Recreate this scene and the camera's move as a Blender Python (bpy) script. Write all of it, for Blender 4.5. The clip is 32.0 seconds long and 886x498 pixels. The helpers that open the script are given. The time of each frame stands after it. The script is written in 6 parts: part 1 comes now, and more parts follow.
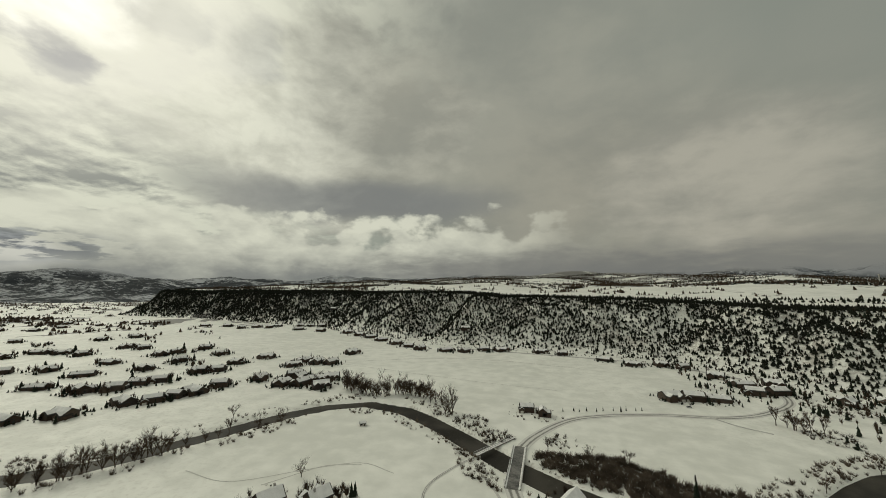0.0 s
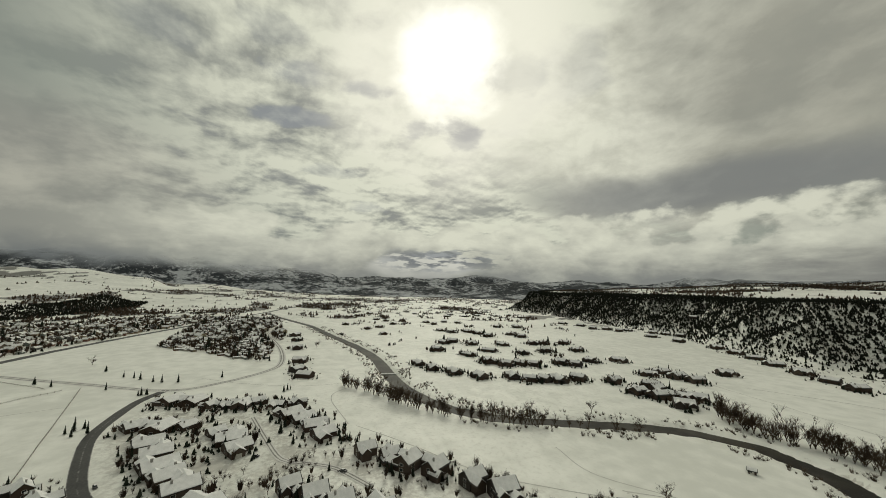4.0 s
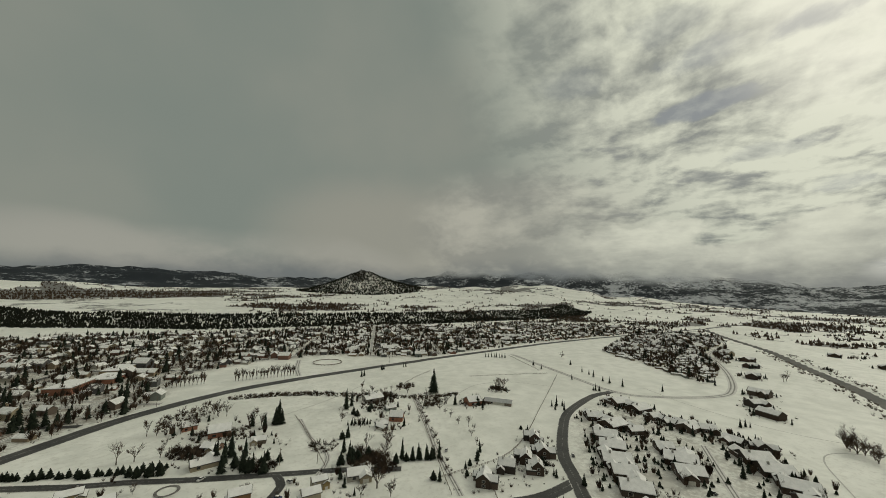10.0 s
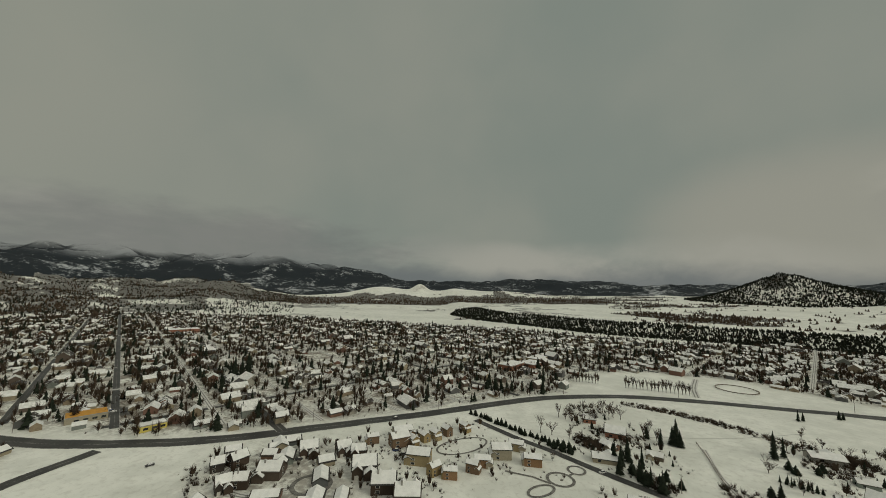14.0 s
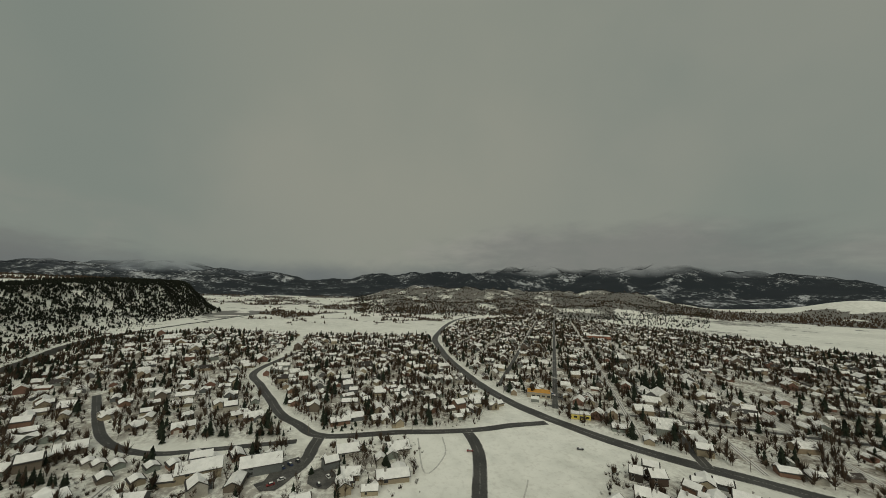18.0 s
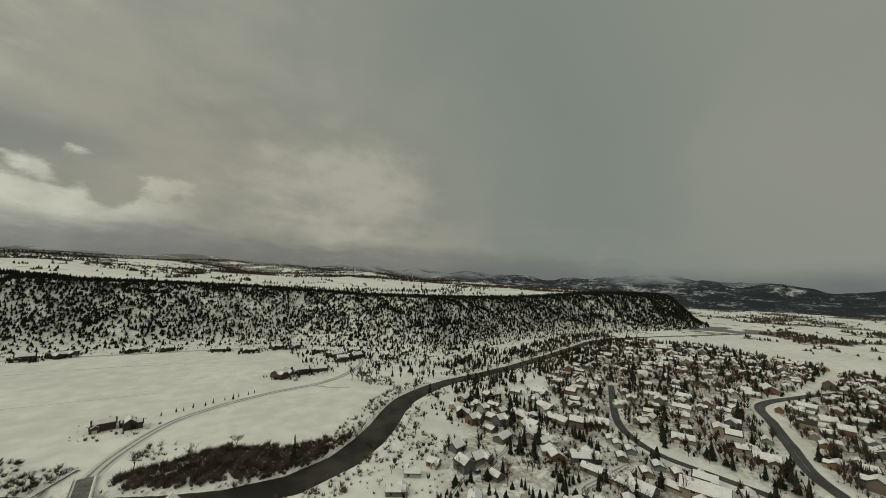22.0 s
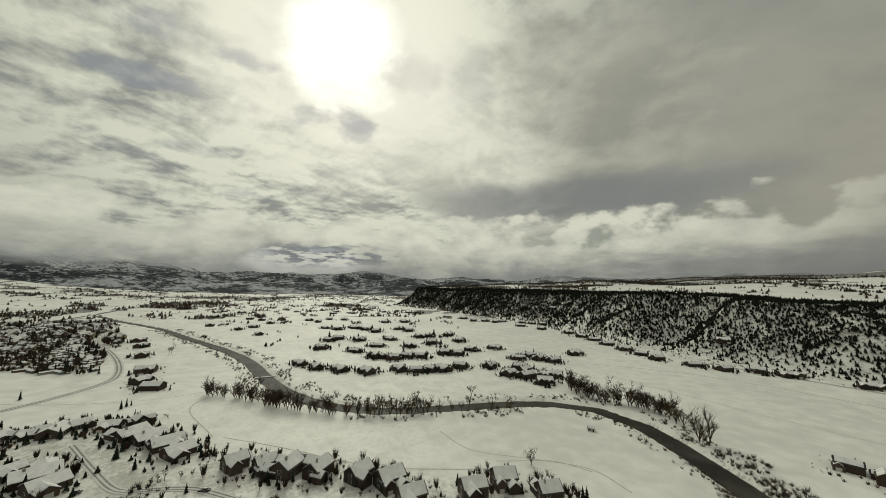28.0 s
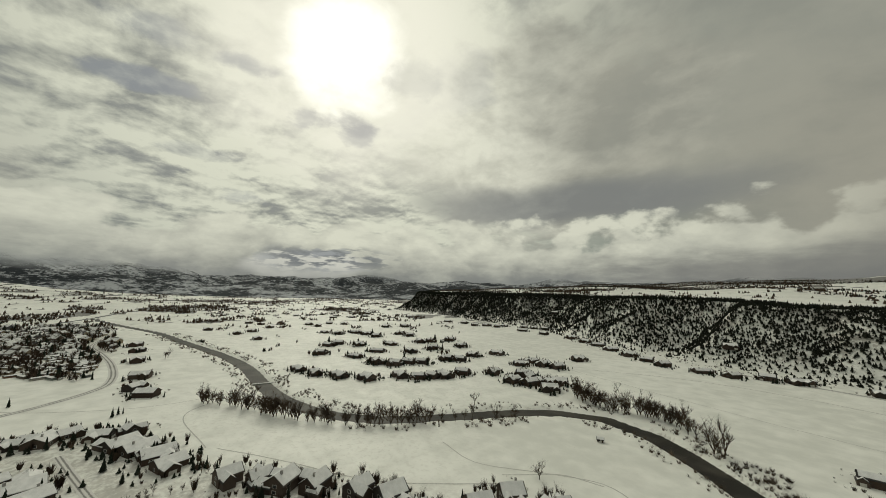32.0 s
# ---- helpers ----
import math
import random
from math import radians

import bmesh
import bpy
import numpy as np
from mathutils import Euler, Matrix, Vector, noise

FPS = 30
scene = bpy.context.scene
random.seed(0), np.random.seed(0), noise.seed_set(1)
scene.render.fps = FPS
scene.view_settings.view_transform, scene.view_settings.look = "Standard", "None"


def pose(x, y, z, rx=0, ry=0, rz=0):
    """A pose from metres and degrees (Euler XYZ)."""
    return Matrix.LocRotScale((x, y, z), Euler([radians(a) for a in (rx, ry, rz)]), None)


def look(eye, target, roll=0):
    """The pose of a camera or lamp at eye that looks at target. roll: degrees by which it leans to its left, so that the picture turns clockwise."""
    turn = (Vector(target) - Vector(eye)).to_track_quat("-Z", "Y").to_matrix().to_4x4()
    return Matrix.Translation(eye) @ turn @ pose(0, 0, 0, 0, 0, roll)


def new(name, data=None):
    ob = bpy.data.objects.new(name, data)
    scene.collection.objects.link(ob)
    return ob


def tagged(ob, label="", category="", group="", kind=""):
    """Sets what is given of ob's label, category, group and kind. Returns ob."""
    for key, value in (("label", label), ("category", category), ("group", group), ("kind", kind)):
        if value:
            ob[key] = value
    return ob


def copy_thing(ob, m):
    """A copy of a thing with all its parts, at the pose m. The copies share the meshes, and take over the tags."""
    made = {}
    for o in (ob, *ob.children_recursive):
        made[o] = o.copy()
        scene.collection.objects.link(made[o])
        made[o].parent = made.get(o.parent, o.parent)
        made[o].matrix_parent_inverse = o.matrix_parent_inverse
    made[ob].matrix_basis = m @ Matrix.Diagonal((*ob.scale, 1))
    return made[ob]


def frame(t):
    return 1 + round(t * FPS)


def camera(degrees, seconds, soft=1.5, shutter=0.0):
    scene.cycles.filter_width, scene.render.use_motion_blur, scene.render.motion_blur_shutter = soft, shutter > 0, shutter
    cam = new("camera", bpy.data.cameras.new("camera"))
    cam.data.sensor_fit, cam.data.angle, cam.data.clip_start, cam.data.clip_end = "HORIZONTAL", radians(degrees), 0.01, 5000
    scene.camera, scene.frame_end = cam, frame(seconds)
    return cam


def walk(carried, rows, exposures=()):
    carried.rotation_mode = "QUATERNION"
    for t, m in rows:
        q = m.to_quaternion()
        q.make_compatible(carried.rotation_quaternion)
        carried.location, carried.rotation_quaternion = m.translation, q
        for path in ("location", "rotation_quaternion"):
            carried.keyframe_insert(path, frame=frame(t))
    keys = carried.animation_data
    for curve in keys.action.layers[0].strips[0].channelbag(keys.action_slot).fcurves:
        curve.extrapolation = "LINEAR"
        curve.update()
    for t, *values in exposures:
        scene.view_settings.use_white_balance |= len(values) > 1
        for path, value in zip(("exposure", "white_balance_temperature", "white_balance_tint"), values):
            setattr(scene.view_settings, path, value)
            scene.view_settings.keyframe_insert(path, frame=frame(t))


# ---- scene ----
# camera: a hovering drone that turns once round and comes to rest
cam = camera(104, 32.0, soft=0.75)
LIFT = 0.6
PATH = [
    (0, 0.25, 0.03, 109.77, 17.83, 6.25, 0.21), (0.5, -0.05, -0.23, 109.60, 19.75, 6.42, 0.45), (1, -0.45, -0.55, 109.60, 25.39, 6.33, 0.65),
    (1.5, -0.80, -0.84, 109.71, 31.95, 6.29, 1.05), (2, -0.96, -0.87, 109.83, 40.08, 6.24, 1.32), (2.5, -0.88, -0.38, 109.89, 49.88, 6.15, 1.89),
    (3, -0.60, 0.73, 109.83, 58.77, 5.96, 2.07), (3.5, -0.22, 2.00, 109.67, 65.23, 5.94, 1.76), (5.5, 0.53, 3.49, 109.74, 87.07, 6.04, 1.31),
    (6, 0.35, 3.88, 109.86, 92.55, 6.13, 1.34), (6.5, 0.20, 4.20, 109.97, 97.49, 6.20, 1.35), (7, 0.07, 4.36, 110.03, 100.94, 6.26, 1.27),
    (7.5, -0.16, 4.29, 109.99, 106.06, 6.25, 1.38), (8, -0.51, 4.00, 109.88, 111.69, 6.32, 1.47), (8.5, -0.88, 3.63, 109.72, 115.93, 6.34, 1.43),
    (9, -1.21, 3.34, 109.56, 121.63, 6.29, 1.50), (9.5, -1.61, 3.28, 109.40, 127.89, 6.26, 1.58), (10, -2.20, 3.52, 109.30, 134.05, 6.24, 1.53),
    (10.5, -2.99, 4.01, 109.32, 141.32, 6.27, 1.63), (11, -3.88, 4.54, 109.45, 148.32, 6.34, 1.62), (11.5, -4.66, 4.79, 109.58, 155.61, 6.19, 1.62),
    (12, -5.18, 4.67, 109.61, 162.23, 6.10, 1.46), (12.5, -5.42, 4.30, 109.51, 169.62, 6.05, 1.54), (13, -5.56, 3.93, 109.30, 176.92, 5.95, 1.64),
    (13.5, -5.83, 3.64, 109.06, 184.37, 5.94, 1.65), (14, -6.36, 3.41, 108.80, 191.50, 6.00, 1.49), (14.5, -7.05, 3.09, 108.64, 197.01, 6.26, 1.19),
    (16.5, -8.03, 0.64, 108.57, 225.52, 6.26, 1.08), (17, -8.43, 0.11, 108.40, 233.94, 6.29, 1.28), (17.5, -8.83, -0.71, 108.43, 242.42, 6.36, 1.38),
    (18, -9.04, -1.69, 108.68, 251.83, 6.17, 1.62), (18.5, -9.08, -2.57, 109.01, 260.19, 5.93, 1.60), (19, -9.11, -3.14, 109.24, 267.52, 5.98, 1.26),
    (19.5, -9.19, -3.41, 109.29, 275.32, 6.14, 1.20), (20, -9.14, -3.53, 109.15, 283.78, 6.07, 1.40), (20.5, -8.73, -3.68, 108.89, 292.99, 5.99, 1.69),
    (21, -7.88, -3.83, 108.58, 302.58, 5.87, 1.85), (21.5, -6.71, -3.83, 108.29, 311.58, 5.94, 1.99), (22, -5.44, -3.62, 107.97, 321.41, 5.69, 2.25),
    (22.5, -4.27, -3.26, 107.59, 331.12, 5.56, 2.26), (23, -3.31, -2.85, 107.23, 342.36, 5.32, 2.47), (23.5, -2.59, -2.43, 107.01, 354.46, 4.84, 2.81),
    (24, -2.09, -1.99, 106.95, 364.24, 4.65, 2.92), (24.5, -1.74, -1.52, 106.93, 375.02, 4.14, 3.38), (25, -1.47, -1.00, 106.87, 387.27, 3.52, 3.58),
    (25.5, -1.21, -0.45, 106.81, 400.09, 2.90, 3.78), (26, -0.95, 0.09, 106.82, 412.55, 3.68, 3.39), (26.5, -0.83, 0.52, 106.89, 413.01, 4.90, 2.40),
    (28.5, -1.67, 1.30, 106.73, 412.56, 6.05, 1.06), (29, -2.39, 1.66, 106.73, 412.23, 6.24, 0.97), (29.5, -3.45, 2.07, 106.81, 412.39, 6.24, 1.08),
    (30, -4.64, 2.48, 106.93, 412.75, 6.20, 1.18), (30.5, -5.91, 2.92, 107.02, 412.79, 6.25, 1.29), (31, -7.20, 3.44, 107.08, 412.74, 6.33, 1.33),
    (31.5, -8.44, 4.03, 107.10, 412.95, 6.33, 1.38), (32, -9.61, 4.68, 107.11, 412.77, 6.47, 1.41),
]


def rig(x, y, z, yaw, tilt, lean):
    return pose(x, y, z, 0, 0, yaw) @ pose(0, 0, 0, 90 + tilt, 0, 0) @ pose(0, 0, 0, 0, 0, lean)


walk(cam, [(r[0], rig(r[1], r[2], r[3], r[4], r[5] + LIFT, r[6])) for r in PATH])
scene.view_settings.exposure = 0.0

# ---- sky and sun ----
SUN_AZ, SUN_EL = 70.4, 34.6
ZENITH = 0.62


def towards(az, el):
    a, e = radians(az), radians(el)
    return Vector((-math.sin(a) * math.cos(e), math.cos(a) * math.cos(e), math.sin(e)))


class Nodes:
    """Short hand for building node trees."""

    def __init__(self, tree):
        self.t = tree
        tree.nodes.clear()

    def n(self, kind, ins=(), operation="", data_type="", blend_type="", interpolation_type="", uv_map="", use_clamp=False, attribute_name=""):
        nd = self.t.nodes.new(kind)
        if operation:
            nd.operation = operation
        if data_type:
            nd.data_type = data_type
        if blend_type:
            nd.blend_type = blend_type
        if attribute_name:
            nd.attribute_name = attribute_name
        if interpolation_type:
            nd.interpolation_type = interpolation_type
        if uv_map:
            nd.uv_map = uv_map
        if use_clamp:
            nd.use_clamp = True
        for k, v in dict(ins).items():
            if isinstance(v, bpy.types.NodeSocket):
                self.t.links.new(v, nd.inputs[k])
            else:
                nd.inputs[k].default_value = v
        return nd

    def m(self, op, a, b=0.0, c=0.0, clamp=False):
        return self.n("ShaderNodeMath", {0: a, 1: b, 2: c}, operation=op, use_clamp=clamp).outputs[0]

    def ramp(self, v, lo, hi, a=0.0, b=1.0):
        return self.n("ShaderNodeMapRange", {0: v, 1: lo, 2: hi, 3: a, 4: b}, interpolation_type="SMOOTHSTEP").outputs[0]

    def mix(self, f, a, b):
        nd = self.n("ShaderNodeMix", data_type="RGBA")
        for i, v in ((0, f), (6, a), (7, b)):
            if isinstance(v, bpy.types.NodeSocket):
                self.t.links.new(v, nd.inputs[i])
            else:
                nd.inputs[i].default_value = (*v, 1) if isinstance(v, tuple) and len(v) == 3 else v
        return nd.outputs[2]

    def noise(self, vec, scale, detail=4.0, rough=0.55, dist=0.0):
        return self.n("ShaderNodeTexNoise", {"Vector": vec, "Scale": scale, "Detail": detail, "Roughness": rough, "Distortion": dist}).outputs["Fac"]

    def link(self, a, b):
        self.t.links.new(a, b)


world = bpy.data.worlds.new("winter_sky")
scene.world = world
world.use_nodes = True
w = Nodes(world.node_tree)
way = w.n("ShaderNodeTexCoord").outputs["Generated"]
xyz = w.n("ShaderNodeSeparateXYZ", {0: way})
up = xyz.outputs[2]
sky = w.n("ShaderNodeTexSky")
sky.sky_type, sky.sun_disc = "NISHITA", False
sky.sun_elevation, sky.sun_rotation = radians(SUN_EL), radians(-SUN_AZ)


def glow(az, el, inner, outer):
    """1 within inner degrees of a direction, falling to 0 at outer degrees."""
    d = w.n("ShaderNodeVectorMath", {0: way, 1: towards(az, el)}, operation="DOT_PRODUCT").outputs["Value"]
    return w.ramp(d, math.cos(radians(outer)), math.cos(radians(inner)))


# a direction bent by noise, so that cloud edges billow; heights are stretched to flatten the clouds
warp = w.n("ShaderNodeTexNoise", {"Vector": way, "Scale": 3.6, "Detail": 3.0, "Roughness": 0.5}).outputs["Color"]
bend = w.n("ShaderNodeVectorMath", {0: warp, 1: (0.5, 0.5, 0.5)}, operation="SUBTRACT").outputs[0]
bent = w.n("ShaderNodeVectorMath", {0: bend, 1: (0.10, 0.10, 0.08), 2: way}, operation="MULTIPLY_ADD").outputs[0]
puffs = w.n("ShaderNodeVectorMath", {0: bent, 1: (1.0, 1.0, 1.9)}, operation="MULTIPLY").outputs[0]
lit = towards(SUN_AZ, SUN_EL) * 0.035
puffs_lit = w.n("ShaderNodeVectorMath", {0: puffs, 1: (lit.x, lit.y, lit.z * 2)}, operation="ADD").outputs[0]
body = w.noise(puffs, 3.6, 8.0, 0.58)
body_lit = w.noise(puffs_lit, 3.6, 8.0, 0.58)
relief = w.m("SUBTRACT", body, body_lit)
soft = w.noise(way, 1.7, 4.0, 0.5)
streak = w.noise(w.n("ShaderNodeVectorMath", {0: bent, 1: (1.0, 1.0, 4.5)}, operation="MULTIPLY").outputs[0], 7.5, 6.0, 0.62)
bent_parts = w.n("ShaderNodeSeparateXYZ", {0: bent})


reach = w.m("ADD", w.m("MAXIMUM", up, 0.0), 0.16)
layer = w.n("ShaderNodeCombineXYZ", {0: w.m("DIVIDE", bent_parts.outputs[0], reach), 1: w.m("DIVIDE", bent_parts.outputs[1], reach), 2: 0.0}).outputs[0]
shift = w.n("ShaderNodeVectorMath", {0: layer, 1: (lit.x * 1.6, lit.y * 1.6, 0.0)}, operation="ADD").outputs[0]
cells, cells_lit = w.noise(layer, 3.4, 7.0, 0.56), w.noise(shift, 3.4, 7.0, 0.56)


def patch(az, el, half_wide, half_high, hard=0.5, wavy=True, rag=0.0):
    """1 inside an ellipse of sky round a direction, 0 outside, with a billowing or plain edge."""
    c, src = towards(az, el), bent if wavy else way
    side = towards(az - 90, 0)
    u = w.n("ShaderNodeVectorMath", {0: src, 1: side}, operation="DOT_PRODUCT").outputs["Value"]
    v = w.m("SUBTRACT", bent_parts.outputs[2] if wavy else up, c.z)
    front = w.n("ShaderNodeVectorMath", {0: way, 1: c}, operation="DOT_PRODUCT").outputs["Value"]
    u = w.m("DIVIDE", u, math.sin(radians(half_wide)))
    v = w.m("DIVIDE", v, math.sin(radians(half_high)))
    d = w.m("ADD", w.m("MULTIPLY", u, u), w.m("MULTIPLY", v, v))
    if rag:
        d = w.m("ADD", d, w.m("MULTIPLY", w.m("SUBTRACT", cells, 0.5), rag))
    return w.m("MULTIPLY", w.ramp(d, 1.0 + hard, 1.0 - hard), w.m("GREATER_THAN", front, 0.0))


def angle(inner, outer):
    return glow(SUN_AZ, SUN_EL, inner, outer)


GREY, BEIGE, PALE, SLATE = (0.203, 0.232, 0.203), (0.312, 0.308, 0.250), (0.64, 0.645, 0.53), (0.175, 0.185, 0.185)
# the even grey ceiling away from the sun
cloud = w.mix(w.ramp(soft, 0.35, 0.72), GREY, (0.248, 0.262, 0.224))
cloud = w.mix(w.m("MULTIPLY", patch(-100, 34, 26, 28, 0.9, False), 0.4), cloud, BEIGE)
cloud = w.mix(w.m("MULTIPLY", patch(143, 8, 17, 9, 0.8), 0.75), cloud, (0.31, 0.30, 0.25))
cloud = w.mix(w.m("MULTIPLY", patch(168, 3.5, 26, 4, 0.7), w.ramp(body, 0.35, 0.6, 0.35, 0.85)), cloud, (0.335, 0.33, 0.285))
cloud = w.mix(w.m("MULTIPLY", patch(-40, 6.5, 26, 4.5, 0.9), w.ramp(body, 0.40, 0.60, 0.15, 0.8)), cloud, (0.262, 0.262, 0.228))
cloud = w.mix(w.m("MULTIPLY", patch(-132, 6.0, 34, 3.5, 0.9), w.ramp(body, 0.40, 0.60, 0.0, 0.7)), cloud, (0.29, 0.288, 0.255))
cloud = w.mix(w.m("MULTIPLY", patch(120, 9, 17, 10, 0.7), 0.8), cloud, w.mix(w.m("ADD", w.ramp(body, 0.35, 0.65), w.m("MULTIPLY", relief, 2.0), clamp=True), (0.27, 0.27, 0.235), (0.45, 0.44, 0.365)))
# lit, broken cloud on the sun's side
broad = w.noise(layer, 1.1, 4.0, 0.5)
grain = w.m("ADD", w.m("MULTIPLY", broad, 0.42), w.m("MULTIPLY", cells, 0.58))
tone = w.m("ADD", w.ramp(grain, 0.37, 0.58), w.m("MULTIPLY", w.m("SUBTRACT", cells, cells_lit), 2.2), clamp=True)
lit_tone = w.mix(tone, (0.30, 0.31, 0.275), (0.72, 0.73, 0.59))
cloud = w.mix(w.m("MULTIPLY", angle(18, 54), 0.94), cloud, lit_tone)
# the big pale mass beside the sun and the beige one further round
near_sun = glow(60, 27, 3, 34)
mass = w.mix(w.m("ADD", w.m("ADD", w.m("MULTIPLY", near_sun, 0.75), w.ramp(body, 0.35, 0.75, -0.1, 0.35)), w.m("MULTIPLY", relief, 1.8), clamp=True), (0.30, 0.298, 0.25), (0.74, 0.74, 0.61))
cloud = w.mix(w.m("MULTIPLY", patch(37, 23, 21, 14, 0.4, True, 2.5), 0.88), cloud, mass)
cloud = w.mix(w.m("MULTIPLY", patch(8, 24, 24, 20, 0.8), 0.7), cloud, w.mix(w.ramp(body, 0.3, 0.7), (0.262, 0.268, 0.228), (0.35, 0.345, 0.283)))
cloud = w.mix(w.m("MULTIPLY", patch(-14, 8, 26, 17, 0.95), 0.75), cloud, w.mix(w.ramp(body, 0.3, 0.7), (0.25, 0.247, 0.205), (0.325, 0.312, 0.252)))
cloud = w.mix(w.m("MULTIPLY", patch(-22, 14, 13, 9, 0.8, True, 2.0), 0.75), cloud, w.mix(w.m("ADD", w.ramp(body, 0.35, 0.65), w.m("MULTIPLY", relief, 1.6), clamp=True), (0.30, 0.295, 0.248), (0.415, 0.40, 0.33)))
# slate underside over the bank
cloud = w.mix(w.m("MULTIPLY", patch(31, 14.2, 21, 3.2, 0.85), 0.72), cloud, SLATE)
cloud = w.mix(w.m("MULTIPLY", patch(50, 15, 9, 3.0, 0.7), 0.4), cloud, (0.24, 0.245, 0.23))
# the mackerel sky: blue-grey gaps round the sun
behind = w.mix(0.012, (0.20, 0.212, 0.215), sky.outputs[0])
mackerel = w.m("MULTIPLY", w.ramp(cells, 0.44, 0.36), patch(88, 24, 24, 17, 0.6, False))
cloud = w.mix(w.m("MULTIPLY", mackerel, 0.35), cloud, (0.22, 0.23, 0.235))
for az, el, wide, high, much in ((96, 24.6, 4.4, 1.4, 1.0), (84.5, 29.8, 4.2, 1.1, 1.0), (96, 31, 4.2, 1.4, 0.8), (71, 25.2, 5.2, 1.7, 0.9), (68, 23.9, 3.0, 1.5, 0.8), (114, 31, 5, 1.8, 0.35), (60, 27, 3.5, 3.0, 0.45), (84, 12.6, 3, 0.9, 0.6), (100, 36, 5, 1.6, 0.35), (50, 33, 5, 4, 0.45), (90, 17, 4, 0.9, 0.4)):
    cloud = w.mix(w.m("MULTIPLY", patch(az, el, wide * 0.9, high * 0.9, 0.9, True, 9.0), much * 0.62), cloud, behind)
# the bank of cumulus along the hills
heap = w.noise(w.n("ShaderNodeVectorMath", {0: way, 1: (1.0, 1.0, 1.6)}, operation="MULTIPLY").outputs[0], 8.0, 6.0, 0.5)
crest = w.m("ADD", w.m("MULTIPLY", w.m("SUBTRACT", 0.5, heap), 0.34), w.m("MULTIPLY", w.m("SUBTRACT", soft, 0.5), -0.12))
rim = w.m("ADD", up, crest)
bank_side = glow(57, 5, 32, 68)
bank = w.m("MULTIPLY", w.ramp(rim, 0.185, 0.150), bank_side)
bank_tone = w.m("ADD", w.m("MULTIPLY", w.ramp(up, 0.02, 0.15), 0.62), w.m("ADD", w.m("MULTIPLY", relief, 2.2), w.m("MULTIPLY", w.ramp(heap, 0.35, 0.65), 0.3)), clamp=True)
cloud = w.mix(w.m("MULTIPLY", bank, 0.9), cloud, w.mix(bank_tone, (0.27, 0.275, 0.245), (0.67, 0.675, 0.55)))
# small bright puffs in front of the snowy peak
cloud = w.mix(w.m("MULTIPLY", patch(74, 3.2, 9, 2.0, 0.4), 0.8), cloud, (0.60, 0.60, 0.53))
# a gap in the bank shows a dark snowy flank of mountain
gap_ = w.m("MULTIPLY", patch(71, 4.2, 10, 1.7, 0.95), w.ramp(cells, 0.44, 0.54, 0.0, 1.0))
cloud = w.mix(w.m("MULTIPLY", gap_, 0.85), cloud, w.mix(w.ramp(streak, 0.46, 0.6), (0.115, 0.13, 0.145), (0.26, 0.28, 0.29)))
# dim air where the cloud rests on the hills
foot = w.m("MULTIPLY", w.ramp(w.m("ADD", up, w.m("MULTIPLY", w.m("SUBTRACT", body, 0.5), 0.12)), 0.085, 0.018), w.ramp(bank_side, 0.0, 1.0, 0.9, 0.5))
cloud = w.mix(foot, cloud, (0.135, 0.15, 0.15))
cloud = w.mix(w.m("MULTIPLY", patch(-135, 4.5, 24, 5.0, 0.9, True, 2.0), 0.6), cloud, (0.15, 0.158, 0.15))
cloud = w.mix(w.m("MULTIPLY", patch(2, 3.0, 26, 3.2, 0.9, True, 2.0), 0.7), cloud, (0.17, 0.172, 0.16))
cloud = w.mix(w.m("MULTIPLY", patch(-36, 2.6, 26, 3.0, 0.9, True, 2.0), 0.65), cloud, (0.155, 0.16, 0.15))
# the sun behind thin cloud
veil = w.m("MULTIPLY", angle(5, 24), w.ramp(body, 0.3, 0.62, 0.3, 0.85))
cloud = w.mix(veil, cloud, (0.92, 0.90, 0.755))
core = w.m("ADD", w.n("ShaderNodeVectorMath", {0: way, 1: towards(SUN_AZ, SUN_EL)}, operation="DOT_PRODUCT").outputs["Value"], w.m("MULTIPLY", w.m("SUBTRACT", cells, 0.5), 0.022))
cloud = w.mix(w.ramp(core, math.cos(radians(9.5)), math.cos(radians(0.5))), cloud, (1.32, 1.29, 1.12))
for az, el, wide, high, much in ((71, 25.2, 5.2, 1.6, 0.75), (68, 23.9, 3.0, 1.4, 0.7), (84.5, 29.8, 4.0, 1.0, 0.7), (58, 33, 3.5, 2.4, 0.35)):
    cloud = w.mix(w.m("MULTIPLY", patch(az, el, wide * 0.9, high * 0.9, 0.9, True, 9.0), much * 0.62), cloud, behind)
# overcast skies are brightest overhead
cloud = w.mix(w.ramp(up, 0.66, 0.97, 0.0, 0.9), cloud, (ZENITH, ZENITH * 0.98, ZENITH * 0.88))
bg = w.n("ShaderNodeBackground", {"Color": cloud, "Strength": 1.0})
w.link(bg.outputs[0], w.n("ShaderNodeOutputWorld").inputs[0])

lamp = bpy.data.lights.new("sun", "SUN")
lamp.energy, lamp.angle, lamp.color = 0.62, radians(20), (1.0, 0.98, 0.80)
sun = new("sun", lamp)
sun.matrix_world = look(towards(SUN_AZ, SUN_EL) * 100, (0, 0, 0))


# ---- materials ----
def material(name):
    m = bpy.data.materials.new(name)
    m.use_nodes = True
    k = Nodes(m.node_tree)
    return m, k


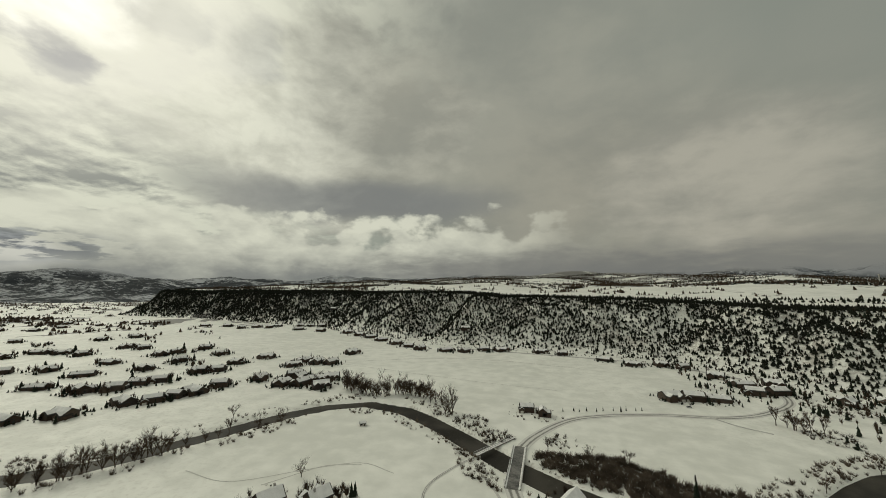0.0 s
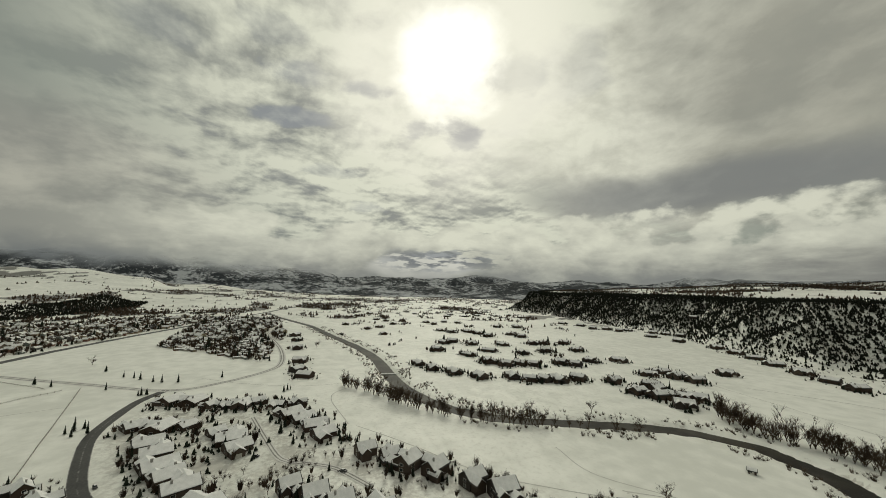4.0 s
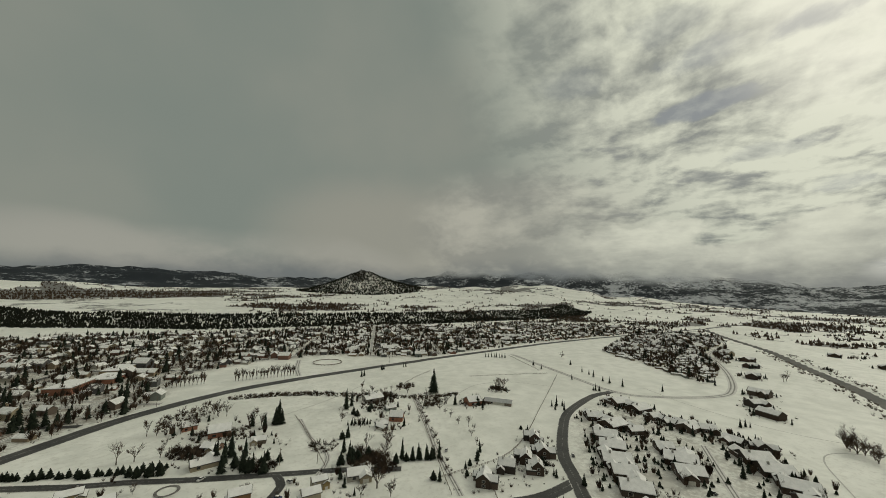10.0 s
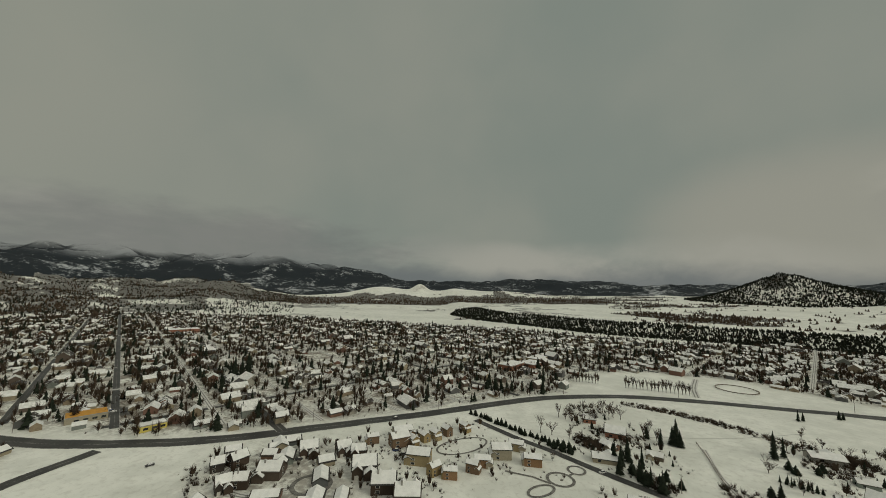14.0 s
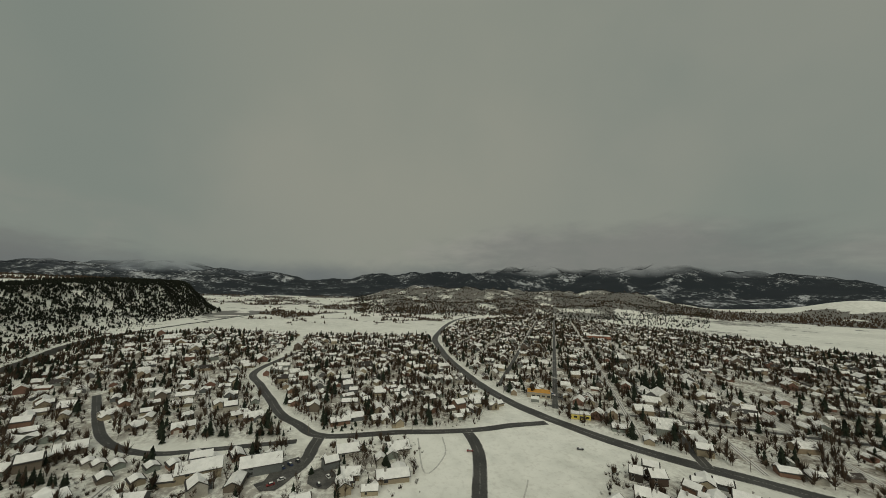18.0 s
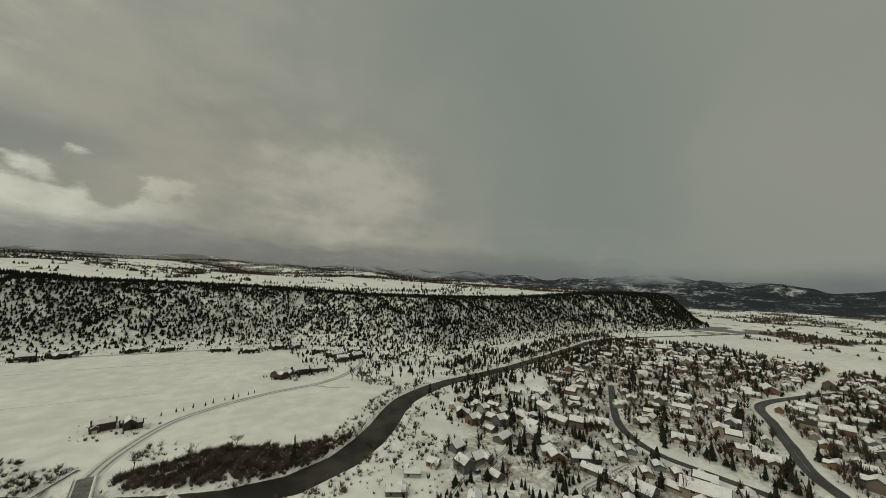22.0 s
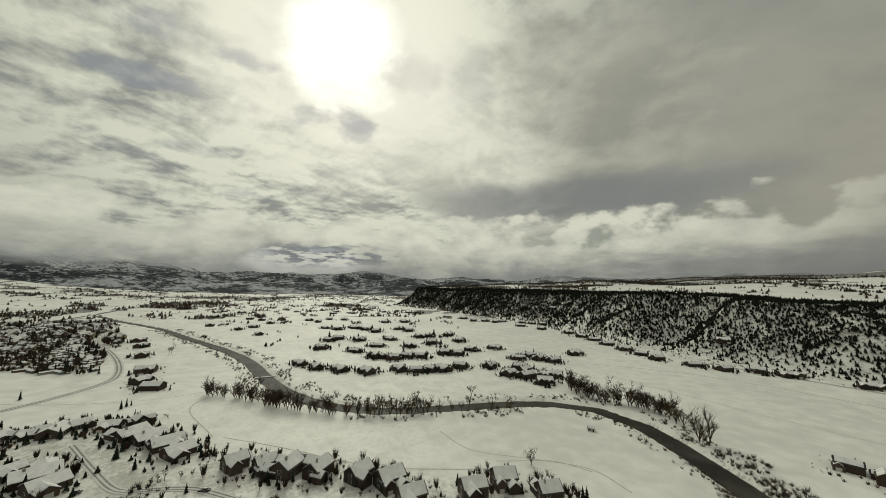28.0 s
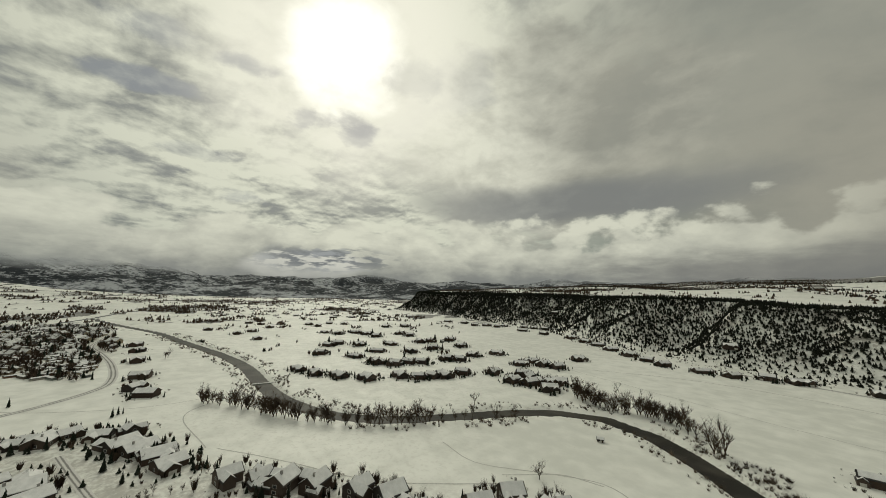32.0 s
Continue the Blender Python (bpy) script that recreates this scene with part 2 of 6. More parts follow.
def finish(k, color, rough=0.8, bump=None, height=0.1, metal=0.0, spec=0.3):
    ins = {"Base Color": (*color, 1) if isinstance(color, tuple) else color, "Roughness": rough, "Metallic": metal, "Specular IOR Level": spec}
    b = k.n("ShaderNodeBsdfPrincipled", ins)
    if bump is not None:
        k.link(k.n("ShaderNodeBump", {"Height": bump, "Distance": height, "Strength": 0.6}).outputs[0], b.inputs["Normal"])
    k.link(b.outputs[0], k.n("ShaderNodeOutputMaterial").inputs[0])
    return b


def place(k):
    return k.n("ShaderNodeNewGeometry").outputs["Position"]


def speckled(name, a, b, scale, rough=0.8, fine_scale=None, spec=0.3, bump=0.0):
    """A surface whose colour wanders between two tones at two scales."""
    m, k = material(name)
    p = place(k)
    n1, n2 = k.noise(p, scale, 5.0), k.noise(p, fine_scale or scale * 9, 4.0)
    f = k.m("ADD", k.m("MULTIPLY", n1, 0.6), k.m("MULTIPLY", n2, 0.4))
    finish(k, k.mix(k.ramp(f, 0.36, 0.64), a, b), rough, n2 if bump else None, bump, spec=spec)
    return m


def per_object(name, tones, rough=0.75, scale=1.5, amount=0.25):
    """Paint that differs from object to object, with weathering on it."""
    m, k = material(name)
    r = k.n("ShaderNodeObjectInfo").outputs["Random"]
    ramp = k.n("ShaderNodeValToRGB", {0: r})
    ramp.color_ramp.interpolation = "CONSTANT"
    e = ramp.color_ramp.elements
    while len(e) < len(tones):
        e.new(0.5)
    for i, c in enumerate(tones):
        e[i].position, e[i].color = i / len(tones), (*c, 1)
    n = k.noise(place(k), scale, 5.0)
    dark = k.n("ShaderNodeMix", data_type="RGBA", blend_type="MULTIPLY")
    k.link(k.ramp(n, 0.3, 0.7, amount, 0.0), dark.inputs[0])
    k.link(ramp.outputs[0], dark.inputs[6])
    dark.inputs[7].default_value = (0.35, 0.33, 0.30, 1)
    finish(k, dark.outputs[2], rough)
    return m


# open pastures: middle and half widths
PASTURES = [(350, -1380, 420, 330), (-1500, -1650, 650, 520), (-2400, -1200, 700, 300), (280, 1215, 720, 345), (-500, 1500, 380, 260), (1140, -170, 350, 290), (480, -2680, 420, 260), (-1400, 300, 480, 330), (-2000, 900, 420, 200), (-1900, -500, 420, 180)]


def snow_ground():
    m, k = material("snow_field")
    p = place(k)
    wide, small, tiny = k.noise(p, 0.006, 5.0), k.noise(p, 0.06, 5.0), k.noise(p, 0.9, 4.0)
    drift = k.m("ADD", k.m("MULTIPLY", wide, 0.5), k.m("MULTIPLY", small, 0.5))
    snow = k.mix(k.ramp(drift, 0.38, 0.62), (0.73, 0.735, 0.67), (0.90, 0.90, 0.83))
    fields = k.ramp(k.noise(p, 0.0016, 3.0), 0.42, 0.6)
    snow = k.mix(k.m("MULTIPLY", k.m("MULTIPLY", fields, k.ramp(k.noise(p, 0.25, 4.0, 0.7), 0.48, 0.66)), 0.3), snow, (0.46, 0.44, 0.38))
    tufts = k.m("MULTIPLY", k.ramp(tiny, 0.66, 0.74), k.ramp(small, 0.52, 0.66))
    snow = k.mix(k.m("MULTIPLY", tufts, 0.55), snow, (0.24, 0.21, 0.15))
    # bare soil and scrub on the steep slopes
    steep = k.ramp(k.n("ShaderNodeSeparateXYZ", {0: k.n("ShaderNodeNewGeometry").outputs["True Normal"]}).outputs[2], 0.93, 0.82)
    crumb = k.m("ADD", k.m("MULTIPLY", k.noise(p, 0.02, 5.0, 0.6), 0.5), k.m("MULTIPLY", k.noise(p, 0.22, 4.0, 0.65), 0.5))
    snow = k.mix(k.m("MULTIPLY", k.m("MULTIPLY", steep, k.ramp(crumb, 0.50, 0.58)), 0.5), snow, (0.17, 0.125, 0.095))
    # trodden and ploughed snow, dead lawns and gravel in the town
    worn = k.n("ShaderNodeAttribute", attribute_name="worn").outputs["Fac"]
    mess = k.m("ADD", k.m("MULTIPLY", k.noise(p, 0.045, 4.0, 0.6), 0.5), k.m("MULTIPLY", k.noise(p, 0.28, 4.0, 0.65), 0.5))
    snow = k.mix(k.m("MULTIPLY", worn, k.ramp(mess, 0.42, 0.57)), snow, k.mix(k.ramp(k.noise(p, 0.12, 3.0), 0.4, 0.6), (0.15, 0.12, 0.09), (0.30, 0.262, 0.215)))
    # far off, woods and scrub break the fields up
    cover = k.n("ShaderNodeAttribute", attribute_name="woods").outputs["Fac"]
    stand = k.m("ADD", k.m("MULTIPLY", k.noise(p, 0.028, 5.0, 0.7), 0.6), k.m("MULTIPLY", k.noise(p, 0.11, 4.0, 0.7), 0.4))
    woods = k.ramp(k.m("ADD", k.m("MULTIPLY", cover, 0.42), k.m("MULTIPLY", stand, 0.9)), 0.60, 0.72)
    col = k.mix(k.m("MULTIPLY", woods, 0.86), snow, k.mix(k.noise(p, 0.01, 3.0), (0.034, 0.036, 0.038), (0.085, 0.07, 0.055)))
    finish(k, col, 0.55, k.m("ADD", small, k.m("MULTIPLY", tiny, 0.15)), 0.5, spec=0.45)
    return m


M_SNOW = snow_ground()
M_ROOFSNOW = speckled("roof_snow", (0.76, 0.76, 0.735), (0.90, 0.895, 0.87), 0.35, 0.8, spec=0.2, bump=0.05)
M_ROAD = None


def road_surface():
    m, k = material("wet_asphalt")
    p = place(k)
    n = k.m("ADD", k.m("MULTIPLY", k.noise(p, 0.05, 5.0), 0.5), k.m("MULTIPLY", k.noise(p, 0.8, 5.0), 0.5))
    uv = k.n("ShaderNodeSeparateXYZ", {0: k.n("ShaderNodeUVMap", uv_map="lane").outputs[0]}).outputs[0]
    off = k.m("ABSOLUTE", k.m("SUBTRACT", uv, 0.5))
    side = k.m("ADD", off, k.m("MULTIPLY", k.m("SUBTRACT", n, 0.5), 0.35))
    slush = k.ramp(side, 0.43, 0.52)
    col = k.mix(k.ramp(n, 0.35, 0.65), (0.035, 0.035, 0.034), (0.075, 0.073, 0.068))
    mid_line = k.m("MULTIPLY", k.ramp(off, 0.06, 0.02), k.ramp(n, 0.46, 0.6))
    col = k.mix(k.m("MULTIPLY", mid_line, 0.35), col, (0.5, 0.49, 0.46))
    finish(k, k.mix(slush, col, (0.62, 0.61, 0.57)), 0.55, n, 0.03)
    return m


def snowy_lane():
    m, k = material("packed_snow_lane")
    p = place(k)
    n = k.m("ADD", k.m("MULTIPLY", k.noise(p, 0.07, 5.0), 0.5), k.m("MULTIPLY", k.noise(p, 1.1, 5.0), 0.5))
    uv = k.n("ShaderNodeSeparateXYZ", {0: k.n("ShaderNodeUVMap", uv_map="lane").outputs[0]}).outputs[0]
    track = k.m("ABSOLUTE", k.m("SUBTRACT", k.m("ABSOLUTE", k.m("SUBTRACT", uv, 0.5)), 0.2))
    ruts = k.ramp(k.m("ADD", track, k.m("MULTIPLY", k.m("SUBTRACT", n, 0.5), 0.3)), 0.13, 0.03)
    finish(k, k.mix(k.m("MULTIPLY", ruts, 0.85), (0.66, 0.65, 0.61), (0.16, 0.155, 0.14)), 0.7, n, 0.03)
    return m


M_ROAD, M_LANE = road_surface(), snowy_lane()


def river_water():
    m, k = material("dark_river_water")
    p = place(k)
    n = k.noise(k.n("ShaderNodeVectorMath", {0: p, 1: (1.0, 1.0, 0.2)}, operation="MULTIPLY").outputs[0], 0.5, 5.0, 0.6, 0.6)
    col = k.mix(k.ramp(k.noise(p, 0.03, 4.0), 0.4, 0.62), (0.020, 0.018, 0.014), (0.055, 0.05, 0.04))
    col = k.mix(k.m("MULTIPLY", k.ramp(n, 0.66, 0.74), 0.4), col, (0.35, 0.34, 0.31))
    finish(k, col, 0.5, n, 0.15, spec=0.12)
    return m


M_WATER = river_water()
# ---- plan of the valley ----
RIVER = [
    (-1700, -250), (-1300, -120), (-1052, -24), (-853, 26), (-682, 70), (-560, 90), (-458, 92), (-384, 98), (-332, 115), (-298, 137), (-277, 166), (-256, 209),
    (-236, 257), (-211, 296), (-177, 317), (-137, 312), (-98, 289), (-66, 266), (-44, 248), (-14, 228), (12, 214), (42, 203), (76, 204), (108, 220),
    (141, 246), (187, 288), (255, 314), (327, 321), (425, 335), (510, 351), (640, 379), (800, 410), (1000, 380), (1300, 300), (1700, 180), (2400, -40),
]
HILL_FOOT = [
    (-3300, 3300), (-2300, 1900), (-1900, 1250), (-1680, 960), (-1239, 1000), (-860, 935), (-690, 930), (-567, 835), (-420, 785), (-330, 745), (-300, 850), (-268, 735),
    (-165, 715), (-65, 707), (73, 686), (186, 647), (270, 551), (346, 475), (440, 470), (572, 490), (780, 500), (985, 470), (1230, 430), (1540, 395),
    (1740, 450), (1990, 800), (2700, 1500), (4700, 2700),
]
BENCH_FOOT = [(900, -4800), (520, -2300), (330, -1640), (100, -1280), (-49, -1185), (-228, -1028), (-499, -951), (-805, -846), (-1100, -800), (-1596, -701), (-2300, -800), (-3300, -1100)]


def spline(points, step):
    """Points of a smooth curve through the given ones, about step metres apart."""
    p = [Vector(q).to_2d() for q in points]
    p = [p[0] * 2 - p[1], *p, p[-1] * 2 - p[-2]]
    out = []
    for a, b, c, d in zip(p, p[1:], p[2:], p[3:]):
        count = max(1, int((c - b).length / step))
        for i in range(count):
            t = i / count
            out.append(((2 * b) + (c - a) * t + (2 * a - 5 * b + 4 * c - d) * t * t + (3 * b - a - 3 * c + d) * t ** 3) / 2)
    out.append(p[-2])
    return np.array([(q.x, q.y) for q in out])


def gap_to(line, x, y):
    """The distance of each place from a line of points."""
    best = np.full(x.shape, 1e9)
    for (ax, ay), (bx, by) in zip(line, line[1:]):
        ux, uy = bx - ax, by - ay
        t = np.clip(((x - ax) * ux + (y - ay) * uy) / (ux * ux + uy * uy + 1e-9), 0, 1)
        best = np.minimum(best, np.hypot(x - ax - t * ux, y - ay - t * uy))
    return best


def inside(poly, x, y):
    odd = np.zeros(x.shape, bool)
    for (ax, ay), (bx, by) in zip(poly, poly[1:] + poly[:1]):
        cross = ((ay > y) != (by > y)) & (x < (bx - ax) * (y - ay) / (by - ay + 1e-12) + ax)
        odd ^= cross
    return odd


def smooth(v, lo, hi):
    t = np.clip((v - lo) / (hi - lo), 0, 1)
    return t * t * (3 - 2 * t)


def ripple(x, y, size, seed):
    """Cheap rolling noise from a few crossed waves, about -1 to 1."""
    rng = np.random.RandomState(seed)
    out = 0
    for i in range(7):
        a, ph, s = rng.rand() * 6.283, rng.rand() * 6.283, size * (0.45 + 1.1 * rng.rand())
        out = out + np.sin((x * math.cos(a) + y * math.sin(a)) * 6.283 / s + ph + 1.3 * np.sin((x * math.sin(a) - y * math.cos(a)) * 4.1 / s))
    return out / 4.0


RIVER_LINE = spline(RIVER, 14)
MESA = HILL_FOOT + [(4700, 4800), (-3300, 4800)]
BENCH = BENCH_FOOT + [(-3300, -4800)]


def height(x, y):
    """The height of the bare ground at places given as arrays."""
    x, y = np.asarray(x, float), np.asarray(y, float)
    r = np.hypot(x, y)
    az = np.degrees(np.arctan2(-x, y))
    z = 0.25 * ripple(x, y, 90, 1) + 0.016 * np.maximum(r - 1500, 0)
    # the wooded mesa along the river
    d = np.where(inside(MESA, x, y), gap_to(HILL_FOOT, x, y), 0)
    gully = 1 + 0.15 * ripple(x, y, 120, 2) + 0.06 * ripple(x, y, 45, 3)
    rise = np.clip(d / (125 * gully), 0, 1)
    z = z + (84 + 18 * np.exp(-((az - 30) / 30) ** 2) + 22 * np.exp(-((az + 68) / 14) ** 2) + 5 * ripple(x, y, 900, 4)) * (0.35 * rise + 0.65 * smooth(rise, 0, 1)) + (0.050 + 0.012 * ripple(x, y, 1100, 9)) * np.maximum(d - 130, 0)
    # the low bench behind the town
    b = np.where(inside(BENCH, x, y), gap_to(BENCH_FOOT, x, y), 0)
    z = z + 22 * smooth(b, 0, 160) + 0.022 * np.maximum(b - 200, 0) + 3 * smooth(b, 0, 200) * ripple(x, y, 300, 5)
    # the lone cone and the low white hills
    cx, cy = 3000 * -math.sin(radians(147)), 3000 * math.cos(radians(147))
    c = np.hypot(x - cx, (y - cy))
    z = z + 172 * np.maximum(0, 1 - c / 470) ** 1.35 * (1 + 0.05 * ripple(x, y, 160, 6)) + 50 * np.exp(-(np.hypot(x - cx + 500, y - cy - 120) / 420) ** 2)
    for a, dist, tall, wide in ((195, 3060, 62, 70), (196, 3120, 52, 330), (201.5, 3080, 50, 210), (189, 3150, 50, 260), (205, 3100, 26, 300), (181, 3200, 40, 300)):
        hx, hy = -dist * math.sin(radians(a)), dist * math.cos(radians(a))
        z = z + tall * np.exp(-(np.hypot(x - hx, y - hy) / wide) ** 2)
    # rough foothills to the far edge of the town
    side = smooth(np.cos(np.radians(az + 120)), 0.89, 0.975)
    z = z + side * smooth(r, 1500, 2900) * (70 + 45 * ripple(x, y, 520, 7) + 14 * ripple(x, y, 150, 8))
    # white farmland that climbs towards the mountains
    climb = np.exp(-(((az - 116 + 180) % 360 - 180) / 17) ** 2)
    z = z + climb * 0.06 * np.maximum(r - 1900, 0) * (1 + 0.25 * ripple(x, y, 700, 10))
    # the river's bed
    g = gap_to(RIVER_LINE[::2], x, y) / (1 + 0.18 * np.exp(-((x - 130) ** 2 + (y - 225) ** 2) / 120 ** 2))
    return z - 3.6 * smooth(-g, -13.0, -6)


def off_pasture(x, y):
    ok = np.ones(np.shape(x), bool)
    for fx, fy, ax, ay in PASTURES:
        ok &= ((x - fx) / ax) ** 2 + ((y - fy) / ay) ** 2 > 1 + 0.3 * ripple(x, y, 160, 71)
    return ok


def wood_cover(x, y):
    """How thickly far woods, belts of cottonwood and hedges cover the ground, 0 to 1."""
    r = np.hypot(x, y)
    az = np.degrees(np.arctan2(-x, y))
    n = 0.75 * ripple(x, y, 620, 72) + 0.45 * ripple(x, y, 210, 73) + 0.25 * ripple(x, y, 75, 74)
    out = smooth(n, -0.05, 0.5) * off_pasture(x, y) * smooth(r, 1100, 1500)
    # hedges and ditches across the fields
    line = np.minimum(np.abs(ripple(x, y, 520, 75)) * 14, np.abs(ripple(x, y, 800, 76)) * 22)
    out = np.maximum(out, 0.75 * smooth(-line, -1.0, -0.4) * smooth(r, 900, 1200) * (ripple(x, y, 130, 79) > -0.25))
    # the cottonwood belt past the white plain
    edge = 60 * ripple(x, y, 300, 77)
    turn = (az + 160 + 180) % 360 - 180
    out = np.where((np.abs(turn) < 34) & (r > 1150) & (r < 2050 + edge), out * 0.55, out)
    out = np.maximum(out, 0.95 * smooth(r, 2050, 2120 + edge) * smooth(-r, -2860 - edge, -2760) * (np.abs(turn) < 34))
    out = np.where((np.abs(turn) < 17) & (r > 2870 + edge) & (r < 3500), out * 0.2, out)
    # dark forest where the mesa climbs into the cloud
    out = np.maximum(out, smooth(r, 2150, 2500) * (np.abs(az + 14) < 56) * np.clip(0.75 + 0.5 * ripple(x, y, 420, 90), 0, 1))
    # scrub oak foothills
    side = np.cos(np.radians(az + 120))
    return np.maximum(out, smooth(side, 0.88, 0.95) * smooth(r, 1450, 1750) * np.clip(0.72 + 0.5 * ripple(x, y, 260, 78), 0, 1) * (np.abs(turn) > 25))


T_RIVER = [(268, 8), (326, 29), (425, 62), (485, 80), (600, 62), (846, 48), (960, 250), (840, 360), (640, 330), (480, 280), (370, 262), (300, 190), (290, 120)]
T_MID = [(262, -112), (300, -170), (417, -172), (616, -200), (800, -240), (830, 30), (560, 52), (485, 66), (423, 50), (326, 20), (280, -6)]
T_OLD = [(250, -205), (417, -190), (616, -215), (831, -275), (1164, -458), (1400, -900), (810, -1080), (306, -1020), (-40, -985), (-330, -880), (-624, -900), (-824, -650), (-698, -470),
         (-545, -410), (-400, -420), (-290, -530), (-200, -545), (-110, -520), (-60, -410), (20, -352), (150, -262)]
T_NEAR = [(168, 20), (205, -62), (250, -62), (262, 20), (262, 90), (285, 150), (300, 240), (235, 262), (215, 215), (142, 180), (112, 140), (130, 70)]
T_EAST = [(62, -178), (108, -236), (172, -222), (168, -158), (122, -140), (78, -150)]
T_WEST = [(-520, -430), (-640, -405), (-850, -370), (-1150, -300), (-1330, -330), (-1240, -520), (-1000, -690), (-850, -660), (-720, -480)]
T_PARK = [(-718, -250), (-560, -68), (-838, -64), (-1246, -123), (-1261, -319)]
T_GOLF = [(-500, 150), (-620, 190), (-900, 330), (-1300, 420), (-1500, 700), (-1000, 600), (-560, 500), (-440, 400), (-400, 260)]
T_CURVE = [(-400, -140), (-300, -140), (-180, -75), (-120, 60), (-110, 180), (-200, 110), (-270, 30), (-380, -10)]
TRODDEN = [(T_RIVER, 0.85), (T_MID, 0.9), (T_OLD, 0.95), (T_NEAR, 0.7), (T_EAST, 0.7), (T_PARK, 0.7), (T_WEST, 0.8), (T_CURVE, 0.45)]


def part(name, bm, mat, parent=None, label=""):
    me = bpy.data.meshes.new(name)
    bm.to_mesh(me)
    bm.free()
    me.materials.append(mat)
    ob = new(name, me)
    ob.parent = parent
    return tagged(ob, label)


def sheet(name, verts, faces, mat, smooth_faces=True):
    me = bpy.data.meshes.new(name)
    me.from_pydata(verts, [], faces)
    me.materials.append(mat)
    if smooth_faces:
        me.shade_smooth()
    return new(name, me)


def polar(radii, turns, z_of):
    a = np.linspace(0, 2 * math.pi, turns, endpoint=False)
    R, A = np.meshgrid(radii, a, indexing="ij")
    X, Y = -R * np.sin(A), R * np.cos(A)
    Z = z_of(X.ravel(), Y.ravel())
    verts = np.stack([X.ravel(), Y.ravel(), Z], 1)
    i, j = np.meshgrid(np.arange(len(radii) - 1), np.arange(turns), indexing="ij")
    k = (j + 1) % turns
    faces = np.stack([i * turns + j, i * turns + k, (i + 1) * turns + k, (i + 1) * turns + j], -1).reshape(-1, 4)
    return verts, faces[:, ::-1]


radii = [0.5] + list(np.geomspace(30, 4300, 320))
V, F = polar(radii, 800, height)
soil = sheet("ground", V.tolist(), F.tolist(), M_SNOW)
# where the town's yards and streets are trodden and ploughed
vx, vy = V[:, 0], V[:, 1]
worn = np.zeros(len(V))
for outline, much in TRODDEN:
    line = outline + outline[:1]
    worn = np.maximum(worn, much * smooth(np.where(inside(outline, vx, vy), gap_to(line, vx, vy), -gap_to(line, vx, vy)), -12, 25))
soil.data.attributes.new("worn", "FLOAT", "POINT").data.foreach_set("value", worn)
soil.data.attributes.new("woods", "FLOAT", "POINT").data.foreach_set("value", wood_cover(vx, vy))
tagged(soil, "snow-covered valley floor with fields, benches and a mesa", "ground", kind="structure")


# ---- mountains whose tops are lost in cloud ----
def mountain_skin():
    m, k = material("snowy_mountain_forest")
    p = place(k)
    z = k.n("ShaderNodeSeparateXYZ", {0: p}).outputs[2]
    n1, n2 = k.noise(p, 0.004, 6.0, 0.6), k.noise(p, 0.02, 6.0, 0.65)
    f = k.m("ADD", k.m("MULTIPLY", n1, 0.6), k.m("MULTIPLY", n2, 0.4))
    n3 = k.noise(p, 0.045, 6.0, 0.75)
    f = k.m("ADD", k.m("MULTIPLY", f, 0.7), k.m("MULTIPLY", n3, 0.3))
    sector = k.m("DIVIDE", k.n("ShaderNodeVectorMath", {0: p, 1: towards(-138, 0)}, operation="DOT_PRODUCT").outputs["Value"], k.n("ShaderNodeVectorMath", {0: p}, operation="LENGTH").outputs["Value"])
    f = k.m("SUBTRACT", f, k.m("ADD", k.m("MULTIPLY", k.ramp(sector, 0.3, 0.85), 0.018), k.m("MULTIPLY", k.ramp(sector, -0.6, 0.2), 0.035)))
    col = k.mix(k.ramp(f, 0.475, 0.56), (0.026, 0.032, 0.038), (0.46, 0.48, 0.50))
    b = k.n("ShaderNodeBsdfPrincipled", {"Base Color": col, "Roughness": 0.9, "Specular IOR Level": 0.1})
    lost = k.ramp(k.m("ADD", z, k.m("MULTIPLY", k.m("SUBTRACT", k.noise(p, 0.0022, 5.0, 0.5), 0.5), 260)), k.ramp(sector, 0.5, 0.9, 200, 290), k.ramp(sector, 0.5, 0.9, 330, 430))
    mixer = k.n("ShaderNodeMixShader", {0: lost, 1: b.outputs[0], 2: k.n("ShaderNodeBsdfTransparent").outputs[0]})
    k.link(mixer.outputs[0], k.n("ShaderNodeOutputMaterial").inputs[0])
    return m


def range_height(x, y):
    r = np.hypot(x, y)
    az = np.degrees(np.arctan2(-x, y))
    tall = np.full(x.shape, 165.0)
    for a, width, up_by in ((66, 10, 60), (114, 22, 270), (-140, 16, 260), (-120, 8, 190), (-105, 9, 120), (15, 30, 70), (-30, 34, 130), (-72, 8, 110), (172, 10, 60)):
        d = (az - a + 180) % 360 - 180
        tall = tall + up_by * np.exp(-(d / width) ** 2)
    ridge = 1 + 0.20 * ripple(x, y, 1100, 11) + 0.08 * ripple(x, y, 380, 12) + 0.02 * ripple(x, y, 120, 13)
    return tall * smooth(r, 3000, 4600) * ridge + 20


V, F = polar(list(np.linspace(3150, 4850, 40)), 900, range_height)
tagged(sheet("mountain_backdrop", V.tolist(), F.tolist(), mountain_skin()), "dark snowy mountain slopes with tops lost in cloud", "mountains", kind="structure")

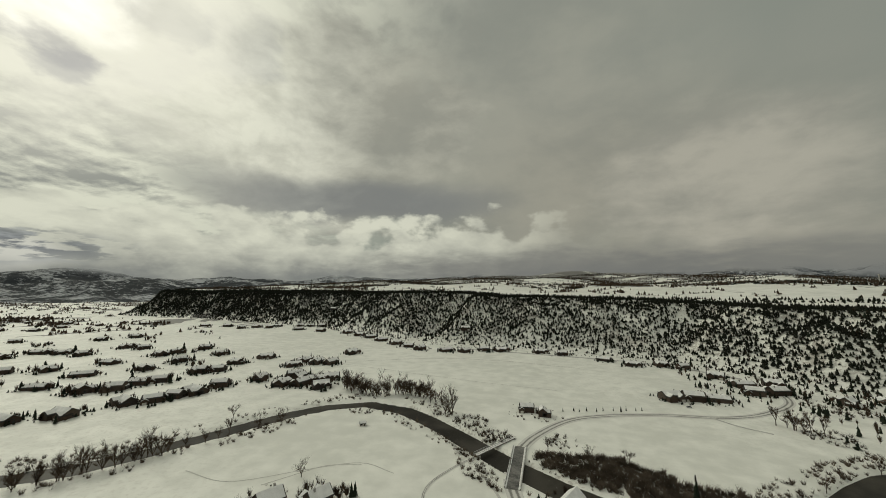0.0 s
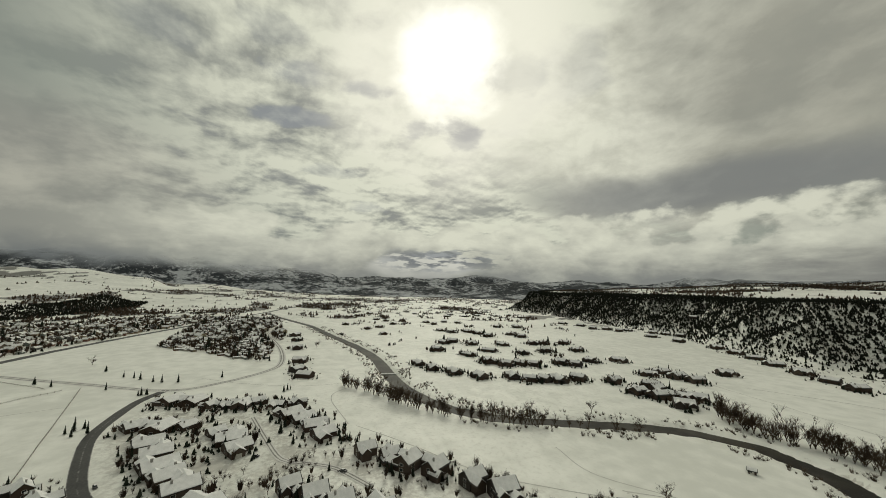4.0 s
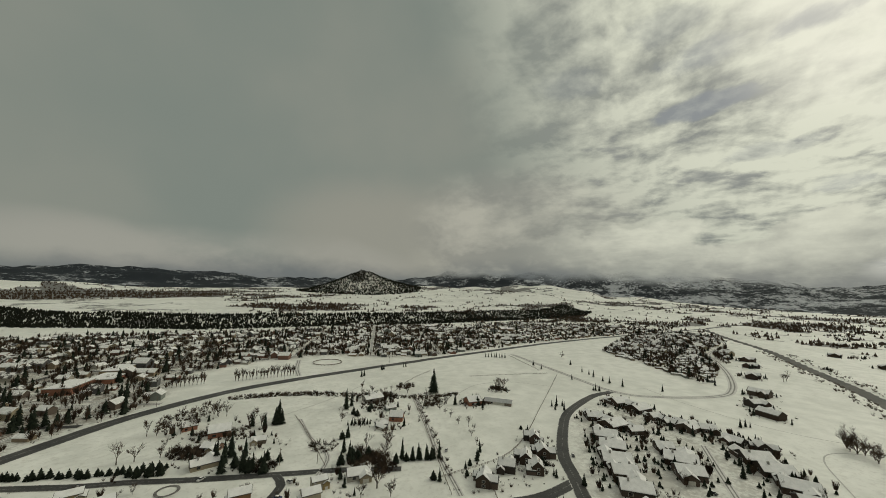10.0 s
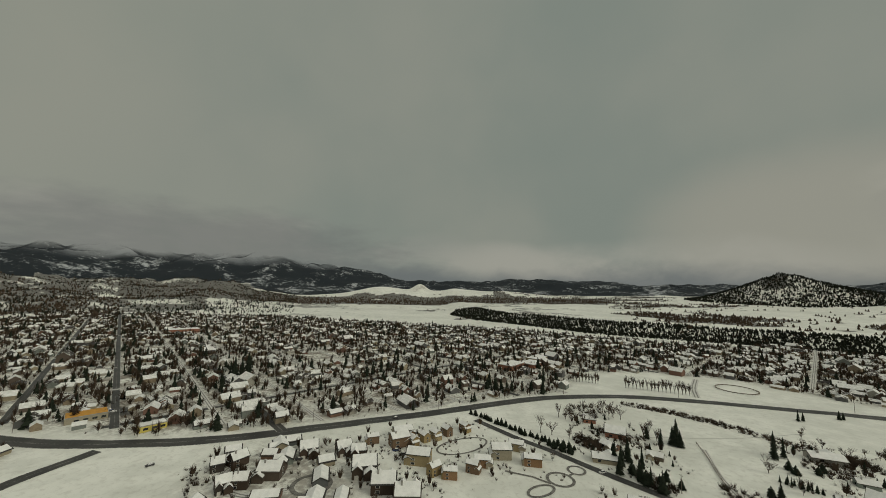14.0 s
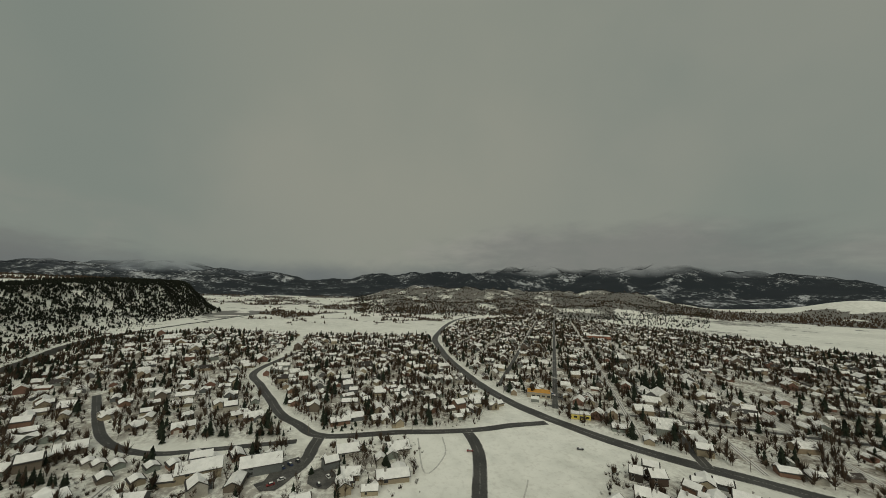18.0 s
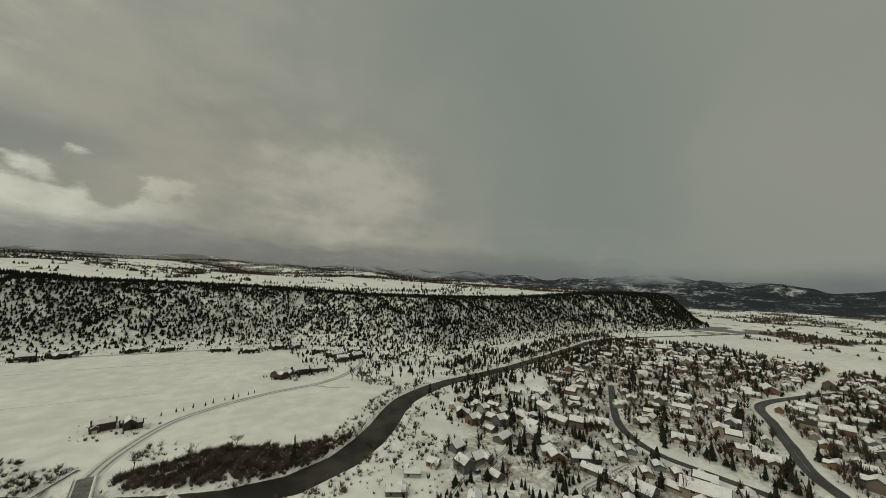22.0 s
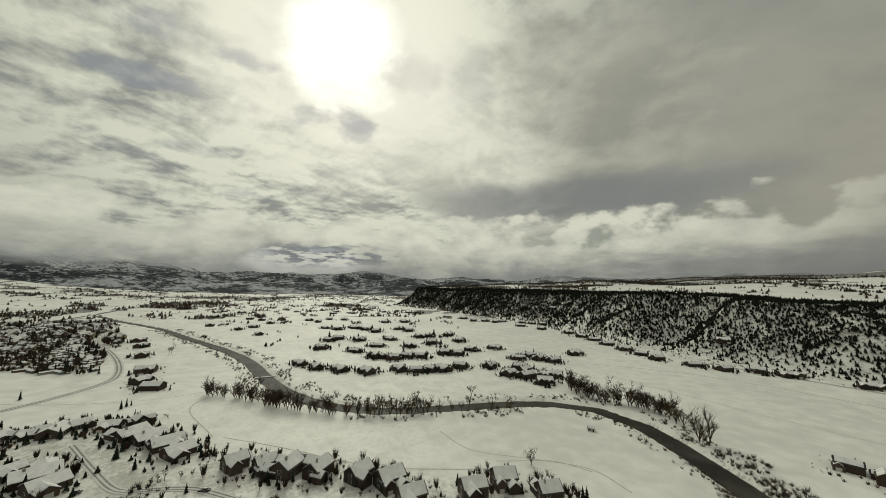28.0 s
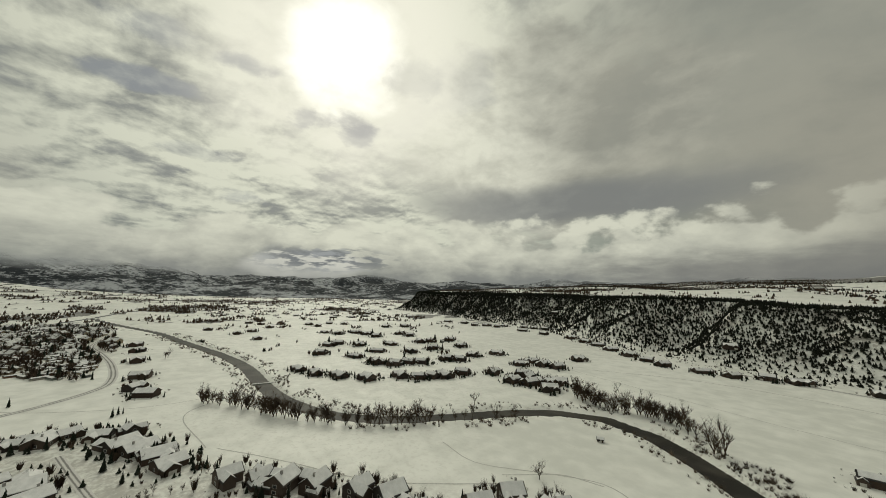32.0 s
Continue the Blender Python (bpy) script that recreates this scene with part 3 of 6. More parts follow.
# ---- river ----
def ribbon(name, line, width, mat, lift, z_fixed=None, ends=(1.0, 1.0)):
    """A strip along a line of points, lying on the ground, with a 'lane' UV across it."""
    line = np.asarray(line)
    t = np.gradient(line, axis=0)
    t /= np.linalg.norm(t, axis=1)[:, None] + 1e-9
    nrm = np.stack([-t[:, 1], t[:, 0]], 1)
    cuts = np.array([0.0, 0.17, 0.5, 0.83, 1.0])
    wid = np.asarray(width) * np.ones(len(line))
    pts = line[:, None, :] + nrm[:, None, :] * ((cuts - 0.5)[None, :, None] * wid[:, None, None])
    flat_pts = pts.reshape(-1, 2)
    z = height(flat_pts[:, 0], flat_pts[:, 1]) + lift if z_fixed is None else np.full(len(flat_pts), z_fixed)
    verts = np.column_stack([flat_pts, z]).tolist()
    n = len(cuts)
    faces, uvs = [], []
    for i in range(len(line) - 1):
        for j in range(n - 1):
            faces.append((i * n + j + 1, i * n + j, (i + 1) * n + j, (i + 1) * n + j + 1))
            uvs += [(cuts[j + 1], i), (cuts[j], i), (cuts[j], i + 1), (cuts[j + 1], i + 1)]
    ob = sheet(name, verts, faces, mat)
    layer_ = ob.data.uv_layers.new(name="lane")
    layer_.data.foreach_set("uv", np.array(uvs, float).ravel())
    return ob


tagged(ribbon("water", RIVER_LINE, 40, M_WATER, 0, z_fixed=-2.0), "dark open river water between snowy banks", "river", kind="structure")

# ---- roads ----
HIGHWAY = [(2300, -1300), (1758, -929), (1268, -499), (831, -270), (616, -207), (417, -180), (308, -182), (244, -198), (198, -217), (145, -251), (77, -299), (8, -350), (-45, -385),
           (-135, -413), (-245, -413), (-370, -406), (-520, -392), (-638, -380), (-776, -362), (-1012, -313), (-1344, -237), (-1800, -120)]
ROADS = [
    ("road", HIGHWAY, 13.5, M_ROAD),
    ("road", [(254, -184), (256, -150), (255, -114), (265, -59), (272, -6), (300, 14), (326, 29), (373, 44), (423, 60), (485, 78), (560, 60), (640, 30)], 9, M_ROAD),
    ("road", [(256, -112), (230, -109), (206, -101), (167, -83), (120, -60), (70, -10)], 9, M_ROAD),
    ("road", [(271, -3), (254, 1), (238, 4), (222, 12), (212, 28)], 9, M_ROAD),
    ("road", [(420, 200), (350, 165), (303, 138), (280, 115), (269, 92), (268, 55), (268, 12)], 7, M_ROAD),
    ("road", [(40, 118), (6, 152), (-14, 182), (-26, 210), (-29, 236), (-25, 264), (-15, 292), (7, 327), (43, 353), (90, 369), (141, 379), (180, 404), (219, 448), (229, 503), (212, 556), (130, 615), (-20, 640), (-160, 655)], 9, M_LANE),
    ("road", [(-140, -42), (-183, -66), (-217, -90), (-242, -109), (-284, -129), (-323, -143), (-366, -148), (-405, -148), (-436, -139)], 8.5, M_ROAD),
    ("road", [(-216, -89), (-190, -94), (-171, -103), (-148, -118), (-110, -130)], 8, M_ROAD),
    ("road", [(-545, -345), (-479, -224), (-436, -139), (-455, -95), (-507, -52), (-560, -44), (-649, -54), (-750, -75), (-852, -101), (-952, -100), (-1093, -98), (-1350, -150)], 9, M_LANE),
]
for name, line, wide, mat in ROADS:
    tagged(ribbon(name, spline(line, 7), wide, mat, 0.12), "wet dark two-lane road with slushy snow along its edges" if mat == M_ROAD else "packed snowy lane with bare wheel tracks", "road", kind="structure")
# ---- more materials ----
M_CONIFER = speckled("conifer_needles", (0.012, 0.018, 0.012), (0.034, 0.042, 0.028), 0.6, 0.9, spec=0.1)
M_PINYON = speckled("pinyon_needles", (0.010, 0.013, 0.009), (0.032, 0.034, 0.024), 0.12, 0.9, fine_scale=1.2, spec=0.1)
M_BARK = speckled("bark", (0.07, 0.058, 0.046), (0.17, 0.145, 0.12), 1.2, 0.9, spec=0.1)
M_TWIG = speckled("bare_twigs", (0.036, 0.025, 0.018), (0.118, 0.085, 0.060), 0.15, 0.9, fine_scale=1.5, spec=0.1)
M_BRUSH = speckled("river_brush", (0.034, 0.027, 0.020), (0.115, 0.088, 0.064), 0.1, 0.9, fine_scale=1.5, spec=0.1)
M_WILLOW = speckled("willow_stems", (0.058, 0.046, 0.035), (0.20, 0.162, 0.125), 0.12, 0.9, fine_scale=1.2, spec=0.1)
M_DARKWALL = per_object("dark_stained_siding", [(0.056, 0.038, 0.027), (0.078, 0.052, 0.038), (0.045, 0.036, 0.030), (0.10, 0.075, 0.058), (0.064, 0.045, 0.032)])
M_PAINT = per_object("painted_siding", [(0.36, 0.31, 0.22), (0.17, 0.14, 0.11), (0.44, 0.42, 0.37), (0.24, 0.27, 0.24), (0.22, 0.13, 0.09), (0.32, 0.27, 0.19), (0.15, 0.16, 0.16), (0.40, 0.34, 0.24)])
M_OCHRE = per_object("ochre_and_brick_siding", [(0.34, 0.25, 0.12), (0.29, 0.17, 0.09), (0.38, 0.30, 0.17), (0.20, 0.13, 0.08), (0.36, 0.32, 0.24)])
M_SHINGLE = per_object("dark_shingles", [(0.045, 0.042, 0.04), (0.075, 0.062, 0.052), (0.055, 0.052, 0.05)], 0.85)
M_TRIM = speckled("pale_trim", (0.50, 0.48, 0.43), (0.62, 0.60, 0.55), 0.8, 0.6)
M_CONCRETE = speckled("weathered_concrete", (0.26, 0.25, 0.23), (0.42, 0.41, 0.38), 0.5, 0.85)
M_TIMBER = speckled("grey_timber", (0.12, 0.10, 0.08), (0.24, 0.20, 0.165), 1.0, 0.85)
M_METAL = speckled("galvanised_metal", (0.32, 0.33, 0.33), (0.48, 0.48, 0.47), 1.0, 0.45)
M_SOLAR = speckled("solar_glass", (0.03, 0.045, 0.055), (0.06, 0.085, 0.10), 0.8, 0.25, spec=0.5)
M_ORANGE = speckled("orange_roofing", (0.50, 0.24, 0.04), (0.62, 0.32, 0.06), 0.5, 0.8)
M_YELLOW = speckled("yellow_paint", (0.58, 0.47, 0.10), (0.68, 0.56, 0.16), 0.5, 0.7)
M_REDBRICK = speckled("red_brick", (0.26, 0.11, 0.07), (0.36, 0.17, 0.11), 0.6, 0.85)
M_TYRE = speckled("tyre_rubber", (0.02, 0.02, 0.02), (0.035, 0.034, 0.032), 3.0, 0.8)
M_CAR = per_object("car_paint", [(0.05, 0.05, 0.055), (0.32, 0.32, 0.32), (0.55, 0.55, 0.54), (0.20, 0.03, 0.03), (0.03, 0.05, 0.12), (0.10, 0.10, 0.10)], 0.35, 2.0, 0.1)


def window_glass():
    m, k = material("window_glass")
    n = k.noise(place(k), 0.4, 3.0)
    finish(k, k.mix(k.ramp(n, 0.4, 0.6), (0.012, 0.014, 0.016), (0.04, 0.044, 0.046)), 0.12, spec=0.5)
    return m


M_GLASS = window_glass()


# ---- building blocks ----
def box(bm, x0, x1, y0, y1, z0, z1, taper=0.0):
    v = [bm.verts.new(p) for p in ((x0, y0, z0), (x1, y0, z0), (x1, y1, z0), (x0, y1, z0),
                                   (x0 + taper, y0 + taper, z1), (x1 - taper, y0 + taper, z1), (x1 - taper, y1 - taper, z1), (x0 + taper, y1 - taper, z1))]
    for f in ((3, 2, 1, 0), (4, 5, 6, 7), (0, 1, 5, 4), (1, 2, 6, 5), (2, 3, 7, 6), (3, 0, 4, 7)):
        bm.faces.new([v[i] for i in f])


def rod(bm, a, b, ra, rb, sides=5):
    a, b = Vector(a), Vector(b)
    u = (b - a).orthogonal().normalized()
    w_ = (b - a).normalized().cross(u)
    rings = []
    for c, r in ((a, ra), (b, rb)):
        rings.append([bm.verts.new(c + (u * math.cos(6.2832 * i / sides) + w_ * math.sin(6.2832 * i / sides)) * r) for i in range(sides)])
    for i in range(sides):
        j = (i + 1) % sides
        bm.faces.new((rings[0][i], rings[0][j], rings[1][j], rings[1][i]))
    bm.faces.new(rings[1])
    bm.faces.new(rings[0][::-1])


def gable_body(bm, cx, cy, length, depth, h, rise, across):
    """Walls with two gables; the ridge runs along x, or along y when across."""
    def at(u, v, z):
        return bm.verts.new((cx + (v if across else u), cy + (u if across else v), z))
    l, d = length / 2, depth / 2
    low = [at(-l, -d, -0.6), at(l, -d, -0.6), at(l, d, -0.6), at(-l, d, -0.6)]
    top = [at(-l, -d, h), at(l, -d, h), at(l, d, h), at(-l, d, h)]
    r0, r1 = at(-l, 0, h + rise), at(l, 0, h + rise)
    for f in ((low[0], low[1], top[1], top[0]), (low[2], low[3], top[3], top[2]), (low[1], low[2], top[2], r1, top[1]), (low[3], low[0], top[0], r0, top[3]),
              (top[0], top[1], r1, r0), (top[2], top[3], r0, r1)):
        bm.faces.new(f)


def gable_slabs(bm, cx, cy, length, depth, h, rise, across, lift, thick, over, lump=0.0):
    """A gable roof of some thickness as one folded slab, lying lift over the rafters."""
    def at(u, v, z):
        return bm.verts.new((cx + (v if across else u), cy + (u if across else v), z))
    l, d = length / 2 + over, depth / 2
    drop = rise * over / d
    e, t = h - drop + lift, h + rise + lift
    ends = []
    for u in (-l, l):
        ends.append([at(u, -d - over, e), at(u, -d - over + lump, e + thick), at(u, 0, t + thick), at(u, d + over - lump, e + thick), at(u, d + over, e), at(u, 0, t)])
    a, b = ends
    for i in range(6):
        j = (i + 1) % 6
        bm.faces.new((a[i], a[j], b[j], b[i]))
    for q in ends:
        bm.faces.new((q[0], q[1], q[2], q[5]))
        bm.faces.new((q[2], q[3], q[4], q[5]))


def tidy(bm):
    bmesh.ops.recalc_face_normals(bm, faces=bm.faces)
    return bm


def house(name, label, vols, wall, category="house", group="", roof=None, openings=True, porch=False, chimney=True, door=M_TRIM, snow=True, framed=False, margin=0.36):
    """A house from gabled volumes (cx, cy, length, depth, eaves, rise, across)."""
    base = tagged(new(name), label, category, group)
    wall_ob = roof_ob = None
    for v in reversed(vols):
        body, slabs, cover = bmesh.new(), bmesh.new(), bmesh.new()
        gable_body(body, *v[:7])
        gable_slabs(slabs, *v[:7], 0.02, 0.22, 0.6)
        wall_ob = part("wall", tidy(body), wall, base)
        roof_ob = part("roof", tidy(slabs), roof or M_SHINGLE, base, "dark eaves showing under the snow")
        if snow:
            gable_slabs(cover, *v[:7], 0.25, 0.3, margin, 0.12)
            part("roof_snow", tidy(cover), M_ROOFSNOW, roof_ob, "thick even snow lying on the roof")
    cx, cy, l, d, h, rise, across = vols[0][:7]
    if chimney:
        b = bmesh.new()
        px, py = cx + (0.12 * d if across else 0.24 * l), cy + (0.24 * l if across else 0.12 * d)
        box(b, px - 0.45, px + 0.45, py - 0.4, py + 0.4, h, h + rise + 1.1)
        box(b, px - 0.55, px + 0.55, py - 0.5, py + 0.5, h + rise + 1.1, h + rise + 1.25)
        part("chimney", tidy(b), M_CONCRETE, roof_ob)
    if openings:
        for cx, cy, l, d, h, rise, across in [v[:7] for v in vols[:1]]:
            hx, hy = (d / 2, l / 2) if across else (l / 2, d / 2)
            for fx, fy, nx, ny in ((-0.45, 0, 0, -1), (0.45, 0, 0, 1), (0, 0.1, 1, 0), (0, -0.1, -1, 0)):
                wx, wy = cx + fx * hx + nx * hx, cy + fy * hy + ny * hy
                if any(abs(wx - v[0]) < (v[3] if v[6] else v[2]) / 2 - 0.2 and abs(wy - v[1]) < (v[2] if v[6] else v[3]) / 2 - 0.2 for v in vols):
                    continue
                sx, sy = (0.06 if nx else 1.0), (0.06 if ny else 1.0)
                for zc in ([1.7] if h < 4.9 else [1.7, 4.4]):
                    b = bmesh.new()
                    if framed:
                        box(b, wx - sx - (0.12 if ny else 0), wx + sx + (0.12 if ny else 0), wy - sy - (0.12 if nx else 0), wy + sy + (0.12 if nx else 0), zc - 0.82, zc + 0.82)
                        win = part("window", tidy(b), M_TRIM, wall_ob)
                        b = bmesh.new()
                    box(b, wx - sx * 0.9 + 0.04 * nx, wx + sx * 0.9 + 0.04 * nx, wy - sy * 0.9 + 0.04 * ny, wy + sy * 0.9 + 0.04 * ny, zc - 0.7, zc + 0.7)
                    part("pane" if framed else "window", tidy(b), M_GLASS, win if framed else wall_ob)
        cx, cy, l, d, h, rise, across = vols[-1][:7]
        hx, hy = (d / 2, l / 2) if across else (l / 2, d / 2)
        b = bmesh.new()
        box(b, cx - hx * 0.5, cx + hx * 0.5, cy - hy - 0.08, cy - hy + 0.02, -0.3, 2.3)
        part("garage_door", tidy(b), door, wall_ob, "wide pale garage door")
    return base


def simple_house(name, label, l, d, h, rise, wall, group="", wing=0.0, category="house"):
    vols = [(0, 0, l, d, h, rise, False)]
    if wing:
        vols.append((l * 0.22, -d * 0.35, d * 0.9, l * 0.36, h * 0.95, rise * 0.85, True))
    ob = tagged(new(name), label, category, group)
    for v in vols:
        body, slabs, cover = bmesh.new(), bmesh.new(), bmesh.new()
        gable_body(body, *v)
        gable_slabs(slabs, *v, 0.02, 0.25, 0.65)
        gable_slabs(cover, *v, 0.28, 0.3, -0.1, 0.12)
        part("wall", tidy(body), wall, ob)
        roof_ob = part("roof", tidy(slabs), M_SHINGLE, ob, "dark eaves under snow")
        part("roof_snow", tidy(cover), M_ROOFSNOW, roof_ob, "snow lying on the roof")
    return ob


def ground_z(x, y):
    return float(height(np.array([x]), np.array([y]))[0])


rng = random.Random(7)
placed = []


def put_all(kinds, spots, turn, spread=12, flip=True, sink=0.0, grow=0.08, size=1.0):
    """Copies of the given kinds at the spots, turned by about turn degrees."""
    for i, (x, y) in enumerate(spots):
        a = turn + rng.uniform(-spread, spread) + (rng.choice((0, 180)) if flip else 0)
        s = size * (1 + rng.uniform(-grow, grow))
        copy_thing(kinds[rng.randrange(len(kinds))], pose(x, y, ground_z(x, y) - sink, 0, 0, a) @ Matrix.Diagonal((s, s, s, 1)))
        placed.append((x, y, 9.0))


def away(ob):
    """Takes a pattern that has been copied out of the scene."""
    for o in (*ob.children_recursive, ob):
        bpy.data.objects.remove(o)


# ---- places of the houses ----
GOLF = [
    (-408, 199), (-396, 239), (-379, 251), (-374, 269), (-370, 289), (-367, 313), (-462, 156), (-438, 176), (-498, 144), (-546, 240), (-485, 249), (-462, 266),
    (-463, 290), (-454, 306), (-454, 356), (-438, 369), (-456, 414), (-450, 466), (-599, 203), (-674, 242), (-688, 267), (-655, 294), (-574, 294), (-631, 351),
    (-539, 341), (-630, 422), (-630, 452), (-549, 396), (-623, 495), (-545, 463), (-875, 306), (-836, 324), (-837, 366), (-804, 381), (-753, 381), (-775, 453),
    (-731, 458), (-938, 505), (-917, 557),
]
GOLF_EDGE = [
    (-348, 352), (-304, 342), (-304, 369), (-279, 370), (-268, 382), (-372, 464), (-343, 455), (-322, 459), (-366, 430), (-257, 348), (-285, 350), (-320, 380),
]
GOLF_FAR = [
    (-1081, 327), (-1031, 335), (-1092, 391), (-1309, 480), (-1063, 427), (-1442, 383), (-1475, 499), (-1384, 521), (-1297, 552), (-1526, 148), (-1858, 209), (-1455, 195),
    (-1191, 185), (-1297, 106), (-1140, 210), (-1045, 215), (-1042, 77), (-934, 122), (-968, 159), (-824, 149), (-1566, 650), (-1453, 693), (-1334, 623), (-1316, 699),
    (-1334, 770), (-1239, 774), (-1654, 906), (-461, -9), (-495, -20), (-549, -19), (-660, -31), (-756, -36), (-828, -44),
]
FOOT_HOMES = [
    (-243, 621), (-191, 618), (-157, 622), (-126, 644), (-98, 654), (-191, 758), (-341, 543), (-1015, 800), (-937, 809), (-857, 786), (-837, 817), (-794, 823),
    (-802, 868), (-743, 893), (-710, 900), (-675, 909), (-699, 995), (-365, 700), (-412, 735), (-455, 760), (-510, 790), (-600, 800), (-680, 812), (-315, 665),
    (-275, 640),
]
COTTAGES = [
    (300, -30), (294, -18), (348, -79), (320, 49), (368, 114), (394, 120), (438, 131), (458, 176),
]
RIVER_HOMES = [
    (110, 425), (153, 431), (-28, 659), (9, 648), (70, 617), (107, 593), (146, 603), (171, 592), (192, 543), (205, 505), (225, 480), (240, 520),
    (200, 470), (-90, 680), (270, 458), (310, 480), (5, 206), (210, 240), (203, 224), (232, 234), (257, 245), (128, 130),
]
GROVE_HOMES = [
    (235, 175), (206, 136), (315, 224),
]
# with the ridge's direction and the length
TOWNHOMES = [
    (-390, -119, 151, 22), (-384, -100, 160, 20), (-371, -84, 151, 12), (-367, -70, 70, 10), (-364, -57, 165, 17), (-372, -46, 120, 13), (-359, -28, 72, 13),
    (-329, -121, 129, 15), (-322, -103, 162, 20), (-324, -87, 143, 13), (-305, -63, 124, 12), (-293, -99, 114, 18), (-277, -89, 112, 17), (-257, -80, 122, 22),
    (-243, -71, 124, 16), (-229, -61, 117, 17), (-289, -50, 104, 22), (-273, -43, 119, 16), (-330, -15, 125, 21), (-317, -5, 117, 18), (-299, 5, 102, 19),
    (-282, 11, 113, 16), (-204, -45, 136, 19), (-191, -32, 120, 18),
]
BANK_HOMES = [
    (-213, -7, 112, 14), (-200, 6, 104, 16), (-189, 18, 105, 16), (-244, 37, 104, 15), (-233, 51, 102, 14), (-220, 60, 128, 19), (-209, 74, 123, 17),
    (-192, 91, 108, 16), (-177, 102, 90, 18), (-157, 103, 81, 16), (-137, 105, 68, 13), (-144, 133, 71, 16), (-141, 153, 63, 16), (-119, 163, 65, 15),
    (-96, 154, 63, 13), (-176, 35, 105, 19),
]
STREET_HOMES = [
    (245, 193, 87, 19), (264, 170, 91, 19), (285, 146, 116, 21), (225, 165, 132, 22), (219, 150, 149, 13), (219, 122, 138, 21), (209, 111, 97, 12),
    (210, 83, 89, 15), (201, 69, 95, 7), (198, 58, 97, 9), (196, 47, 115, 8), (193, 37, 112, 9), (163, 94, 90, 15), (166, 76, 97, 10), (184, 22, 100, 10),
    (239, -21, 93, 16), (210, -21, 79, 13), (271, 246, 0, 9), (281, 194, 81, 21), (309, 188, 67, 15), (352, 159, 137, 13), (320, 127, 150, 12), (336, 101, 133, 9),
    (310, 94, 109, 14), (329, 61, 120, 13), (235, -53, 94, 18), (202, -44, 88, 18), (191, -30, 81, 8), (280, -114, 81, 10), (292, -49, 102, 14),
    (355, -155, 80, 19), (319, -151, 54, 18), (117, 170, 143, 10), (134, 172, 119, 7), (100, 160, 145, 10),
]
GARAGES = [
    (263, 126, 0, 9), (259, 119, 0, 9), (256, 109, 0, 9), (248, 89, 0, 9), (248, 78, 0, 9), (233, 90, 0, 9), (241, 108, 0, 9), (194, 83, 0, 9),
]
EAST_HOMES = [
    (163, -183, 44, 8), (157, -192, 68, 11), (144, -167, 49, 9), (137, -172, 20, 9), (129, -185, 14, 14), (124, -215, 33, 13), (103, -222, 42, 11),
    (92, -221, 20, 10), (80, -203, 24, 16), (62, -188, 16, 15), (46, -180, 13, 15),
]
ROWHOUSES = [
    (73, -255, 33, 15), (90, -240, 32, 9), (71, -241, 40, 15), (62, -245, 0, 9), (56, -253, 0, 9), (49, -259, 0, 9), (42, -267, 0, 9), (30, -279, 0, 9),
    (51, -221, 2, 17), (39, -210, 54, 9), (29, -209, 9, 9), (17, -219, 167, 9), (12, -228, 6, 11), (1, -242, 12, 15), (-9, -255, 172, 11), (-19, -237, 1, 12),
    (-69, -200, 163, 12), (-61, -192, 156, 11), (-55, -181, 164, 10), (-104, -185, 165, 9), (-95, -176, 165, 11),
]
FARM = [
    (-213, -291, 170, 21), (-181, -233, 158, 10), (-210, -259, 165, 10), (-84, -299, 165, 21), (-100, -266, 154, 10), (-65, -253, 175, 15), (-70, -324, 177, 13),
    (-74, -275, 131, 13), (-280, -219, 158, 19), (-126, -180, 154, 15),
]
LODGES = [
    (-28, 341, 8, 15), (-14, 336, 95, 14), (131, 428, 176, 22),
]

lodge_a = house("house", "large dark-stained lodge house with many snowy gables", [(0, 0, 19, 11, 4.6, 3.4, False), (-5, -5, 11, 8, 4.4, 2.8, True), (6, -4.5, 9, 7.5, 3.6, 2.6, True)], M_DARKWALL, group="golf course houses", margin=-0.55)
lodge_b = house("house", "dark brown timber house with a snowy hipped wing", [(0, 0, 17, 10, 5.2, 3.2, False), (4.5, 5, 10, 8, 4.2, 2.6, True), (-6, -3.5, 8, 7, 3.2, 2.2, True)], M_DARKWALL, group="golf course houses", margin=-0.55)
lodge_c = house("house", "broad dark house with low snowy roofs beside the golf course", [(0, 0, 22, 10, 3.6, 3.0, False), (-7, -5, 10, 8, 3.6, 2.6, True), (7, -5, 10, 8, 3.6, 2.6, True)], M_DARKWALL, group="golf course houses", margin=-0.55)
town_a = house("house", "townhouse with a broad white snow roof and dark walls", [(0, 0, 15, 12, 3.4, 2.9, False), (-3, -7, 9, 8, 3.2, 2.4, True)], M_DARKWALL, group="townhouses by the curved road", framed=True)
town_b = house("house", "low townhouse with dark brown siding and a snowy gable roof", [(0, 0, 14, 11, 3.6, 3.2, False), (3.5, -6, 8, 7, 3.2, 2.3, True), (-4, 5, 7, 7, 3.0, 2.2, True)], M_DARKWALL, group="townhouses by the curved road", framed=True)
bank_a = house("house", "steep-roofed house with snowy gables and dark siding", [(0, 0, 13, 9.5, 5.0, 3.6, False), (-2.5, -5, 9, 6.5, 4.6, 2.8, True), (4.5, 4, 7, 6, 3.0, 2.2, True)], M_DARKWALL, group="houses above the river meadow", framed=True, margin=0.1)
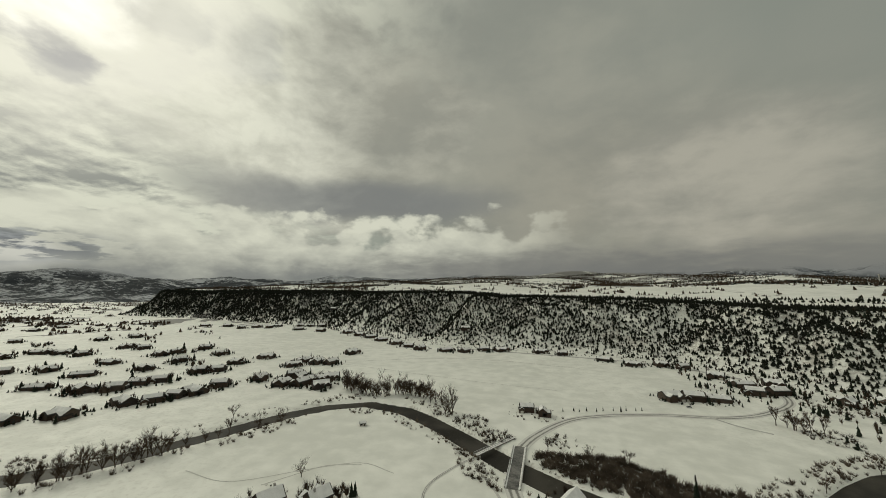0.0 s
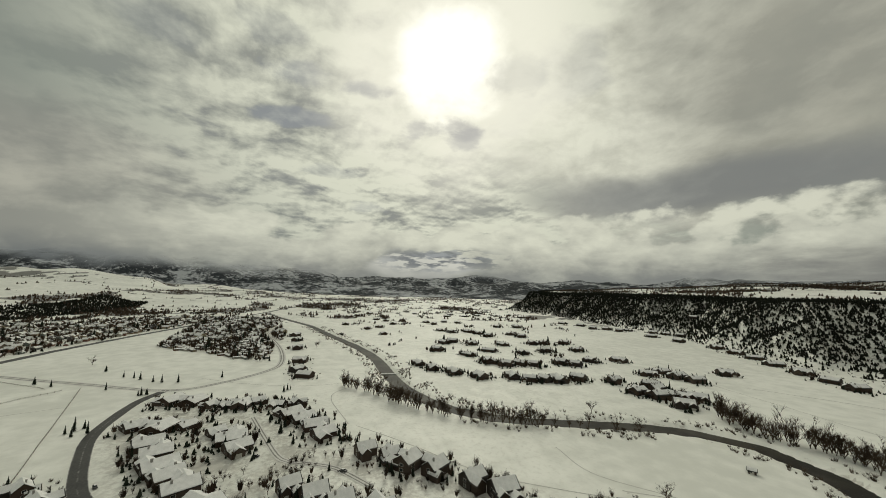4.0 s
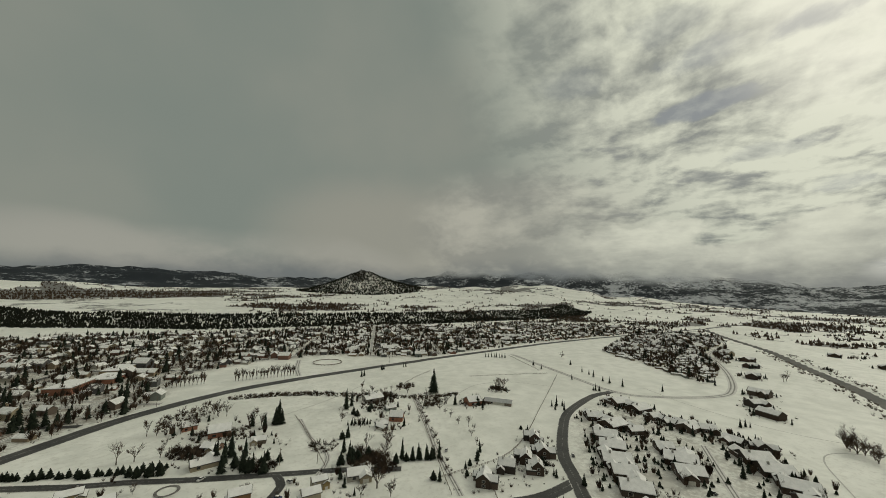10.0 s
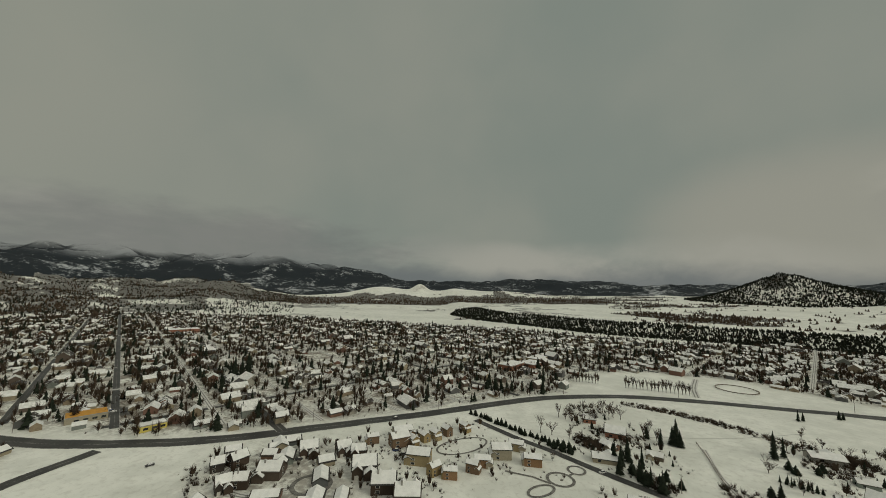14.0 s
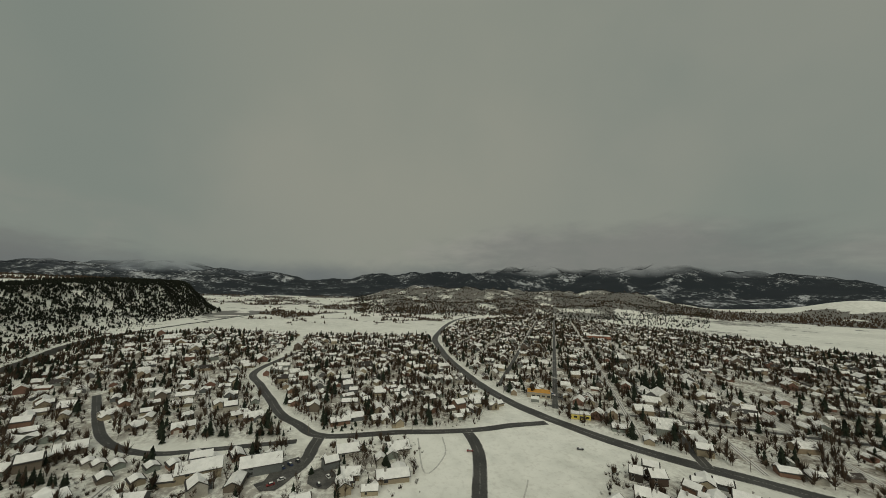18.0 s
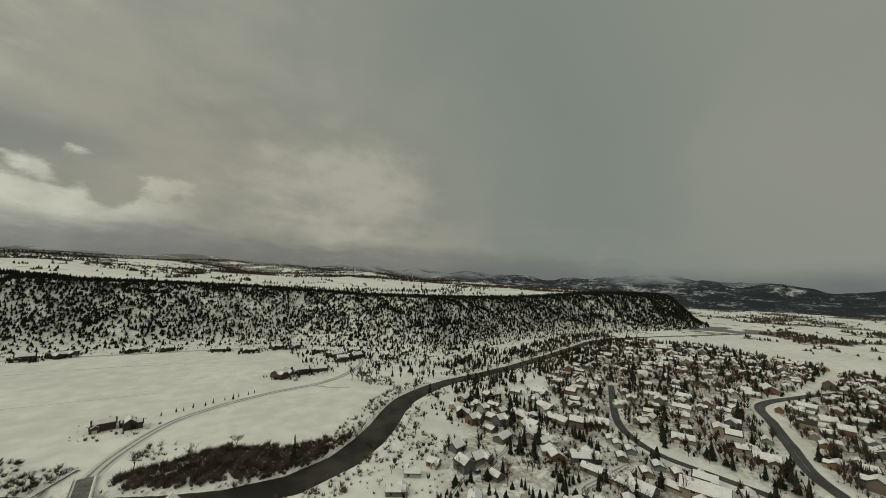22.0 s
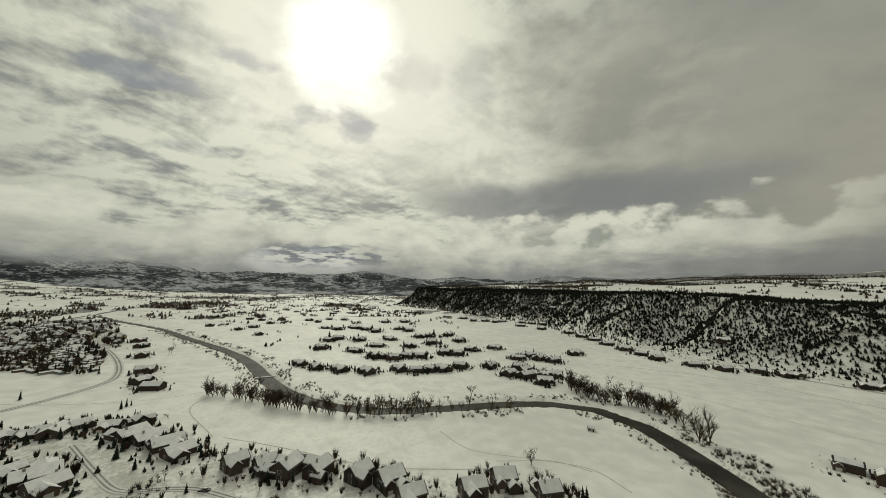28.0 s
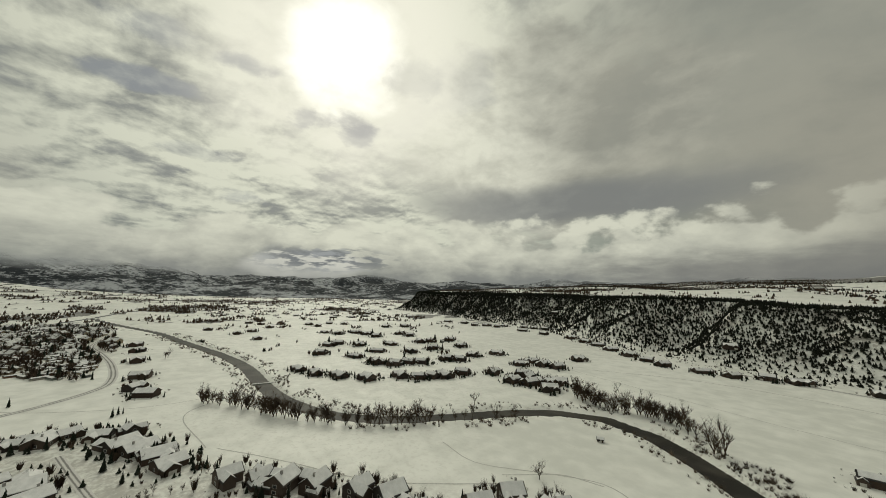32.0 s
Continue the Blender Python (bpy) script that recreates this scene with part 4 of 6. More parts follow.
bank_b = house("house", "two-storey house with brown siding under a snowy roof", [(0, 0, 12, 10, 5.4, 3.8, False), (3, -5.5, 8, 6.5, 3.2, 2.4, True), (-3.5, -4.6, 6, 5, 4.6, 2.2, True)], M_DARKWALL, group="houses above the river meadow", framed=True, margin=0.1)
condo_a = house("rowhouse", "tall narrow ochre rowhouse with a snowy gable", [(0, 0, 12, 8.5, 7.6, 2.8, False), (-5, 0, 8, 5, 4.0, 1.6, True)], M_OCHRE, category="rowhouse", group="rowhouses beside the highway", framed=True)
condo_b = house("rowhouse", "brick-brown rowhouse with stepped snowy roofs", [(0, 0, 13, 9, 7.0, 2.2, False), (5.5, -1, 9, 5.5, 4.6, 1.6, True)], M_OCHRE, category="rowhouse", group="rowhouses beside the highway", framed=True)
cot_a = house("house", "low painted cottage with a white snow roof", [(0, 0, 13, 9, 3.0, 2.4, False), (3.2, -4.5, 7, 6.5, 2.8, 1.9, True)], M_PAINT, group="cottages by the river road")
cot_b = house("house", "single-storey tan cottage under smooth snow", [(0, 0, 14.5, 8.5, 3.0, 2.2, False), (-4, -4, 7, 6.5, 2.8, 1.8, True)], M_PAINT, group="cottages by the river road")
cot_c = house("house", "brown cottage with a garage wing and snowy roof", [(0, 0, 12, 10, 3.2, 2.8, False), (4.5, 4.5, 7, 6, 2.8, 1.8, True)], M_PAINT, group="cottages by the river road")
barn_a = house("barn", "red-brown gabled barn with a snow-covered roof", [(0, 0, 11, 9, 3.8, 3.4, False)], M_REDBRICK, category="barn", chimney=False, group="farm buildings")
lodges, towns, banks, condos, cots = [lodge_a, lodge_b, lodge_c], [town_a, town_b], [bank_a, bank_b], [condo_a, condo_b], [cot_a, cot_b, cot_c]

put_all(lodges, GOLF, 20, 40, size=1.02)
put_all(lodges, GOLF_EDGE, 60, 40, size=1.0)
put_all(lodges, FOOT_HOMES, 30, 40, size=1.05)
put_all(cots, COTTAGES, 100, 12)
put_all(lodges, RIVER_HOMES[:13], 0, 25, size=1.0)
put_all(cots + banks, RIVER_HOMES[13:], 40, 40, size=0.84)
put_all(cots, GROVE_HOMES, 60, 30)


def put_lined(kinds, rows, nominal, grow_up=1.0, turn_flat=None):
    """Copies turned to the given ridge direction and scaled to the given length."""
    for x, y, a, length in rows:
        if turn_flat is not None and a == 0:
            a = turn_flat
        k = rng.randrange(len(kinds))
        s = min(max(length / nominal, 0.6), 1.25)
        up_ = min(max(s, 0.85), 1.05) * grow_up
        copy_thing(kinds[k], pose(x, y, ground_z(x, y) - 0.05, 0, 0, a + rng.choice((0, 180))) @ Matrix.Diagonal((s, s, up_, 1)))
        placed.append((x, y, 9.0))


put_lined(towns, TOWNHOMES, 15.5)
put_lined(banks, BANK_HOMES, 15.5)
put_lined(cots, STREET_HOMES, 14)
put_lined(banks, EAST_HOMES, 14)
put_lined(condos, ROWHOUSES, 14.5, 0.84, -42)
put_lined([cot_a, cot_b, barn_a], FARM, 15)
put_lined([lodge_a, lodge_b], LODGES, 20)
put_lined(banks, [(-247, -134, 35, 11), (-215, -122, 30, 11), (-231, -119, 40, 12), (-196, -124, 120, 11), (-174, -125, 30, 12), (-208, -110, 35, 10), (-355, -12, 20, 12)], 14)
put_lined([barn_a], [(-199, -236, 130, 11)], 11)
for kind in lodges + towns + banks + condos + cots + [barn_a]:
    away(kind)

garage = simple_house("garage", "small snow-roofed garage in a row", 8, 6.5, 2.5, 1.4, M_PAINT, "row of garages", 0, "garage")
put_lined([garage], GARAGES, 9, 1.0, 35)
away(garage)
far_lodge = simple_house("house", "far dark house with a snowy roof on the golf course", 19, 12, 4.4, 3.2, M_DARKWALL, "far golf course houses", 1)
put_all([far_lodge], GOLF_FAR, 20, 60)
away(far_lodge)


# ---- single buildings ----
def long_shed(x, y, turn, l, d, h, rise, wall, label, name="barn", roof=None, snow=True):
    ob = house(name, label, [(0, 0, l, d, h, rise, False)], wall, category=name.replace("_", " "), chimney=False, roof=roof, snow=snow)
    ob.matrix_world = pose(x, y, ground_z(x, y), 0, 0, turn)
    placed.append((x, y, max(l, d) * 0.55))
    return ob


long_shed(-300, -203, 118, 26, 9, 2.6, 2.0, M_TIMBER, "long low open barn beside a snowy paddock", roof=M_METAL, snow=False)
long_shed(-178, -228, 95, 9, 5, 2.2, 1.0, M_TIMBER, "small grey timber shed roofed with snow", "shed")
long_shed(5, 204, 65, 13, 9, 3.4, 3.4, M_OCHRE, "tan house with a steep snowy roof by the river", "house")
for x, y, t in ((234, 61, 102), (232, 29, 98)):
    hall = house("apartment_house", "green-grey apartment house with solar panels on its roof", [(0, 0, 22, 14, 5.0, 3.4, False), (-6, -6, 9, 8, 4.6, 2.6, True)], M_PAINT, category="apartment house", group="houses with solar panels")
    for i in range(5):
        b = bmesh.new()
        u0 = -7.6 + i * 3.1
        v = [b.verts.new(p) for p in ((u0, -0.4, 8.95), (u0 + 2.9, -0.4, 8.95), (u0 + 2.9, -3.4, 7.5), (u0, -3.4, 7.5))]
        f = b.faces.new(v)
        ext = bmesh.ops.extrude_face_region(b, geom=[f])
        bmesh.ops.translate(b, vec=(0, 0, 0.12), verts=[g for g in ext["geom"] if isinstance(g, bmesh.types.BMVert)])
        part("solar_panel", tidy(b), M_SOLAR, hall, "dark solar panel" if i == 0 else "")
    hall.matrix_world = pose(x, y, ground_z(x, y), 0, 0, t)
    placed.append((x, y, 14))


def flat_hall(x, y, turn, l, d, h, wall, label, name="school_building", roof=M_ROOFSNOW, category="school"):
    base = tagged(new(name), label, category)
    b = bmesh.new()
    box(b, -l / 2, l / 2, -d / 2, d / 2, -0.5, h)
    wall_ob = part("wall", tidy(b), wall, base)
    b = bmesh.new()
    box(b, -l / 2 - 0.3, l / 2 + 0.3, -d / 2 - 0.3, d / 2 + 0.3, h, h + 0.5)
    part("parapet", tidy(b), M_CONCRETE, base)
    b = bmesh.new()
    box(b, -l / 2 + 0.2, l / 2 - 0.2, -d / 2 + 0.2, d / 2 - 0.2, h + 0.3, h + 0.75, 0.3)
    part("roof_snow", tidy(b), roof, base)
    for i in range(int(l / 5)):
        for s in (-1, 1):
            b = bmesh.new()
            u = -l / 2 + 2.5 + i * 5
            box(b, u - 1.4, u + 1.4, s * d / 2 - 0.08, s * d / 2 + 0.08, 1.2, 2.8)
            part("window", tidy(b), M_GLASS, wall_ob)
    base.matrix_world = pose(x, y, ground_z(x, y), 0, 0, turn)
    placed.append((x, y, max(l, d) * 0.6))
    return base


flat_hall(-5, -515, 62, 38, 22, 6, M_REDBRICK, "red brick school hall with a flat snowy roof")
flat_hall(-34, -538, 62, 34, 24, 5, M_REDBRICK, "low brick school wing under flat snow")
flat_hall(-45, -578, 62, 40, 20, 6, M_OCHRE, "tan school wing with a snow-covered flat roof")
flat_hall(-863, -567, 40, 70, 36, 7, M_OCHRE, "long tan school building with snowy flat roof")
flat_hall(-725, -739, 30, 60, 30, 7, M_PAINT, "wide low school hall under snow")
flat_hall(322, -222, 58, 24, 15, 4.5, M_OCHRE, "ochre store with a bright orange roof", "store", M_ORANGE, "store")
flat_hall(257, -221, 60, 16, 9, 4, M_YELLOW, "low yellow shop with a flat snowy roof", "shop", M_ROOFSNOW, "shop")
flat_hall(700, -640, 54, 60, 30, 8, M_REDBRICK, "large brick store under flat snow", "store", M_ROOFSNOW, "store")

hut = house("hut", "small dark wooden hut alone in the snowy meadow", [(0, 0, 4.2, 3.2, 2.2, 1.0, False)], M_DARKWALL, category="hut", chimney=False)
hut.matrix_world = pose(-153, 264, ground_z(-153, 264), 0, 0, 30)


# ---- bridges ----
def footbridge(a, b):
    a, b = Vector((*a, 0.6)), Vector((*b, 0.6))
    length = (b - a).length
    base = tagged(new("footbridge"), "grey timber footbridge with truss sides over the river", "bridge")
    bm = bmesh.new()
    box(bm, 0, length, -1.6, 1.6, -0.35, 0.0)
    part("deck", tidy(bm), M_TIMBER, base)
    bm = bmesh.new()
    box(bm, 0.3, length - 0.3, -1.35, 1.35, 0.0, 0.16)
    part("deck_snow", tidy(bm), M_ROOFSNOW, base, "trodden snow on the deck")
    for s in (-1, 1):
        for z0, z1 in ((1.35, 1.5), (0.1, 0.25)):
            bm = bmesh.new()
            box(bm, 0, length, s * 1.6 - 0.09, s * 1.6 + 0.09, z0, z1)
            part("rail", tidy(bm), M_METAL, base)
        for i in range(12):
            u = length * i / 11
            bm = bmesh.new()
            rod(bm, (u, s * 1.6, -0.3), (u, s * 1.6, 1.5), 0.08, 0.08, 4)
            part("post", bm, M_METAL, base)
            if i < 11:
                bm = bmesh.new()
                rod(bm, (u, s * 1.6, 0.15), (u + length / 11, s * 1.6, 1.4), 0.05, 0.05, 4)
                part("brace", bm, M_METAL, base)
    for u in (1.2, length - 1.2):
        bm = bmesh.new()
        box(bm, u - 1.2, u + 1.2, -2.2, 2.2, -4.2, -0.36, -0.4)
        part("abutment", tidy(bm), M_CONCRETE, base)
    d = b - a
    base.matrix_world = Matrix.Translation(a) @ pose(0, 0, 0, 0, 0, math.degrees(math.atan2(d.y, d.x)))


footbridge((-54, 241), (-33, 278))


M_DECK = speckled("bridge_asphalt", (0.06, 0.06, 0.056), (0.22, 0.215, 0.2), 0.12, 0.6, fine_scale=1.0)


def road_bridge(a, b):
    a, b = Vector((*a, 0.0)), Vector((*b, 0.0))
    length = (b - a).length
    base = tagged(new("road_bridge"), "concrete road bridge with snowy parapets over the river", "bridge")
    bm = bmesh.new()
    box(bm, 0, length, -4.7, 4.7, -0.9, 0.45)
    part("deck", tidy(bm), M_CONCRETE, base)
    bm = bmesh.new()
    box(bm, 0, length, -3.9, 3.9, 0.455, 0.5)
    deck = part("carriageway", tidy(bm), M_DECK, base, "dark wet carriageway between snow strips")
    for s in (-1, 1):
        bm = bmesh.new()
        box(bm, 0, length, s * 4.5 - 0.17, s * 4.5 + 0.17, 0.455, 1.2)
        wall_ob = part("parapet", tidy(bm), M_CONCRETE, base)
        bm = bmesh.new()
        box(bm, 0, length, s * 4.5 - 0.2, s * 4.5 + 0.2, 1.205, 1.38, 0.05)
        part("snow_cap", tidy(bm), M_ROOFSNOW, wall_ob)
        bm = bmesh.new()
        box(bm, 0, length, s * 3.75 - 0.45, s * 3.75 + 0.45, 0.505, 0.7, 0.12)
        part("snow_bank", tidy(bm), M_ROOFSNOW, base)
        bm = bmesh.new()
        rod(bm, (0, s * 4.5, 1.42), (length, s * 4.5, 1.42), 0.06, 0.06, 5)
        part("handrail", bm, M_METAL, wall_ob)
    for u in (length * 0.32, length * 0.68):
        bm = bmesh.new()
        box(bm, u - 0.6, u + 0.6, -4.2, 4.2, -4.4, -0.905)
        part("pier", tidy(bm), M_CONCRETE, base)
    d = b - a
    base.matrix_world = Matrix.Translation(a) @ pose(0, 0, 0, 0, 0, math.degrees(math.atan2(d.y, d.x)))


road_bridge((-26, 209), (-27, 264))


def weir(a, b):
    a, b = Vector((*a, -2.1)), Vector((*b, -2.1))
    d = b - a
    base = tagged(new("weir"), "snow-topped concrete weir across the river", "weir")
    bm = bmesh.new()
    box(bm, 0, d.length, -1.3, 1.3, -1.5, 0.9)
    part("sill", tidy(bm), M_CONCRETE, base)
    bm = bmesh.new()
    box(bm, 0.5, d.length - 0.5, -1.2, 1.2, 0.905, 1.3, 0.3)
    part("snow_cap", tidy(bm), M_ROOFSNOW, base)
    base.matrix_world = Matrix.Translation(a) @ pose(0, 0, 0, 0, 0, math.degrees(math.atan2(d.y, d.x)))


weir((-462, 74), (-456, 110))
# ---- trees ----
def bare_tree_parts(seed, tall, spread, limbs, low=0.0):
    """A trunk that forks and a crown of limbs, branches and twigs, as two meshes."""
    r = random.Random(seed)
    trunk, crown = bmesh.new(), bmesh.new()
    fork = tall * (r.uniform(0.12, 0.2) if not low else low)
    lean = Vector((r.uniform(-0.05, 0.05), r.uniform(-0.05, 0.05), 1))
    top = lean * fork
    rod(trunk, (0, 0, -0.4), top * 1.6, tall * 0.028, tall * 0.014, 6)

    def grow(at, way, length, thick, level):
        if level == 0:
            for _ in range(4):
                tip = at + (way + Vector((r.uniform(-0.8, 0.8), r.uniform(-0.8, 0.8), r.uniform(-0.1, 0.9)))).normalized() * length * r.uniform(0.8, 1.7)
                side = way.orthogonal().normalized() * thick * 2.0
                v = [crown.verts.new(p) for p in (at - side, at + side, tip)]
                crown.faces.new(v)
            return
        end = at + way * length
        rod(crown, at, end, thick, thick * 0.6, 3)
        for _ in range(3):
            w2 = (way + Vector((r.uniform(-0.95, 0.95), r.uniform(-0.95, 0.95), r.uniform(-0.15, 0.5))) * spread).normalized()
            grow(at + (end - at) * r.uniform(0.22, 1.0), w2, length * r.uniform(0.55, 0.8), thick * 0.55, level - 1)
    for i in range(limbs):
        a = 6.283 * i / limbs + r.uniform(-0.4, 0.4)
        way_ = Vector((math.cos(a) * 0.55 * spread, math.sin(a) * 0.55 * spread, 1)).normalized()
        grow(top * r.uniform(0.75, 1.6), way_, tall * r.uniform(0.24, 0.42), tall * 0.012, 3)
    return trunk, crown


def conifer_parts(seed, tall, wide):
    """A trunk and whorls of drooping, jagged boughs."""
    r = random.Random(seed)
    trunk, crown = bmesh.new(), bmesh.new()
    rod(trunk, (0, 0, -0.3), (0, 0, tall * 0.95), tall * 0.02, tall * 0.003, 5)
    tiers = 13
    for i in range(tiers):
        z = tall * (0.08 + 0.9 * i / tiers)
        reach = wide * (1 - i / tiers) ** 0.85 * r.uniform(0.85, 1.1) + 0.12
        for j in range(9 if i < 9 else 6):
            a = 6.283 * (j + r.uniform(-0.35, 0.35)) / 9 + i * 0.7
            far_ = reach * r.uniform(0.7, 1.15)
            c, s = math.cos(a), math.sin(a)
            w_ = far_ * 0.36
            p0 = Vector((0, 0, z + tall * 0.085))
            mid_ = Vector((c * far_ * 0.55, s * far_ * 0.55, z + tall * 0.03))
            side = Vector((-s, c, 0)) * w_
            tip = Vector((c * far_, s * far_, z - tall * 0.03 * r.uniform(0.5, 1.5)))
            v = [crown.verts.new(p) for p in (p0, mid_ - side - Vector((0, 0, tall * 0.025)), tip, mid_ + side - Vector((0, 0, tall * 0.025)), mid_)]
            for f in ((0, 1, 4), (1, 2, 4), (2, 3, 4), (3, 0, 4)):
                crown.faces.new([v[q] for q in f])
    return trunk, crown


def tree(kind, label, meshes, leaf, group):
    base = tagged(new(kind), label, "tree", group)
    part("trunk", meshes[0], M_BARK, base)
    part("crown", meshes[1], leaf, base)
    return base


BARE = [tree("bare_tree", "leafless cottonwood with brown branching crown", bare_tree_parts(i, 11, sp, lm), M_TWIG, "bare trees") for i, (sp, lm) in enumerate(((0.85, 5), (1.05, 5), (0.75, 4), (0.95, 6)))]
RIVERSIDE = [tree("cottonwood", "tall leafless cottonwood with fanned grey-brown stems by the river", bare_tree_parts(20 + i, 11, sp, lm, 0.04), M_TWIG, "riverside trees") for i, (sp, lm) in enumerate(((0.72, 5), (0.82, 5), (0.62, 4), (0.9, 6)))]
POPLAR = tree("poplar", "slim leafless poplar with upright grey twigs", bare_tree_parts(31, 11, 0.3, 4, 0.05), M_TWIG, "poplar row")
SPRUCE = [tree("conifer", "dark green spruce standing in snow", conifer_parts(40 + i, 11, wd), M_CONIFER, "conifers") for i, wd in enumerate((2.3, 2.9, 1.9))]
ROUND = tree("conifer", "broad dark juniper standing in snow", conifer_parts(60, 7, 3.4), M_CONIFER, "conifers")


def plant(kinds, spots, lo=0.8, hi=1.2):
    for x, y in spots:
        s = rng.uniform(lo, hi)
        k = kinds[rng.randrange(len(kinds))] if isinstance(kinds, list) else kinds
        copy_thing(k, pose(x, y, ground_z(x, y) - 0.1, 0, 0, rng.uniform(0, 360)) @ Matrix.Diagonal((s, s, s * rng.uniform(0.9, 1.15), 1)))
        placed.append((x, y, 3.0))


def along(points, step, wobble):
    return [(x + rng.uniform(-wobble, wobble), y + rng.uniform(-wobble, wobble)) for x, y in spline(points, step)]


plant(BARE, [(-51, -325), (-64, -318), (-93, -342), (-46, -329), (-87, -351), (-28, -290), (-36, -288), (-48, -284), (-55, -281), (-151, -188), (-163, -263), (-240, -253), (-128, -152), (-116, -162), (-226, -330), (-226, -311), (-255, -288)], 0.75, 1.15)
plant(BARE, [(-127, -163)], 1.4, 1.5)
plant(SPRUCE, [(-70, -237), (-80, -232), (-89, -225), (-84, -228), (-106, -299), (-112, -289)], 1.0, 1.35)
plant(SPRUCE, [(-122, -291), (-125, -290), (-180, -285)], 1.2, 1.4)
plant([ROUND], [(-35, -264), (-40, -261), (-45, -259), (-32, -268), (-126, -200), (-137, -196), (-145, -198), (-179, -265), (-193, -268), (-198, -272), (-179, -271)], 0.8, 1.1)
plant(SPRUCE, [(-166, -249), (-169, -247), (-171, -245), (-162, -252), (-164, -250)], 0.35, 0.5)
plant(BARE, [(-232, -51), (-233, -46), (-234, -42), (-235, -39), (-239, -33), (-221, -27), (-222, -22), (-229, -14), (-228, -6), (-209, -29), (-213, -17), (-215, -8), (-247, 17), (-246, 12), (-219, 9), (-219, 5), (-225, 39), (-251, 2), (-250, 5), (-250, -1)], 0.35, 0.6)
plant(POPLAR, [(-260, 32), (-260, 29), (-263, 26), (-264, 35), (-130, 172), (-126, 176), (-115, 171), (-112, 174)], 0.6, 0.85)
plant(SPRUCE, [(-270, 22), (-230, 14), (-274, -9), (-318, -29), (-295, -19), (-404, -27), (-409, -24), (-369, -16), (-373, -13), (-410, -21), (-330, -149), (-326, -156), (-425, -151), (-423, -157), (-210, -27), (-183, -85), (-184, -82), (-226, -117), (-211, -99), (-215, -84), (-219, -77)], 0.45, 0.75)
plant(SPRUCE, [(-607, -103), (-605, -95), (-597, -87), (-588, -78), (-579, -70), (-566, -61)], 0.7, 1.0)
plant(SPRUCE, [(-276, -270)], 2.25, 2.3)
plant(SPRUCE, [(-183, -290), (-121, -292), (-125, -296), (300, -5)], 1.25, 1.5)
plant(SPRUCE, [(-74, -248), (-86, -248), (-71, -252), (-80, -256)], 1.2, 1.5)
plant(SPRUCE, [(307, -365), (311, -358), (303, -370)], 2.2, 2.7)
plant(SPRUCE, [(191, -342), (66, 222), (108, -434), (89, -437), (160, -434), (6, -401), (0, -395), (-17, -401), (20, -413), (77, -349), (12, -398)], 1.1, 1.6)
plant([ROUND], [(-90, -232), (-95, -236), (-100, -229), (-146, -233), (-127, -200), (-152, -178), (-159, -176), (-156, -148), (-132, -196)], 0.7, 1.0)
plant(SPRUCE, [(-162, -173), (-166, -170), (-170, -168), (-174, -166), (-337, -160), (-341, -156), (-333, -163), (-256, -377), (-261, -379), (-297, -391), (-301, -392), (-330, -385), (-335, -386)], 0.55, 0.9)
plant(SPRUCE, [(-491, -272), (-477, -251), (-541, -236), (-504, -203), (-498, -191), (-490, -182), (-476, -165), (-470, -155), (-467, -139), (-480, -100), (-452, -195), (-424, -155)], 0.6, 0.9)
plant(SPRUCE, along([(-489, -360), (-499, -345), (-507, -334)], 4, 1), 0.6, 0.8)
plant([ROUND], along([(29, -316), (5, -298), (-14, -284), (-33, -272), (-48, -266)], 3.2, 1.2), 0.5, 0.8)
plant(POPLAR, along([(-46, -470), (-62, -469)], 3.5, 0.5) + along([(-80, -464), (-108, -460)], 3.5, 0.5) + along([(-136, -452), (-197, -437)], 3.5, 0.6), 1.2, 1.5)
plant(SPRUCE, along([(-255, 35), (-280, 22), (-310, 12), (-335, -2), (-360, -12)], 7, 3), 0.4, 0.75)
plant(SPRUCE, along([(-225, 40), (-208, 66), (-190, 88)], 4.5, 6), 0.35, 0.65)
plant(SPRUCE, [(5 + i * 7 + rng.uniform(-2, 2), 352 + i * 2.3 + rng.uniform(-2, 2)) for i in range(11)], 0.3, 0.45)
plant(SPRUCE, [(270, 222), (269, 214), (266, 207), (264, 199), (261, 192), (257, 184), (254, 179), (268, 218), (262, 196)], 0.7, 1.0)
plant(SPRUCE, along([(160, 126), (157, 116), (162, 111), (171, 110), (180, 111), (192, 111)], 3.2, 0.8), 0.4, 0.65)
plant([ROUND] + SPRUCE, [(286, 98), (294, 75), (292, 72), (287, 60), (290, 64), (283, 26), (284, 31), (293, -7), (202, 157), (184, 154), (244, 143), (295, 102), (289, 45), (286, 38)], 0.8, 1.25)
plant(SPRUCE + BARE, [(259, 348), (294, 346), (299, 314), (371, 336), (455, 343), (579, 368), (320, 330), (340, 335), (400, 340), (430, 338), (500, 350), (540, 362)], 0.9, 1.3)
plant(BARE, [(-51, -325), (-56, -328), (-71, -353), (-93, -339), (-98, -336), (-109, -303), (-187, -295), (-168, -246), (-137, -182), (-133, -186), (-141, -204), (-160, -197), (-254, -243), (-262, -238), (-258, -248), (-246, -255), (-252, -297), (-230, -300)], 0.7, 1.05)
plant(SPRUCE, along([(250, 150), (245, 135), (236, 122)], 3, 1.5) + along([(265, 172), (250, 178)], 4, 2), 0.5, 0.8)
plant(RIVERSIDE, [(-141, -174), (-166, -203), (-91, -345), (-339, -229), (-151, -209), (-73, -322)], 1.1, 1.7)
